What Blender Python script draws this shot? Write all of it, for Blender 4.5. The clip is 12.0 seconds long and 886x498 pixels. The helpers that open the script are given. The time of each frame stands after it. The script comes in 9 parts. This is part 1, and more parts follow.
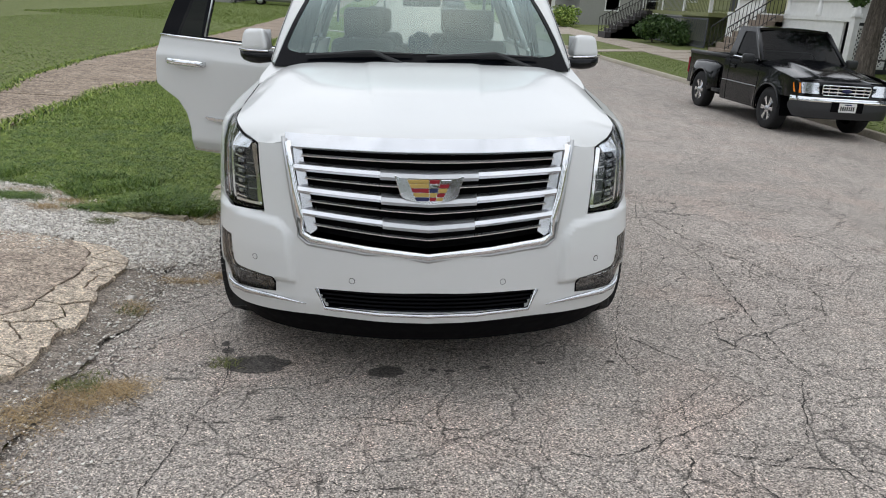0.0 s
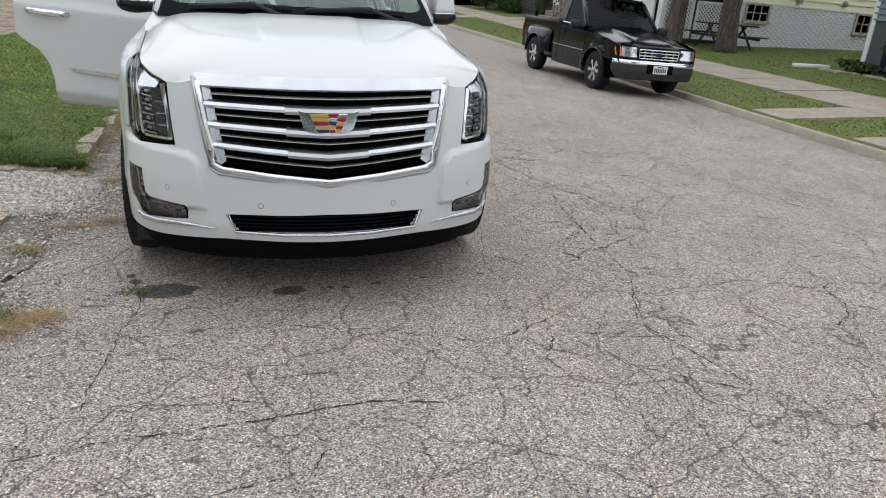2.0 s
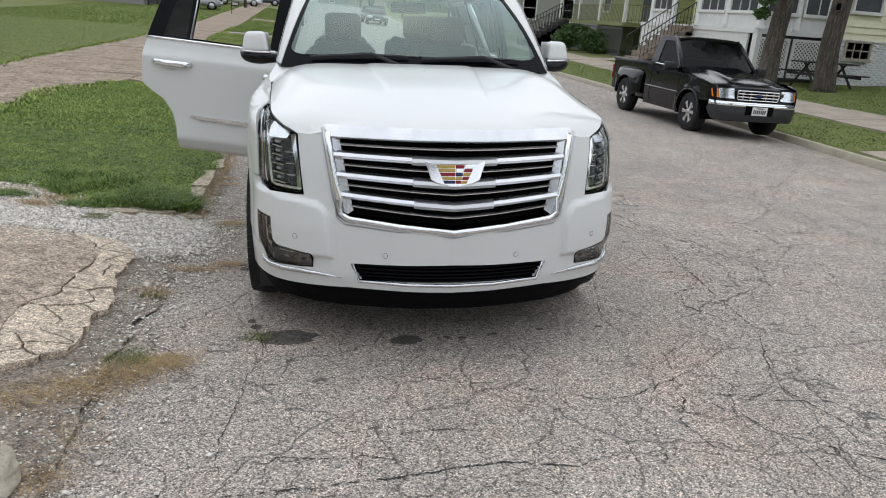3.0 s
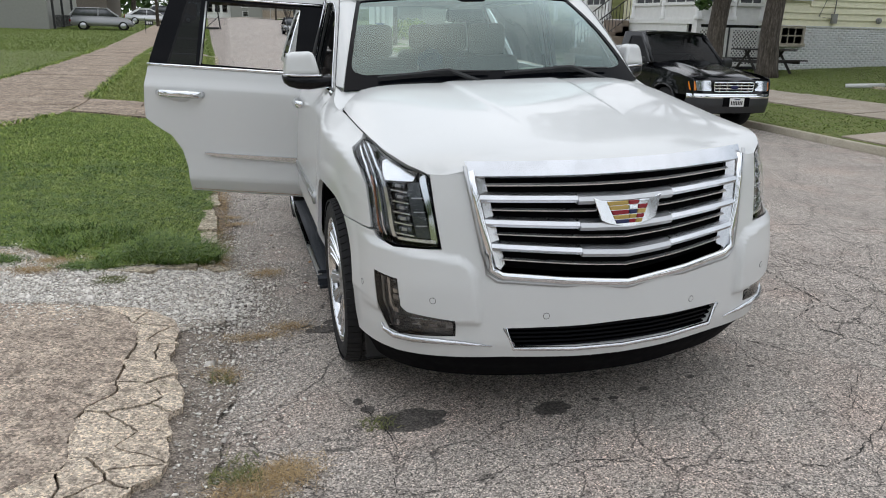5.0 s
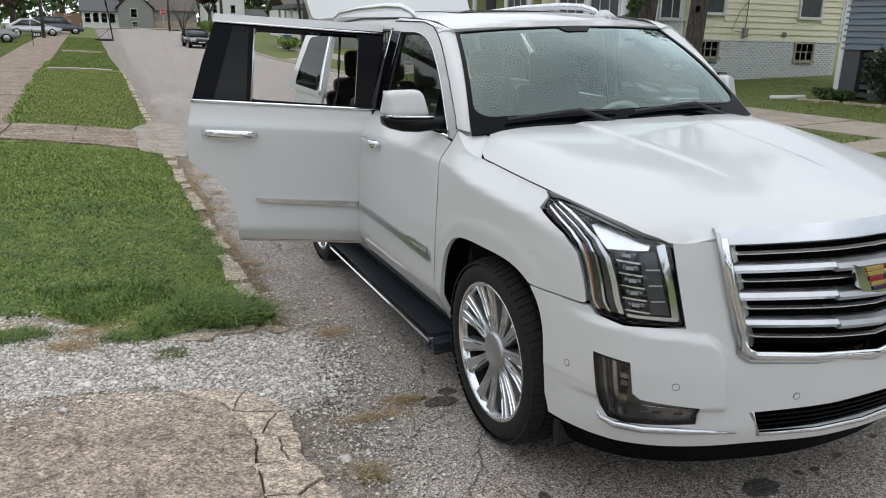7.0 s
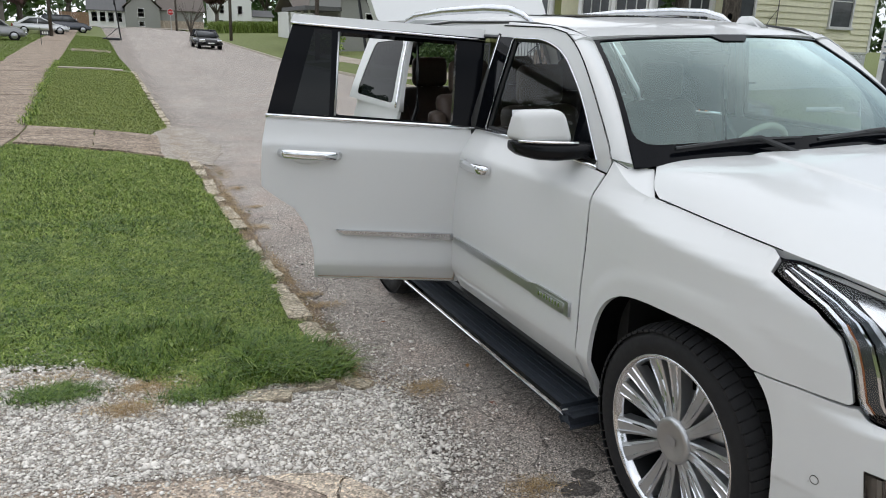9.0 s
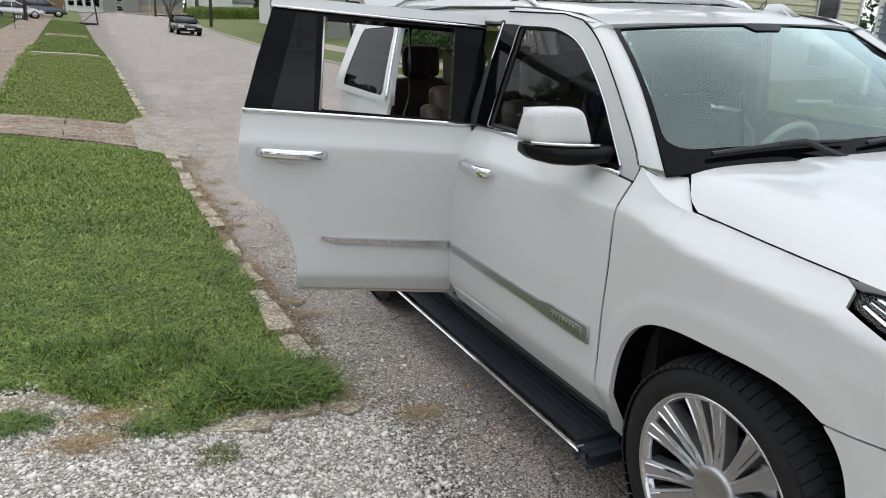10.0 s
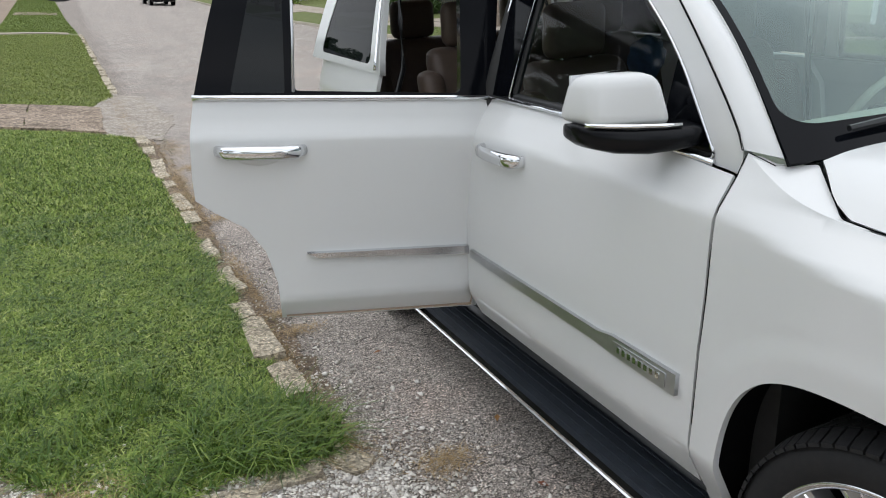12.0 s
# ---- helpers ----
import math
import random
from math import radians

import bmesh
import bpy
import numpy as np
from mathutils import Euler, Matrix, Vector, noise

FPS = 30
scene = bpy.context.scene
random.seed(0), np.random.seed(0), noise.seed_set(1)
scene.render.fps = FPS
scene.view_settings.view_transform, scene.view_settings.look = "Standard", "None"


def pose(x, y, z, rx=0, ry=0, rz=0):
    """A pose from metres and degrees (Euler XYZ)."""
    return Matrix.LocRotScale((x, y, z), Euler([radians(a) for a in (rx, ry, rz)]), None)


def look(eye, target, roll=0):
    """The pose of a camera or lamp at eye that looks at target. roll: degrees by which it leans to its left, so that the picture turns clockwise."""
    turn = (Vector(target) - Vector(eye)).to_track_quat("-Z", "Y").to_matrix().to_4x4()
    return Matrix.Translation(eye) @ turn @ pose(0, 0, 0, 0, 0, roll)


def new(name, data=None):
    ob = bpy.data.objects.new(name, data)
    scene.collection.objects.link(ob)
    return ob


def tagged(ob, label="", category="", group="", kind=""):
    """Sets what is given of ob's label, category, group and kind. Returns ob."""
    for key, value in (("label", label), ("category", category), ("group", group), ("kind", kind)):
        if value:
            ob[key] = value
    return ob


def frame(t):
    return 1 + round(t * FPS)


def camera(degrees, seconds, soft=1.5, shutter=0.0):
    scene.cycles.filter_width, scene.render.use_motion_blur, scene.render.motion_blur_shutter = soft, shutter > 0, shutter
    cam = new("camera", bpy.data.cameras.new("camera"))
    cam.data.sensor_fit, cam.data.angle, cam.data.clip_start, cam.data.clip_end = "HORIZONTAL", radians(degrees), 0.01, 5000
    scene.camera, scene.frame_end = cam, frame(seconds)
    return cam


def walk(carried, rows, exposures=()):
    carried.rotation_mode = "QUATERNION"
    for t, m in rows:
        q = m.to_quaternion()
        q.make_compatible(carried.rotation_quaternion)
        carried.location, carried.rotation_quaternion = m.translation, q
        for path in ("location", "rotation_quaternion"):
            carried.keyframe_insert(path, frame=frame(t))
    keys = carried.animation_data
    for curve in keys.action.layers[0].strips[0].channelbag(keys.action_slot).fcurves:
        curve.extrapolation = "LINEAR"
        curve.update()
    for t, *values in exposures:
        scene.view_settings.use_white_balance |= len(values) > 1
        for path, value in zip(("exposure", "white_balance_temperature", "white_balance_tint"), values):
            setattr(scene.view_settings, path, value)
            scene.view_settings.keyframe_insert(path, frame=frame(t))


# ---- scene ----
cam = camera(61.6, 12.0, soft=1.0)
PATH = [
    (0, (-0.095, -2.915, 1.585), (0.007, -1.014, 0.972), 1.3),
    (0.5, (-0.195, -3.069, 1.562), (-0.014, -1.168, 0.966), 2.9),
    (1, (-0.166, -3.272, 1.545), (0.139, -1.396, 0.921), 3.5),
    (1.5, (-0.153, -3.392, 1.539), (0.339, -1.575, 0.863), 3.8),
    (2, (-0.394, -3.439, 1.543), (0.121, -1.63, 0.864), 3.2),
    (2.5, (-0.555, -3.428, 1.572), (-0.169, -1.571, 0.937), 2.6),
    (3, (-0.599, -3.313, 1.575), (-0.28, -1.429, 0.983), 2.2),
    (3.2, (-0.611, -3.227, 1.57), (-0.288, -1.34, 0.993), 1.9),
    (4.8, (-1.264, -2.554, 1.572), (-0.776, -0.699, 1.006), -0.4),
    (5, (-1.383, -2.471, 1.581), (-0.882, -0.622, 1.004), -0.9),
    (5.5, (-1.68, -2.296, 1.624), (-1.088, -0.481, 1.029), -1.4),
    (6, (-1.83, -1.997, 1.634), (-1.142, -0.219, 1.029), -1.3),
    (6.5, (-2.037, -1.784, 1.67), (-1.298, -0.019, 1.088), -1.0),
    (7, (-2.309, -1.66, 1.715), (-1.559, 0.109, 1.158), -0.9),
    (7.5, (-2.381, -1.468, 1.706), (-1.635, 0.308, 1.17), -0.9),
    (7.7, (-2.405, -1.369, 1.713), (-1.656, 0.408, 1.181), -0.8),
    (9.3, (-2.581, -0.702, 1.738), (-1.828, 1.066, 1.182), 0.2),
    (9.5, (-2.525, -0.629, 1.75), (-1.763, 1.133, 1.187), 0.3),
    (10, (-2.485, -0.435, 1.725), (-1.696, 1.31, 1.15), 0.5),
    (10.5, (-2.526, -0.136, 1.748), (-1.712, 1.593, 1.16), -0.0),
    (11, (-2.541, 0.006, 1.755), (-1.702, 1.718, 1.15), -0.7),
    (11.5, (-2.405, 0.132, 1.763), (-1.565, 1.837, 1.14), -2.0),
    (12, (-2.247, 0.282, 1.702), (-1.465, 1.991, 1.019), -3.1),
]
# the white car stands on the cambered side of the road: it leans a little
REST = pose(0, 0, 0, -0.8, -2.0, 0)
walk(cam, [(t, REST @ look(eye, target, roll)) for t, eye, target, roll in PATH],
     exposures=((0.0, 0.0), (3.0, 0.02), (6.0, -0.05), (7.5, -0.02), (9.5, 0.08), (11.0, 0.11), (12.0, 0.18)))

# ---- light ----
world = bpy.data.worlds.new("sky")
scene.world = world
world.use_nodes = True
wn, wl = world.node_tree.nodes, world.node_tree.links
wn.clear()
SUN_EL, SUN_ROT = radians(78), radians(10)
w_out = wn.new("ShaderNodeOutputWorld")
w_bg = wn.new("ShaderNodeBackground")
w_sky = wn.new("ShaderNodeTexSky")
w_sky.sky_type, w_sky.sun_disc = "NISHITA", False
w_sky.sun_elevation, w_sky.sun_rotation = SUN_EL, SUN_ROT
w_sky.air_density, w_sky.dust_density = 1.0, 3.0
w_co = wn.new("ShaderNodeTexCoord")
w_map = wn.new("ShaderNodeMapping")
w_map.inputs["Scale"].default_value = (1.0, 1.0, 2.2)
w_noise = wn.new("ShaderNodeTexNoise")
w_noise.inputs["Scale"].default_value, w_noise.inputs["Detail"].default_value = 1.6, 4.0
w_noise.inputs["Roughness"].default_value = 0.55
w_ramp = wn.new("ShaderNodeValToRGB")
w_ramp.color_ramp.elements[0].position, w_ramp.color_ramp.elements[0].color = 0.36, (5.2, 5.7, 6.3, 1)
w_ramp.color_ramp.elements[1].position, w_ramp.color_ramp.elements[1].color = 0.70, (9.8, 9.9, 10.1, 1)
w_mix = wn.new("ShaderNodeMixRGB")
w_mix.inputs[0].default_value = 0.82
wl.new(w_co.outputs["Generated"], w_map.inputs["Vector"])
wl.new(w_map.outputs[0], w_noise.inputs["Vector"])
wl.new(w_noise.outputs["Fac"], w_ramp.inputs[0])
wl.new(w_sky.outputs[0], w_mix.inputs[1])
wl.new(w_ramp.outputs[0], w_mix.inputs[2])
wl.new(w_mix.outputs[0], w_bg.inputs[0])
wl.new(w_bg.outputs[0], w_out.inputs[0])
w_bg.inputs[1].default_value = 0.16
sun = new("sun", bpy.data.lights.new("sun", "SUN"))
sun.data.energy, sun.data.angle, sun.data.color = 0.5, radians(115), (0.97, 0.985, 1.0)
sun.rotation_euler = (radians(12), 0, radians(170))
scene.view_settings.exposure = 0.0

# ---- materials ----


class Nodes:
    """A node material under construction."""

    def __init__(self, name):
        self.m = bpy.data.materials.new(name)
        self.m.use_nodes = True
        self.t = self.m.node_tree
        self.b = self.t.nodes["Principled BSDF"]
        self.out = self.t.nodes["Material Output"]
        self.co = self.add("ShaderNodeTexCoord").outputs["Object"]

    def add(self, kind, **values):
        n = self.t.nodes.new(kind)
        for k, v in values.items():
            n.inputs[k.replace("_", " ")].default_value = v
        return n

    def link(self, a, b):
        self.t.links.new(a, b)
        return b

    def noise(self, scale, detail=4.0, rough=0.6, co=None, stretch=None):
        n = self.add("ShaderNodeTexNoise", Scale=scale, Detail=detail, Roughness=rough)
        src = co or self.co
        if stretch:
            mp = self.add("ShaderNodeMapping")
            mp.inputs["Scale"].default_value = stretch
            self.link(src, mp.inputs["Vector"])
            src = mp.outputs[0]
        self.link(src, n.inputs["Vector"])
        return n.outputs["Fac"]

    def ramp(self, fac, *stops):
        r = self.add("ShaderNodeValToRGB")
        e = r.color_ramp.elements
        while len(e) < len(stops):
            e.new(0.5)
        for el, (p, c) in zip(e, stops):
            el.position = p
            el.color = (*c, 1) if len(c) == 3 else c
        self.link(fac, r.inputs[0])
        return r.outputs[0]

    def mix(self, fac, a, b, mode="MIX"):
        n = self.add("ShaderNodeMixRGB")
        n.blend_type = mode
        for i, v in ((0, fac), (1, a), (2, b)):
            if isinstance(v, (int, float)):
                n.inputs[i].default_value = v
            elif isinstance(v, tuple):
                n.inputs[i].default_value = (*v, 1)
            else:
                self.link(v, n.inputs[i])
        return n.outputs[0]

    def math(self, op, a, b=0.0):
        n = self.add("ShaderNodeMath")
        n.operation = op
        for i, v in ((0, a), (1, b)):
            if isinstance(v, (int, float)):
                n.inputs[i].default_value = v
            else:
                self.link(v, n.inputs[i])
        return n.outputs[0]

    def bump(self, height, strength=0.3, distance=0.01):
        n = self.add("ShaderNodeBump", Strength=strength, Distance=distance)
        self.link(height, n.inputs["Height"])
        self.link(n.outputs[0], self.b.inputs["Normal"])
        return n

    def done(self, base=None, rough=None, metal=None, **more):
        for key, v in (("Base Color", base), ("Roughness", rough), ("Metallic", metal)):
            if v is None:
                continue
            if isinstance(v, (int, float)):
                self.b.inputs[key].default_value = v
            elif isinstance(v, tuple):
                self.b.inputs[key].default_value = (*v, 1)
            else:
                self.link(v, self.b.inputs[key])
        for k, v in more.items():
            self.b.inputs[k.replace("_", " ")].default_value = v
        return self.m


def plain(name, color, rough=0.5, metal=0.0, vary=0.08, scale=12.0, bump=0.0, **more):
    """A surface of one colour with slight blotches, and grain when bump is set."""
    n = Nodes(name)
    lo = tuple(c * (1 - vary) for c in color)
    hi = tuple(min(1, c * (1 + vary)) for c in color)
    f = n.noise(scale, 5)
    col = n.ramp(f, (0.3, lo), (0.7, hi))
    if bump:
        n.bump(n.noise(scale * 12, 3), bump, 0.004)
    r = n.ramp(f, (0.2, (rough * 0.85,) * 3), (0.8, (min(1, rough * 1.15),) * 3))
    return n.done(col, r, metal, **more)


def glass(name, tint, alpha, rough=0.0, gloss=(1, 1, 1)):
    """A thin pane: tinted and see-through, with a clear gloss on it."""
    n = Nodes(name)
    tr = n.add("ShaderNodeBsdfTransparent")
    tr.inputs[0].default_value = (*tint, 1)
    gl = n.add("ShaderNodeBsdfGlossy", Roughness=rough)
    gl.inputs[0].default_value = (*gloss, 1)
    fr = n.add("ShaderNodeLayerWeight", Blend=0.5)
    edge = n.math("POWER", fr.outputs["Facing"], 5.0)
    scale = n.math("MINIMUM", n.math("MULTIPLY", n.math("ADD", n.math("MULTIPLY", edge, 0.96), 0.045), alpha), 0.9)
    mx = n.add("ShaderNodeMixShader")
    n.link(scale, mx.inputs[0])
    n.link(tr.outputs[0], mx.inputs[1])
    n.link(gl.outputs[0], mx.inputs[2])
    n.link(mx.outputs[0], n.out.inputs[0])
    return n.m


def paint(name, color, coat=1.0, rough=0.35, flake=0.0, dust=0.03):
    n = Nodes(name)
    f = n.noise(3.0, 4)
    d = n.noise(25.0, 6, 0.7)
    col = n.mix(n.math("MULTIPLY", n.math("SUBTRACT", d, 0.35), dust * 3), color, (0.5, 0.47, 0.42))
    return n.done(col, n.ramp(f, (0.3, (rough,) * 3), (0.7, (rough * 1.2,) * 3)), flake,
                  Coat_Weight=coat, Coat_Roughness=0.06, Specular_IOR_Level=0.5 if coat > 0.5 else 0.25)


M = {}
M["pearl"] = paint("pearl_white_paint", (0.645, 0.655, 0.65), coat=0.65)
M["black_paint"] = paint("black_car_paint", (0.004, 0.0045, 0.006), coat=0.24, rough=0.12, dust=0.001)
M["chrome"] = plain("chrome", (0.80, 0.81, 0.83), 0.08, 1.0, 0.03, 30)
M["satin"] = plain("satin_chrome", (0.52, 0.53, 0.54), 0.36, 1.0, 0.05, 30)
M["alloy"] = plain("polished_alloy", (0.72, 0.73, 0.75), 0.16, 1.0, 0.05, 20)
M["wheel_silver"] = plain("silver_wheel_paint", (0.50, 0.51, 0.52), 0.34, 0.85, 0.04, 20)
M["alloy_dark"] = plain("machined_alloy", (0.50, 0.51, 0.53), 0.3, 0.9, 0.06, 20)
M["rubber"] = plain("tyre_rubber", (0.006, 0.006, 0.007), 0.8, 0, 0.3, 40, 0.15)
M["trim_black"] = plain("black_plastic", (0.010, 0.011, 0.012), 0.45, 0, 0.15, 60, 0.1)
M["chin_black"] = plain("chin_black", (0.003, 0.003, 0.004), 0.8, 0, 0.2, 20, Specular_IOR_Level=0.08)
M["gloss_black"] = plain("gloss_black", (0.003, 0.0035, 0.005), 0.06, 0, 0.1, 10, Specular_IOR_Level=0.09)
# near-black: colours linings and also stands in for shade in cavities
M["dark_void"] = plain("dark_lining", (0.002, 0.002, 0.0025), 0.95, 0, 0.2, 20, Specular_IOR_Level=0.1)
M["board"] = plain("grey_step_rubber", (0.030, 0.036, 0.046), 0.5, 0, 0.3, 25, 0.3)
M["trim_gloss"] = plain("satin_black_plastic", (0.004, 0.0045, 0.006), 0.25, 0, 0.1, 20, 0.0, Specular_IOR_Level=0.2)
M["windscreen"] = glass("windscreen_glass", (0.60, 0.76, 0.73), 2.7, gloss=(0.80, 0.97, 0.94))
M["front_glass"] = glass("front_door_glass", (0.56, 0.60, 0.62), 0.55)
M["side_glass"] = glass("privacy_glass", (0.016, 0.022, 0.026), 0.36)
M["pickup_glass"] = glass("pickup_glass", (0.10, 0.14, 0.14), 0.34)
M["lens"] = glass("clear_lens", (0.95, 0.96, 0.97), 0.8)
M["smoked_lens"] = glass("smoked_lens", (0.62, 0.61, 0.60), 0.9)
M["lamp_dark"] = plain("lamp_housing", (0.012, 0.0125, 0.014), 0.2, 0.0, 0.1, 20)
M["led_lens"] = plain("led_lens", (0.16, 0.17, 0.185), 0.06, 0.75, 0.2, 60)
M["lamp_smoke"] = plain("smoked_lamp_inside", (0.085, 0.092, 0.10), 0.22, 0.7, 0.25, 60)
M["marker"] = plain("amber_side_marker", (0.23, 0.075, 0.022), 0.2, 0.2, 0.2, 40)
M["fog_inside"] = plain("smoked_fog_lamp_inside", (0.40, 0.40, 0.405), 0.25, 0.75, 0.3, 30)
M["strip_metal"] = plain("brushed_chrome", (0.66, 0.67, 0.69), 0.24, 1.0, 0.08, 9)
M["lamp_chrome"] = plain("lamp_reflector", (0.90, 0.91, 0.93), 0.24, 0.95, 0.02, 20)
M["tan"] = plain("tan_leather", (0.36, 0.27, 0.20), 0.5, 0, 0.08, 15, 0.1)
M["brown"] = plain("brown_leather", (0.085, 0.060, 0.047), 0.55, 0, 0.12, 15, 0.1)
M["dash"] = plain("beige_dashboard", (0.60, 0.55, 0.46), 0.6, 0, 0.05, 30, 0.1)
M["cabin"] = plain("dark_cabin_trim", (0.018, 0.018, 0.018), 0.7, 0, 0.1, 20)
M["gold"] = plain("gold_enamel", (0.46, 0.32, 0.09), 0.3, 0.4)
M["red"] = plain("red_enamel", (0.24, 0.008, 0.016), 0.25)
M["blue"] = plain("blue_enamel", (0.012, 0.016, 0.07), 0.25)
M["amber"] = plain("amber_lens", (0.75, 0.22, 0.01), 0.15)
M["cloth_blue"] = plain("blue_cloth", (0.03, 0.06, 0.12), 0.85, 0, 0.3, 30, 0.2)


def asphalt():
    n = Nodes("worn_asphalt")
    big = n.noise(0.35, 5)
    mid = n.noise(2.2, 6, 0.65)
    stone = n.add("ShaderNodeTexVoronoi", Scale=190.0)
    n.link(n.co, stone.inputs["Vector"])
    grain = n.noise(160, 3, 0.7)
    pick = n.add("ShaderNodeSeparateXYZ")
    n.link(stone.outputs["Color"], pick.inputs[0])
    base = n.ramp(n.mix(0.5, big, mid), (0.30, (0.335, 0.302, 0.272)), (0.5, (0.43, 0.388, 0.35)), (0.72, (0.53, 0.48, 0.436)))
    chips = n.ramp(pick.outputs[0], (0.0, (0.08, 0.075, 0.07)), (0.22, (0.48, 0.47, 0.46)), (0.6, (1.0, 1.0, 1.0)), (0.86, (1.42, 1.40, 1.37)), (0.97, (2.1, 2.06, 2.0)))
    col = n.mix(0.9, base, chips, "MULTIPLY")
    pit = n.ramp(n.noise(55, 4, 0.8), (0.37, (0.25, 0.24, 0.23)), (0.45, (1, 1, 1)), (0.60, (1, 1, 1)), (0.70, (1.5, 1.48, 1.45)))
    col = n.mix(0.9, col, pit, "MULTIPLY")
    # larger stones, pale and dark, and pinkish fields
    lump = n.add("ShaderNodeTexVoronoi", Scale=125.0)
    n.link(n.co, lump.inputs["Vector"])
    pick2 = n.add("ShaderNodeSeparateXYZ")
    n.link(lump.outputs["Color"], pick2.inputs[0])
    stones = n.ramp(pick2.outputs[1], (0.0, (0.22, 0.21, 0.20)), (0.10, (0.55, 0.54, 0.53)), (0.22, (1, 1, 1)), (0.80, (1, 1, 1)), (0.93, (1.5, 1.48, 1.44)))
    rim_ = n.ramp(lump.outputs["Distance"], (0.35, (1, 1, 1)), (0.62, (0.62, 0.61, 0.60)))
    col = n.mix(0.5, n.mix(0.5, col, stones, "MULTIPLY"), rim_, "MULTIPLY")
    col = n.mix(n.ramp(n.noise(1.3, 4, 0.6), (0.50, (0, 0, 0)), (0.68, (0.35,) * 3)), col, n.mix(1.0, col, (1.20, 1.0, 0.93), "MULTIPLY"))
    # dark grit along the near edge of the street
    sep = n.add("ShaderNodeSeparateXYZ")
    n.link(n.co, sep.inputs[0])
    edge = n.math("ADD", sep.outputs[0], n.math("MULTIPLY", n.noise(2.2, 5, 0.65), 0.9))
    col = n.mix(n.ramp(n.math("MULTIPLY", n.math("ADD", edge, 1.25), 2.0), (0.0, (0.75,) * 3), (0.8, (0, 0, 0))), col, n.mix(1.0, (0.25, 0.215, 0.186), chips, "MULTIPLY"))
    # brown dust streaks and dark patches
    col = n.mix(n.ramp(n.noise(0.9, 5, 0.6, stretch=(1.3, 0.35, 1)), (0.55, (0, 0, 0)), (0.78, (0.35,) * 3)), col, n.mix(1.0, (0.19, 0.165, 0.14), chips, "MULTIPLY"))
    # short dark pits and tar flecks
    fleck = n.ramp(n.noise(5.5, 3, 0.55, stretch=(0.8, 2.2, 1)), (0.685, (0, 0, 0)), (0.715, (0.75,) * 3))
    col = n.mix(fleck, col, n.mix(1.0, (0.085, 0.078, 0.070), chips, "MULTIPLY"))
    # fine cracks between plates of two sizes
    warp = n.add("ShaderNodeTexNoise", Scale=3.0, Detail=5.0)
    n.link(n.co, warp.inputs["Vector"])
    wco = n.add("ShaderNodeMixRGB")
    wco.blend_type = "ADD"
    wco.inputs[0].default_value = 0.30
    n.link(n.co, wco.inputs[1])
    n.link(warp.outputs["Color"], wco.inputs[2])
    dark = None
    for scale, width in ((1.0, 0.0026), (2.6, 0.0042)):
        v = n.add("ShaderNodeTexVoronoi", Scale=scale)
        v.feature = "DISTANCE_TO_EDGE"
        n.link(wco.outputs[0], v.inputs["Vector"])
        line = n.ramp(v.outputs["Distance"], (0.0, (1, 1, 1)), (width, (0.5,) * 3), (width * 2.6, (0, 0, 0)))
        keep = n.ramp(n.noise(0.8 if scale < 2 else 0.5, 3), (0.38, (0, 0, 0)), (0.50, (1, 1, 1)))
        line = n.mix(1.0, line, keep, "MULTIPLY")
        dark = line if dark is None else n.mix(1.0, dark, line, "LIGHTEN")
    col = n.mix(n.math("MULTIPLY", dark, 0.8), col, (0.028, 0.025, 0.022))
    h = n.math("SUBTRACT", n.math("ADD", n.math("MULTIPLY", stone.outputs["Distance"], -0.6), n.math("MULTIPLY", grain, 0.4)), n.math("MULTIPLY", dark, 2.5))
    n.bump(h, 0.55, 0.004)
    return n.done(col, 0.88)


def soil(name, a, b, c, scale=3.0, bump=0.6, grit=0.0):
    """Earth, stone or concrete: blotches, fine flecks, and grit of single grains when asked."""
    n = Nodes(name)
    f = n.mix(0.5, n.noise(scale, 6, 0.65), n.noise(scale * 9, 5, 0.7))
    col = n.ramp(f, (0.33, a), (0.5, b), (0.66, c))
    fleck = n.ramp(n.noise(scale * 22, 5, 0.8), (0.34, (0.5, 0.48, 0.46)), (0.46, (1, 1, 1)), (0.58, (1, 1, 1)), (0.70, (1.45, 1.43, 1.4)))
    col = n.mix(0.8, col, fleck, "MULTIPLY")
    h = n.noise(scale * 30, 5, 0.75)
    if grit:
        v = n.add("ShaderNodeTexVoronoi", Scale=grit)
        n.link(n.co, v.inputs["Vector"])
        pick = n.add("ShaderNodeSeparateXYZ")
        n.link(v.outputs["Color"], pick.inputs[0])
        grains = n.ramp(pick.outputs[0], (0.0, (0.30, 0.28, 0.26)), (0.25, (0.7, 0.69, 0.68)), (0.6, (1.05, 1.05, 1.05)), (0.97, (1.75, 1.72, 1.66)))
        blot = n.ramp(n.noise(scale * 5, 6, 0.8), (0.40, (0.42, 0.40, 0.39)), (0.50, (1, 1, 1)), (0.62, (1.15, 1.15, 1.13)))
        col = n.mix(0.75, n.mix(0.75, col, grains, "MULTIPLY"), blot, "MULTIPLY")
        h = n.math("ADD", h, n.math("MULTIPLY", v.outputs["Distance"], -0.6))
    n.bump(h, bump, 0.01)
    return n.done(col, 0.95)


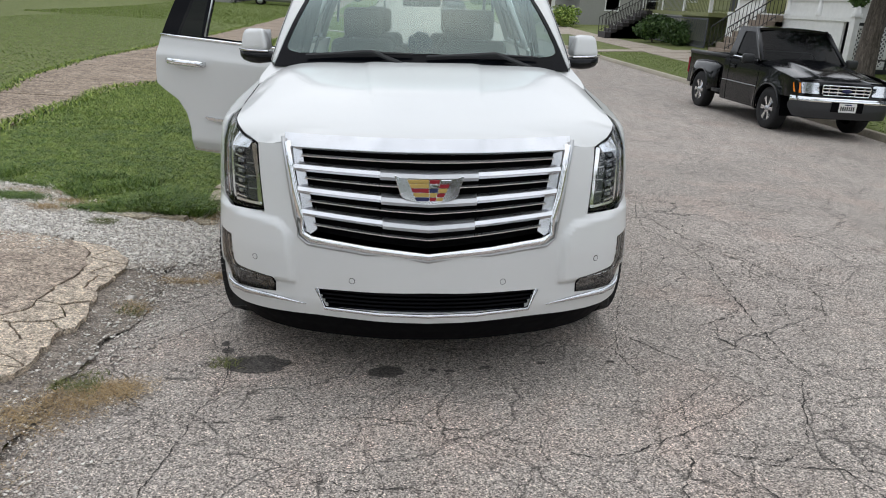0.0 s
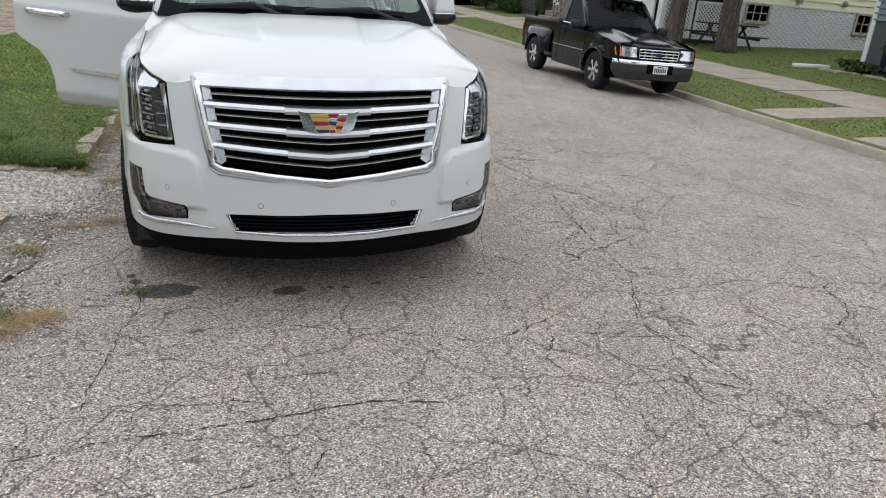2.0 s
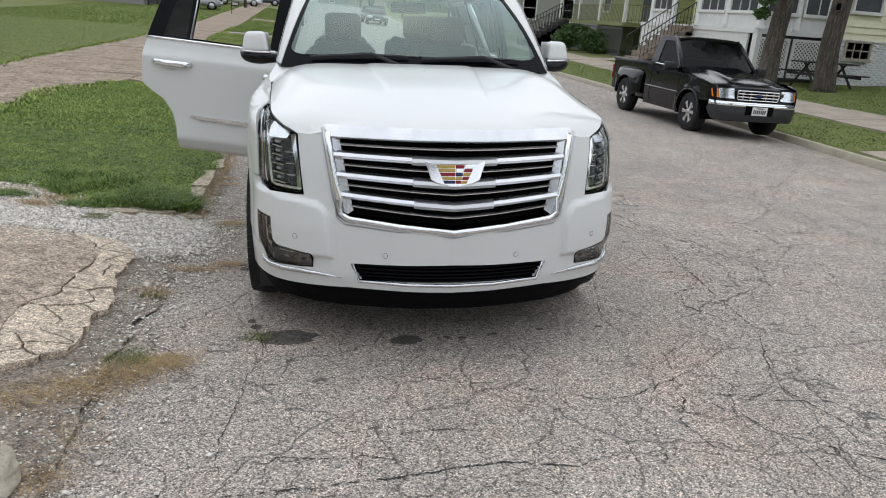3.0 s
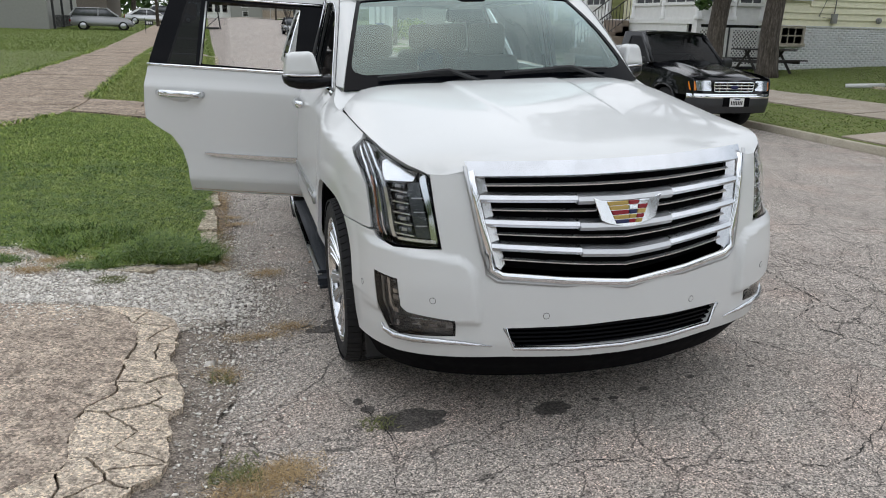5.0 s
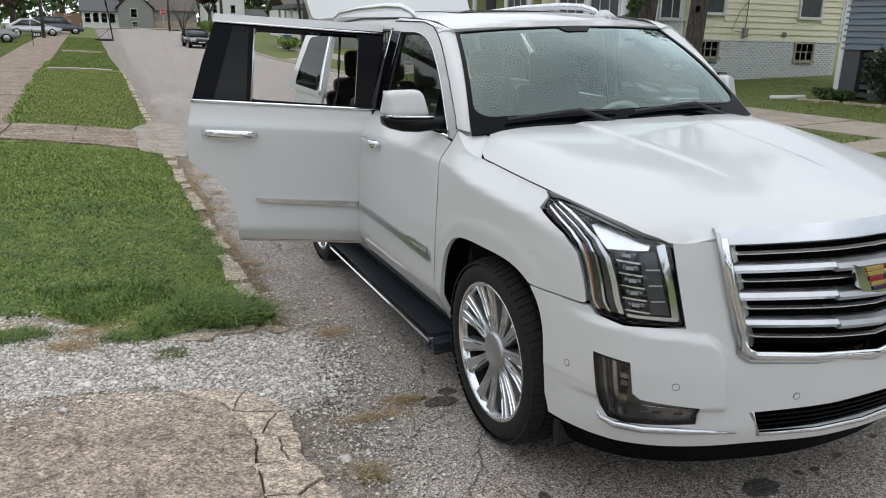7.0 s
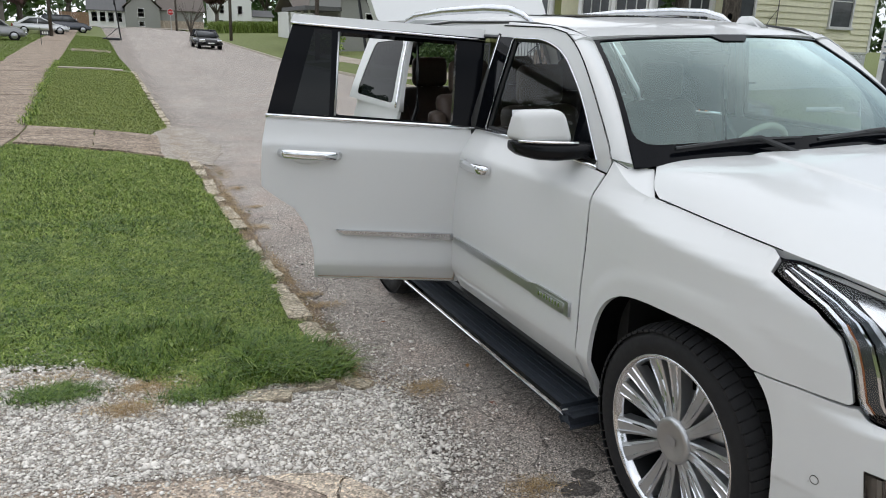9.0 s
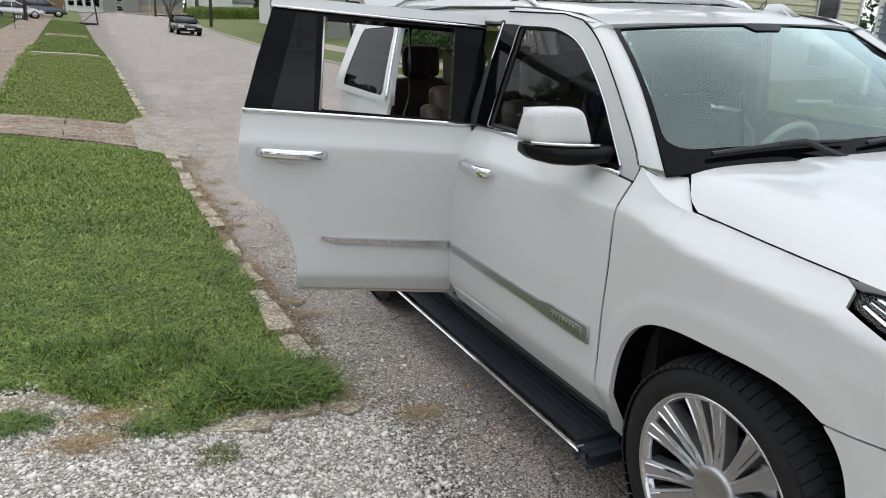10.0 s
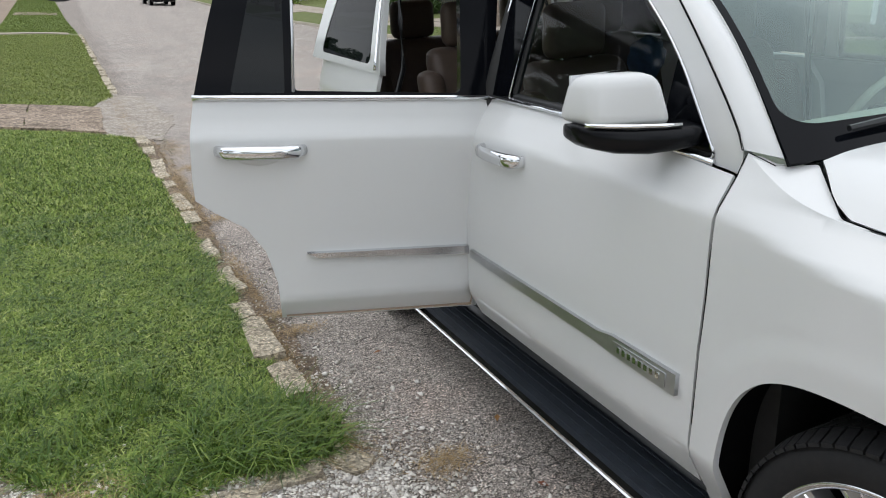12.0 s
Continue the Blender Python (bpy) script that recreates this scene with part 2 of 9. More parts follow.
M["asphalt"] = asphalt()
M["turf"] = soil("lawn_turf", (0.075, 0.095, 0.022), (0.125, 0.155, 0.036), (0.19, 0.185, 0.07), 2.0, 1.0)
M["dirt"] = soil("gravelly_dirt", (0.29, 0.25, 0.21), (0.42, 0.375, 0.325), (0.55, 0.50, 0.445), 4.0, 0.9, 95.0)
M["shoulder"] = soil("gritty_dark_dirt", (0.20, 0.170, 0.145), (0.31, 0.268, 0.228), (0.42, 0.365, 0.315), 4.0, 0.9, 130.0)
M["dirt_brown"] = soil("brown_dirt", (0.13, 0.095, 0.065), (0.24, 0.185, 0.135), (0.36, 0.29, 0.215), 5.0, 0.9, 110.0)
M["concrete"] = soil("weathered_concrete", (0.27, 0.225, 0.18), (0.38, 0.325, 0.265), (0.48, 0.42, 0.35), 2.0, 0.35)
M["kerb_smooth"] = soil("pale_kerb", (0.30, 0.265, 0.205), (0.41, 0.37, 0.295), (0.50, 0.455, 0.37), 3.0, 0.4)
M["slab_old"] = soil("brown_weathered_slab", (0.28, 0.22, 0.178), (0.46, 0.38, 0.31), (0.68, 0.585, 0.475), 2.6, 0.9, 105.0)
M["slab_edge"] = soil("pale_broken_concrete", (0.44, 0.365, 0.285), (0.60, 0.51, 0.41), (0.72, 0.63, 0.52), 3.0, 0.7, 120.0)
M["brick_walk"] = soil("brown_sidewalk", (0.17, 0.128, 0.096), (0.30, 0.235, 0.178), (0.44, 0.36, 0.285), 1.3, 0.7, 45.0)


def per_piece(name, stops, rough=0.7, island=False, grain=30.0, bump=0.3):
    """Colour that differs from piece to piece."""
    n = Nodes(name)
    if island:
        g = n.add("ShaderNodeNewGeometry").outputs["Random Per Island"]
    else:
        g = n.add("ShaderNodeObjectInfo").outputs["Random"]
    f = n.mix(0.45, g, n.mix(0.6, n.noise(grain, 4), n.noise(1.1, 5))) if island else n.mix(0.25, g, n.noise(grain, 4))
    n.bump(n.noise(grain * 3, 4), bump, 0.004)
    return n.done(n.ramp(f, *stops), rough)


M["grass_verge"] = per_piece("verge_grass_blades", ((0.18, (0.075, 0.105, 0.018)), (0.42, (0.165, 0.22, 0.038)), (0.66, (0.28, 0.335, 0.072)), (0.90, (0.50, 0.47, 0.21))), 0.65, True, 1.2, 0.0)
M["grass"] = per_piece("grass_blades", ((0.22, (0.018, 0.042, 0.005)), (0.42, (0.12, 0.205, 0.024)), (0.66, (0.30, 0.40, 0.068)), (0.90, (0.66, 0.64, 0.30))), 0.65, True, 4.0, 0.0)
M["grass_far"] = per_piece("far_grass_blades", ((0.12, (0.085, 0.125, 0.018)), (0.40, (0.135, 0.195, 0.030)), (0.68, (0.20, 0.265, 0.055)), (0.94, (0.34, 0.34, 0.14))), 0.65, True, 4.0, 0.0)
M["grass_tall"] = per_piece("tall_grass_blades", ((0.15, (0.020, 0.055, 0.005)), (0.50, (0.085, 0.165, 0.014)), (0.90, (0.26, 0.33, 0.055))), 0.6, True, 4.0, 0.0)
M["weed"] = per_piece("dull_weed", ((0.1, (0.06, 0.075, 0.02)), (0.6, (0.15, 0.17, 0.05)), (0.95, (0.30, 0.27, 0.11))), 0.7, True, 4.0, 0.0)
M["straw"] = per_piece("dead_grass", ((0.15, (0.13, 0.085, 0.04)), (0.45, (0.34, 0.23, 0.11)), (0.85, (0.66, 0.50, 0.28))), 0.8, True, 4.0, 0.0)
M["gravel"] = per_piece("white_gravel", ((0.10, (0.17, 0.155, 0.14)), (0.32, (0.52, 0.485, 0.44)), (0.72, (0.93, 0.885, 0.82))), 0.9, True, 60, 0.4)
M["leaf"] = per_piece("tree_leaves", ((0.1, (0.018, 0.04, 0.010)), (0.5, (0.04, 0.085, 0.016)), (0.95, (0.085, 0.14, 0.03))), 0.6, True, 4.0, 0.0)
M["leaf_dark"] = per_piece("clipped_shrub_leaves", ((0.1, (0.007, 0.015, 0.006)), (0.5, (0.014, 0.030, 0.010)), (0.95, (0.035, 0.06, 0.016))), 0.6, True, 4.0, 0.0)
M["leaf_red"] = per_piece("dark_red_leaves", ((0.1, (0.03, 0.012, 0.012)), (0.9, (0.09, 0.035, 0.03))), 0.6, True, 4.0, 0.0)


def bark():
    """Furrowed bark: ridges that run up the trunk."""
    n = Nodes("tree_bark")
    f = n.noise(2.2, 6, 0.65, stretch=(9, 9, 1.1))
    g = n.noise(7.0, 5, 0.7, stretch=(4, 4, 1.5))
    h = n.mix(0.4, f, g)
    n.bump(h, 1.0, 0.05)
    return n.done(n.ramp(h, (0.36, (0.030, 0.024, 0.020)), (0.5, (0.085, 0.070, 0.058)), (0.64, (0.185, 0.158, 0.132))), 0.95)


M["bark"] = bark()
M["kerb"] = soil("old_kerb", (0.30, 0.25, 0.18), (0.48, 0.42, 0.32), (0.64, 0.575, 0.46), 5.0, 0.6, 90.0)

# ---- building tools ----


def part(name, bm, material, parent=None, label="", smooth=False):
    me = bpy.data.meshes.new(name)
    bm.to_mesh(me)
    bm.free()
    for m in material if isinstance(material, (list, tuple)) else (material,):
        me.materials.append(m)
    if smooth:
        me.shade_smooth()
    ob = new(name, me)
    if parent is not None:
        ob.parent = parent
    return tagged(ob, label)


def raw(name, verts, faces, material, parent=None, label="", smooth=False, normals=None):
    me = bpy.data.meshes.new(name)
    me.from_pydata([tuple(v) for v in verts], [], [tuple(f) for f in faces])
    me.materials.append(material)
    if smooth or normals is not None:
        me.shade_smooth()
    if normals is not None:
        me.normals_split_custom_set_from_vertices([tuple(n) for n in normals])
    ob = new(name, me)
    if parent is not None:
        ob.parent = parent
    return tagged(ob, label)


def bulk(name, verts, faces, material, parent=None, smooth=False):
    """A mesh from numpy arrays: verts n x 3, faces m x k."""
    verts, faces = np.asarray(verts, np.float32), np.asarray(faces, np.int32)
    me = bpy.data.meshes.new(name)
    me.vertices.add(len(verts))
    me.vertices.foreach_set("co", verts.ravel())
    k = faces.shape[1]
    me.loops.add(faces.size)
    me.loops.foreach_set("vertex_index", faces.ravel())
    me.polygons.add(len(faces))
    me.polygons.foreach_set("loop_start", np.arange(0, faces.size, k, dtype=np.int32))
    me.update(calc_edges=True)
    me.materials.append(material)
    if smooth:
        me.shade_smooth()
    ob = new(name, me)
    if parent is not None:
        ob.parent = parent
    return ob


def thing(name, label, category, m=None, group="", kind=""):
    ob = new(name)
    ob.empty_display_size = 0.1
    if m is not None:
        ob.matrix_world = m
    return tagged(ob, label, category, group, kind)


def box_bm(x0, y0, z0, x1, y1, z1, bevel=0.0, seg=1, bm=None):
    bm = bm or bmesh.new()
    made = bmesh.ops.create_cube(bm, size=1)["verts"]
    for v in made:
        v.co = Vector(((x0 + x1) / 2 + v.co.x * (x1 - x0), (y0 + y1) / 2 + v.co.y * (y1 - y0), (z0 + z1) / 2 + v.co.z * (z1 - z0)))
    if bevel:
        edges = list({e for v in made for e in v.link_edges})
        bmesh.ops.bevel(bm, geom=edges, offset=bevel, segments=seg, affect="EDGES", profile=0.5)
    return bm


def box(name, x0, y0, z0, x1, y1, z1, material, parent=None, label="", bevel=0.0, seg=1):
    return part(name, box_bm(x0, y0, z0, x1, y1, z1, bevel, seg), material, parent, label)


def tube_bm(points, radius, sides=8, bm=None, closed=False, squash=None):
    """A round bar along points; radius may be a list."""
    bm = bm or bmesh.new()
    pts = [Vector(p) for p in points]
    n = len(pts)
    rings = []
    for i, p in enumerate(pts):
        a = pts[(i - 1) % n] if closed or i else p
        b = pts[(i + 1) % n] if closed or i < n - 1 else p
        d = (b - a).normalized()
        up = Vector((0, 0, 1)) if abs(d.z) < 0.9 else Vector((0, 1, 0))
        s = d.cross(up).normalized()
        u = s.cross(d)
        r = radius[i] if isinstance(radius, (list, tuple)) else radius
        q = squash or (1, 1)
        rings.append([bm.verts.new(p + r * (q[0] * math.cos(2 * math.pi * k / sides) * s + q[1] * math.sin(2 * math.pi * k / sides) * u)) for k in range(sides)])
    for i in range(n if closed else n - 1):
        a, b = rings[i], rings[(i + 1) % n]
        for k in range(sides):
            bm.faces.new((a[k], a[(k + 1) % sides], b[(k + 1) % sides], b[k]))
    if not closed:
        bm.faces.new(rings[0][::-1])
        bm.faces.new(rings[-1])
    bmesh.ops.recalc_face_normals(bm, faces=bm.faces)
    return bm


def lathe_bm(profile, sides=48, axis="x", bm=None, centre=(0, 0, 0)):
    """A turned shape: profile of (along, radius), about the axis x or z."""
    bm = bm or bmesh.new()
    rings = []
    for a, r in profile:
        ring = []
        for k in range(sides):
            c, s = math.cos(2 * math.pi * k / sides), math.sin(2 * math.pi * k / sides)
            co = (a, r * c, r * s) if axis == "x" else (r * c, r * s, a)
            ring.append(bm.verts.new(Vector(co) + Vector(centre)))
        rings.append(ring)
    for a, b in zip(rings, rings[1:]):
        for k in range(sides):
            bm.faces.new((a[k], a[(k + 1) % sides], b[(k + 1) % sides], b[k]))
    bmesh.ops.recalc_face_normals(bm, faces=bm.faces)
    return bm


def loft_bm(sections):
    """A closed skin over rings of equal count."""
    bm = bmesh.new()
    rings = [[bm.verts.new(p) for p in ring] for ring in sections]
    for a, b in zip(rings, rings[1:]):
        for i in range(len(a)):
            j = (i + 1) % len(a)
            bm.faces.new((a[i], a[j], b[j], b[i]))
    bm.faces.new(rings[0][::-1])
    bm.faces.new(rings[-1])
    bmesh.ops.recalc_face_normals(bm, faces=bm.faces)
    return bm


def inside(pts, poly):
    """Which of the points lie in the polygon."""
    pts, poly = np.asarray(pts, float), np.asarray(poly, float)
    x, y = pts[:, 0], pts[:, 1]
    res = np.zeros(len(pts), bool)
    a, b = poly, np.roll(poly, -1, 0)
    for (x0, y0), (x1, y1) in zip(a, b):
        if y0 == y1:
            continue
        c = ((y0 > y) != (y1 > y)) & (x < (x1 - x0) * (y - y0) / (y1 - y0) + x0)
        res ^= c
    return res


def edge_distance(pts, poly):
    pts, poly = np.asarray(pts, float), np.asarray(poly, float)
    best = np.full(len(pts), 1e9)
    for a, b in zip(poly, np.roll(poly, -1, 0)):
        d = b - a
        s = np.clip(((pts - a) @ d) / max(d @ d, 1e-12), 0, 1)
        best = np.minimum(best, np.hypot(*(pts - a - s[:, None] * d).T))
    return best


def densify(poly, step):
    out = []
    for a, b in zip(poly, poly[1:] + poly[:1]):
        k = max(1, int(math.hypot(b[0] - a[0], b[1] - a[1]) / step))
        out += [(a[0] + (b[0] - a[0]) * i / k, a[1] + (b[1] - a[1]) * i / k) for i in range(k)]
    return out


def rounded(poly, radius, seg=4):
    """A polygon with its corners rounded."""
    out = []
    n = len(poly)
    for i in range(n):
        p, a, b = Vector(poly[i]), Vector(poly[i - 1]), Vector(poly[(i + 1) % n])
        r = radius[i] if isinstance(radius, (list, tuple)) else radius
        r = min(r, (a - p).length * 0.45, (b - p).length * 0.45)
        if r < 1e-4:
            out.append(tuple(p))
            continue
        p0, p1 = p + (a - p).normalized() * r, p + (b - p).normalized() * r
        for k in range(seg + 1):
            t = k / seg
            out.append(tuple(p0 * (1 - t) ** 2 + p * 2 * t * (1 - t) + p1 * t * t))
    return out


from mathutils.geometry import delaunay_2d_cdt


def patch(name, outline, shape, material, parent=None, step=0.06, holes=(), thick=0.012, label="", flip=False, lift=0.0, creases=()):
    """A panel cut from a curved surface: shape(u, v) gives the place, outline and holes are polygons in (u, v)."""
    rims = [densify(list(outline), step)] + [densify(list(h), step) for h in holes]
    pts, edges = [], []
    for r in rims:
        o = len(pts)
        pts += r
        edges += [(o + i, o + (i + 1) % len(r)) for i in range(len(r))]
    arr = np.array(pts)
    lines = []
    for line in creases:
        d = densify(list(line), step)[:-1]
        d = [q for q, ok_ in zip(d, inside(d, rims[0]) & (edge_distance(d, rims[0]) > step * 0.3)) if ok_]
        lines += d
    lo, hi = arr.min(0), arr.max(0)
    gx, gy = np.meshgrid(np.arange(lo[0], hi[0], step), np.arange(lo[1], hi[1], step))
    grid = np.stack([gx.ravel() + step * 0.37, gy.ravel() + step * 0.41], 1)
    ok = inside(grid, rims[0]) & (edge_distance(grid, rims[0]) > step * 0.4)
    for h in rims[1:]:
        ok &= ~inside(grid, h) & (edge_distance(grid, h) > step * 0.4)
    if lines:
        near = np.min(np.hypot(grid[:, None, 0] - np.array(lines)[None, :, 0], grid[:, None, 1] - np.array(lines)[None, :, 1]), axis=1)
        ok &= near > step * 0.45
    pts += [tuple(p) for p in grid[ok]] + lines
    vs, _, fs, *_ = delaunay_2d_cdt([Vector(p) for p in pts], edges, [], 0, 1e-6)
    uv = np.array([tuple(v) for v in vs])
    tri = np.array([f for f in fs if len(f) == 3])
    cen = uv[tri].mean(1)
    keep = inside(cen, rims[0])
    for h in rims[1:]:
        keep &= ~inside(cen, h)
    tri = tri[keep]
    e = 4e-3
    p3, nrm = [], []
    for u, v in uv:
        p = Vector(shape(u, v))
        du = Vector(shape(u + e, v)) - Vector(shape(u - e, v))
        dv = Vector(shape(u, v + e)) - Vector(shape(u, v - e))
        n = du.cross(dv)
        n = n.normalized() if n.length > 1e-12 else Vector((0, 0, 1))
        if flip:
            n = -n
        p3.append(p + n * lift)
        nrm.append(n)
    faces = [tuple(int(i) for i in (t[::-1] if flip else t)) for t in tri]
    if thick:
        count = {}
        for f in faces:
            for a, b in zip(f, f[1:] + f[:1]):
                count[(a, b)] = count.get((a, b), 0) + 1
        border = [ab for ab in count if (ab[1], ab[0]) not in count]
        ids = {}
        acc = {}

        def vert(i, deep):
            if (i, deep) not in ids:
                ids[(i, deep)] = len(p3)
                p3.append(p3[i] - nrm[i] * thick * deep)
                nrm.append(Vector((0, 0, 0)))
            return ids[(i, deep)]
        for a, b in border:
            q = (vert(b, 0), vert(a, 0), vert(a, 1), vert(b, 1))
            faces.append(q)
            n = (p3[q[1]] - p3[q[0]]).cross(p3[q[3]] - p3[q[0]])
            n = n.normalized() if n.length else Vector((0, 0, 1))
            for i in q:
                acc[i] = acc.get(i, Vector((0, 0, 0))) + n
        for i, n in acc.items():
            nrm[i] = n.normalized()
    return raw(name, p3, faces, material, parent, label, normals=nrm)


def lerp(a, b, t):
    return a + (b - a) * t


def curve1(points):
    """A smooth function through (x, y) points."""
    xs, ys = [p[0] for p in points], [p[1] for p in points]
    n = len(xs)
    m = []
    for i in range(n):
        if i == 0 or i == n - 1:
            j = min(i, n - 2)
            m.append((ys[j + 1] - ys[j]) / (xs[j + 1] - xs[j]))
        else:
            d0, d1 = (ys[i] - ys[i - 1]) / (xs[i] - xs[i - 1]), (ys[i + 1] - ys[i]) / (xs[i + 1] - xs[i])
            m.append(0.0 if d0 * d1 <= 0 else 2 * d0 * d1 / (d0 + d1))

    def f(x):
        if x <= xs[0]:
            return ys[0] + m[0] * (x - xs[0])
        if x >= xs[-1]:
            return ys[-1] + m[-1] * (x - xs[-1])
        i = max(k for k in range(n - 1) if xs[k] <= x)
        h = xs[i + 1] - xs[i]
        t = (x - xs[i]) / h
        return ((2 * t ** 3 - 3 * t * t + 1) * ys[i] + (t ** 3 - 2 * t * t + t) * h * m[i]
                + (-2 * t ** 3 + 3 * t * t) * ys[i + 1] + (t ** 3 - t * t) * h * m[i + 1])
    return f

# ---- ground ----
KERB_L = curve1([(-40, -1.3), (0, -1.6), (3, -1.66), (8, -1.71), (16, -1.83), (29, -1.97), (50, -2.56), (140, -5.0)])
KERB_R = curve1([(-40, 7.6), (0, 7.5), (6, 7.62), (10, 7.82), (18, 7.76), (26, 7.58), (45, 7.35), (140, 6.5)])
RISE = curve1([(-80, 0.10), (-20, 0.085), (-6, 0.07), (0, 0.0), (5, -0.07), (10, -0.12), (25, -0.15), (45, -0.10), (62, 0.25), (85, 0.75), (125, 1.5), (400, 2.0)])


def road_z(x, y):
    l, r = KERB_L(y), KERB_R(y)
    c = (l + r) / 2
    return RISE(y) + 0.035 * (c - math.sqrt((x - c) ** 2 + 0.25)) - 0.02


def lawn_z(x, y):
    """The height of the ground beside the road."""
    l, r = KERB_L(y), KERB_R(y)
    if x < l:
        d = l - x
        return road_z(l, y) + 0.03 + 0.13 * (1 - math.exp(-d / 0.9)) + 0.006 * min(d, 40)
    d = x - r
    return road_z(r, y) + 0.12 + 0.035 * min(max(d, 0), 18) + 0.10 * (1 - math.exp(-max(d, 0) / 3))


def ground_z(x, y):
    return road_z(x, y) if KERB_L(y) <= x <= KERB_R(y) else lawn_z(x, y)


def sheet(name, xs, ys, height, material, label, category, parent=None):
    """A grid over functions of place: xs(y) gives the columns of a row."""
    verts, rows = [], 0
    for y in ys:
        row = xs(y)
        for x in row:
            verts.append((x, y, height(x, y)))
        rows += 1
    k = len(row)
    faces = [(j * k + i, j * k + i + 1, (j + 1) * k + i + 1, (j + 1) * k + i) for j in range(rows - 1) for i in range(k - 1)]
    ob = bulk(name, verts, faces, material, parent, True)
    return tagged(ob, label, category, kind="structure")


YS = [-600, -200, -80, -40, -20, -12, *np.arange(-8, 14, 0.5), *np.arange(14, 50, 2.0), *np.arange(50, 150, 8.0), 220, 500, 1500]


def under(x, y):
    """The one ground sheet runs on below the road."""
    l, r = KERB_L(y), KERB_R(y)
    if l - 0.02 < x < r + 0.02:
        return road_z(x, y) - 0.06
    return lawn_z(x, y)


def sheet_columns(y):
    l, r = KERB_L(y), KERB_R(y)
    left = [l - d for d in (1500, 400, 150, 80, 40, 25, 15, 10, 7, 5, 4, 3, 2.2, 1.5, 1.0, 0.6, 0.3, 0.1, 0.03)]
    mid = [lerp(l, r, i / 8) for i in range(9)]
    right = [r + d for d in (0.03, 0.3, 1, 2, 3, 4, 6, 8, 11, 15, 20, 30, 45, 80, 150, 400, 1500)]
    return left + mid + right


ground = sheet("ground", sheet_columns, YS, under, M["turf"], "mown green lawn on both sides of the street", "lawn")


def road_columns(y):
    l, r = KERB_L(y), KERB_R(y)
    return [lerp(l, r, i / 36) for i in range(37)]


road = sheet("road", road_columns, [y for y in YS if -100 < y < 130], road_z, M["asphalt"], "worn grey asphalt street with fine cracks", "road")

# ---- the white car ----
suv = thing("suv", "large pearl white luxury SUV, rear door and tailgate open", "car", REST)

PLAN = [(0, -0.055), (0.16, -0.048), (0.31, -0.020), (0.54, 0.045), (0.707, 0.122), (0.82, 0.210), (0.895, 0.312), (0.938, 0.41), (0.965, 0.52),
        (0.990, 0.68), (1.008, 0.87), (1.018, 1.08), (1.022, 1.35), (1.022, 2.2), (1.022, 3.2), (1.018, 4.0), (1.0, 4.5), (0.96, 4.85), (0.86, 5.02), (0.6, 5.09), (0, 5.11)]


def spline(points, n=12):
    out = []
    for i in range(len(points) - 1):
        p = [Vector(points[max(0, min(len(points) - 1, i + k))]) for k in (-1, 0, 1, 2)]
        for j in range(n):
            t = j / n
            out.append(tuple(0.5 * (2 * p[1] + (p[2] - p[0]) * t + (2 * p[0] - 5 * p[1] + 4 * p[2] - p[3]) * t * t + (3 * p[1] - p[0] - 3 * p[2] + p[3]) * t ** 3)))
    return out + [tuple(points[-1])]


OUT = np.array(spline(PLAN, 60))
ARC = np.concatenate([[0], np.cumsum(np.hypot(*np.diff(OUT, axis=0).T))])
FRONT_END = int(np.argmax(OUT[:, 1] > 0.43))


def ux(x):
    """Way along the outline to a place across the nose."""
    return float(np.interp(x, OUT[:FRONT_END, 0], ARC[:FRONT_END]))


def uy(y):
    """Way along the outline to a place along the flank."""
    return float(np.interp(y, OUT[40:, 1], ARC[40:]))


HOOD_X = curve1([(0.05, 0.55), (0.16, 0.70), (0.25, 0.765), (0.40, 0.815), (0.66, 0.858), (0.95, 0.872), (1.22, 0.880), (1.6, 0.885)])
HOOD_ZE = curve1([(0.05, 1.045), (0.16, 1.048), (0.25, 1.075), (0.33, 1.098), (0.45, 1.116), (0.66, 1.135), (0.95, 1.160), (1.22, 1.185), (1.5, 1.20)])
HOOD_ZC = curve1([(0.0, 1.075), (0.05, 1.095), (0.2, 1.135), (0.5, 1.19), (0.9, 1.245), (1.25, 1.285), (1.5, 1.295)])
NOSE_IN = curve1([(0.15, 0.10), (0.24, 0.06), (0.33, 0.02), (0.42, 0.0), (0.60, -0.002), (0.70, 0.008), (0.90, 0.035), (1.05, 0.062), (1.15, 0.09)])
SIDE_Z, SIDE_D = zip((0.20, 0.16), (0.36, 0.083), (0.42, 0.054), (0.508, 0.012), (0.524, 0.007), (0.60, 0.010), (0.70, 0.014), (0.80, 0.019), (0.95, 0.033), (1.08, 0.046), (1.130, 0.053), (1.148, 0.058), (1.162, 0.068), (1.20, 0.100), (1.238, 0.131), (1.28, 0.157), (1.36, 0.20))


def SIDE_IN(z):
    """How far the flank lies inside the car's outline: a crease under the windows and one above the sill."""
    return float(np.interp(z, SIDE_Z, SIDE_D))


def soft_step(t):
    t = min(1.0, max(0.0, t))
    return t * t * (3 - 2 * t)


def wing_crease(y):
    """Height of the crease along the front wing, from the lamp to the door."""
    return float(np.interp(y, (0.20, 0.45, 0.70, 1.53), (0.94, 1.0, 1.070, 1.150)))


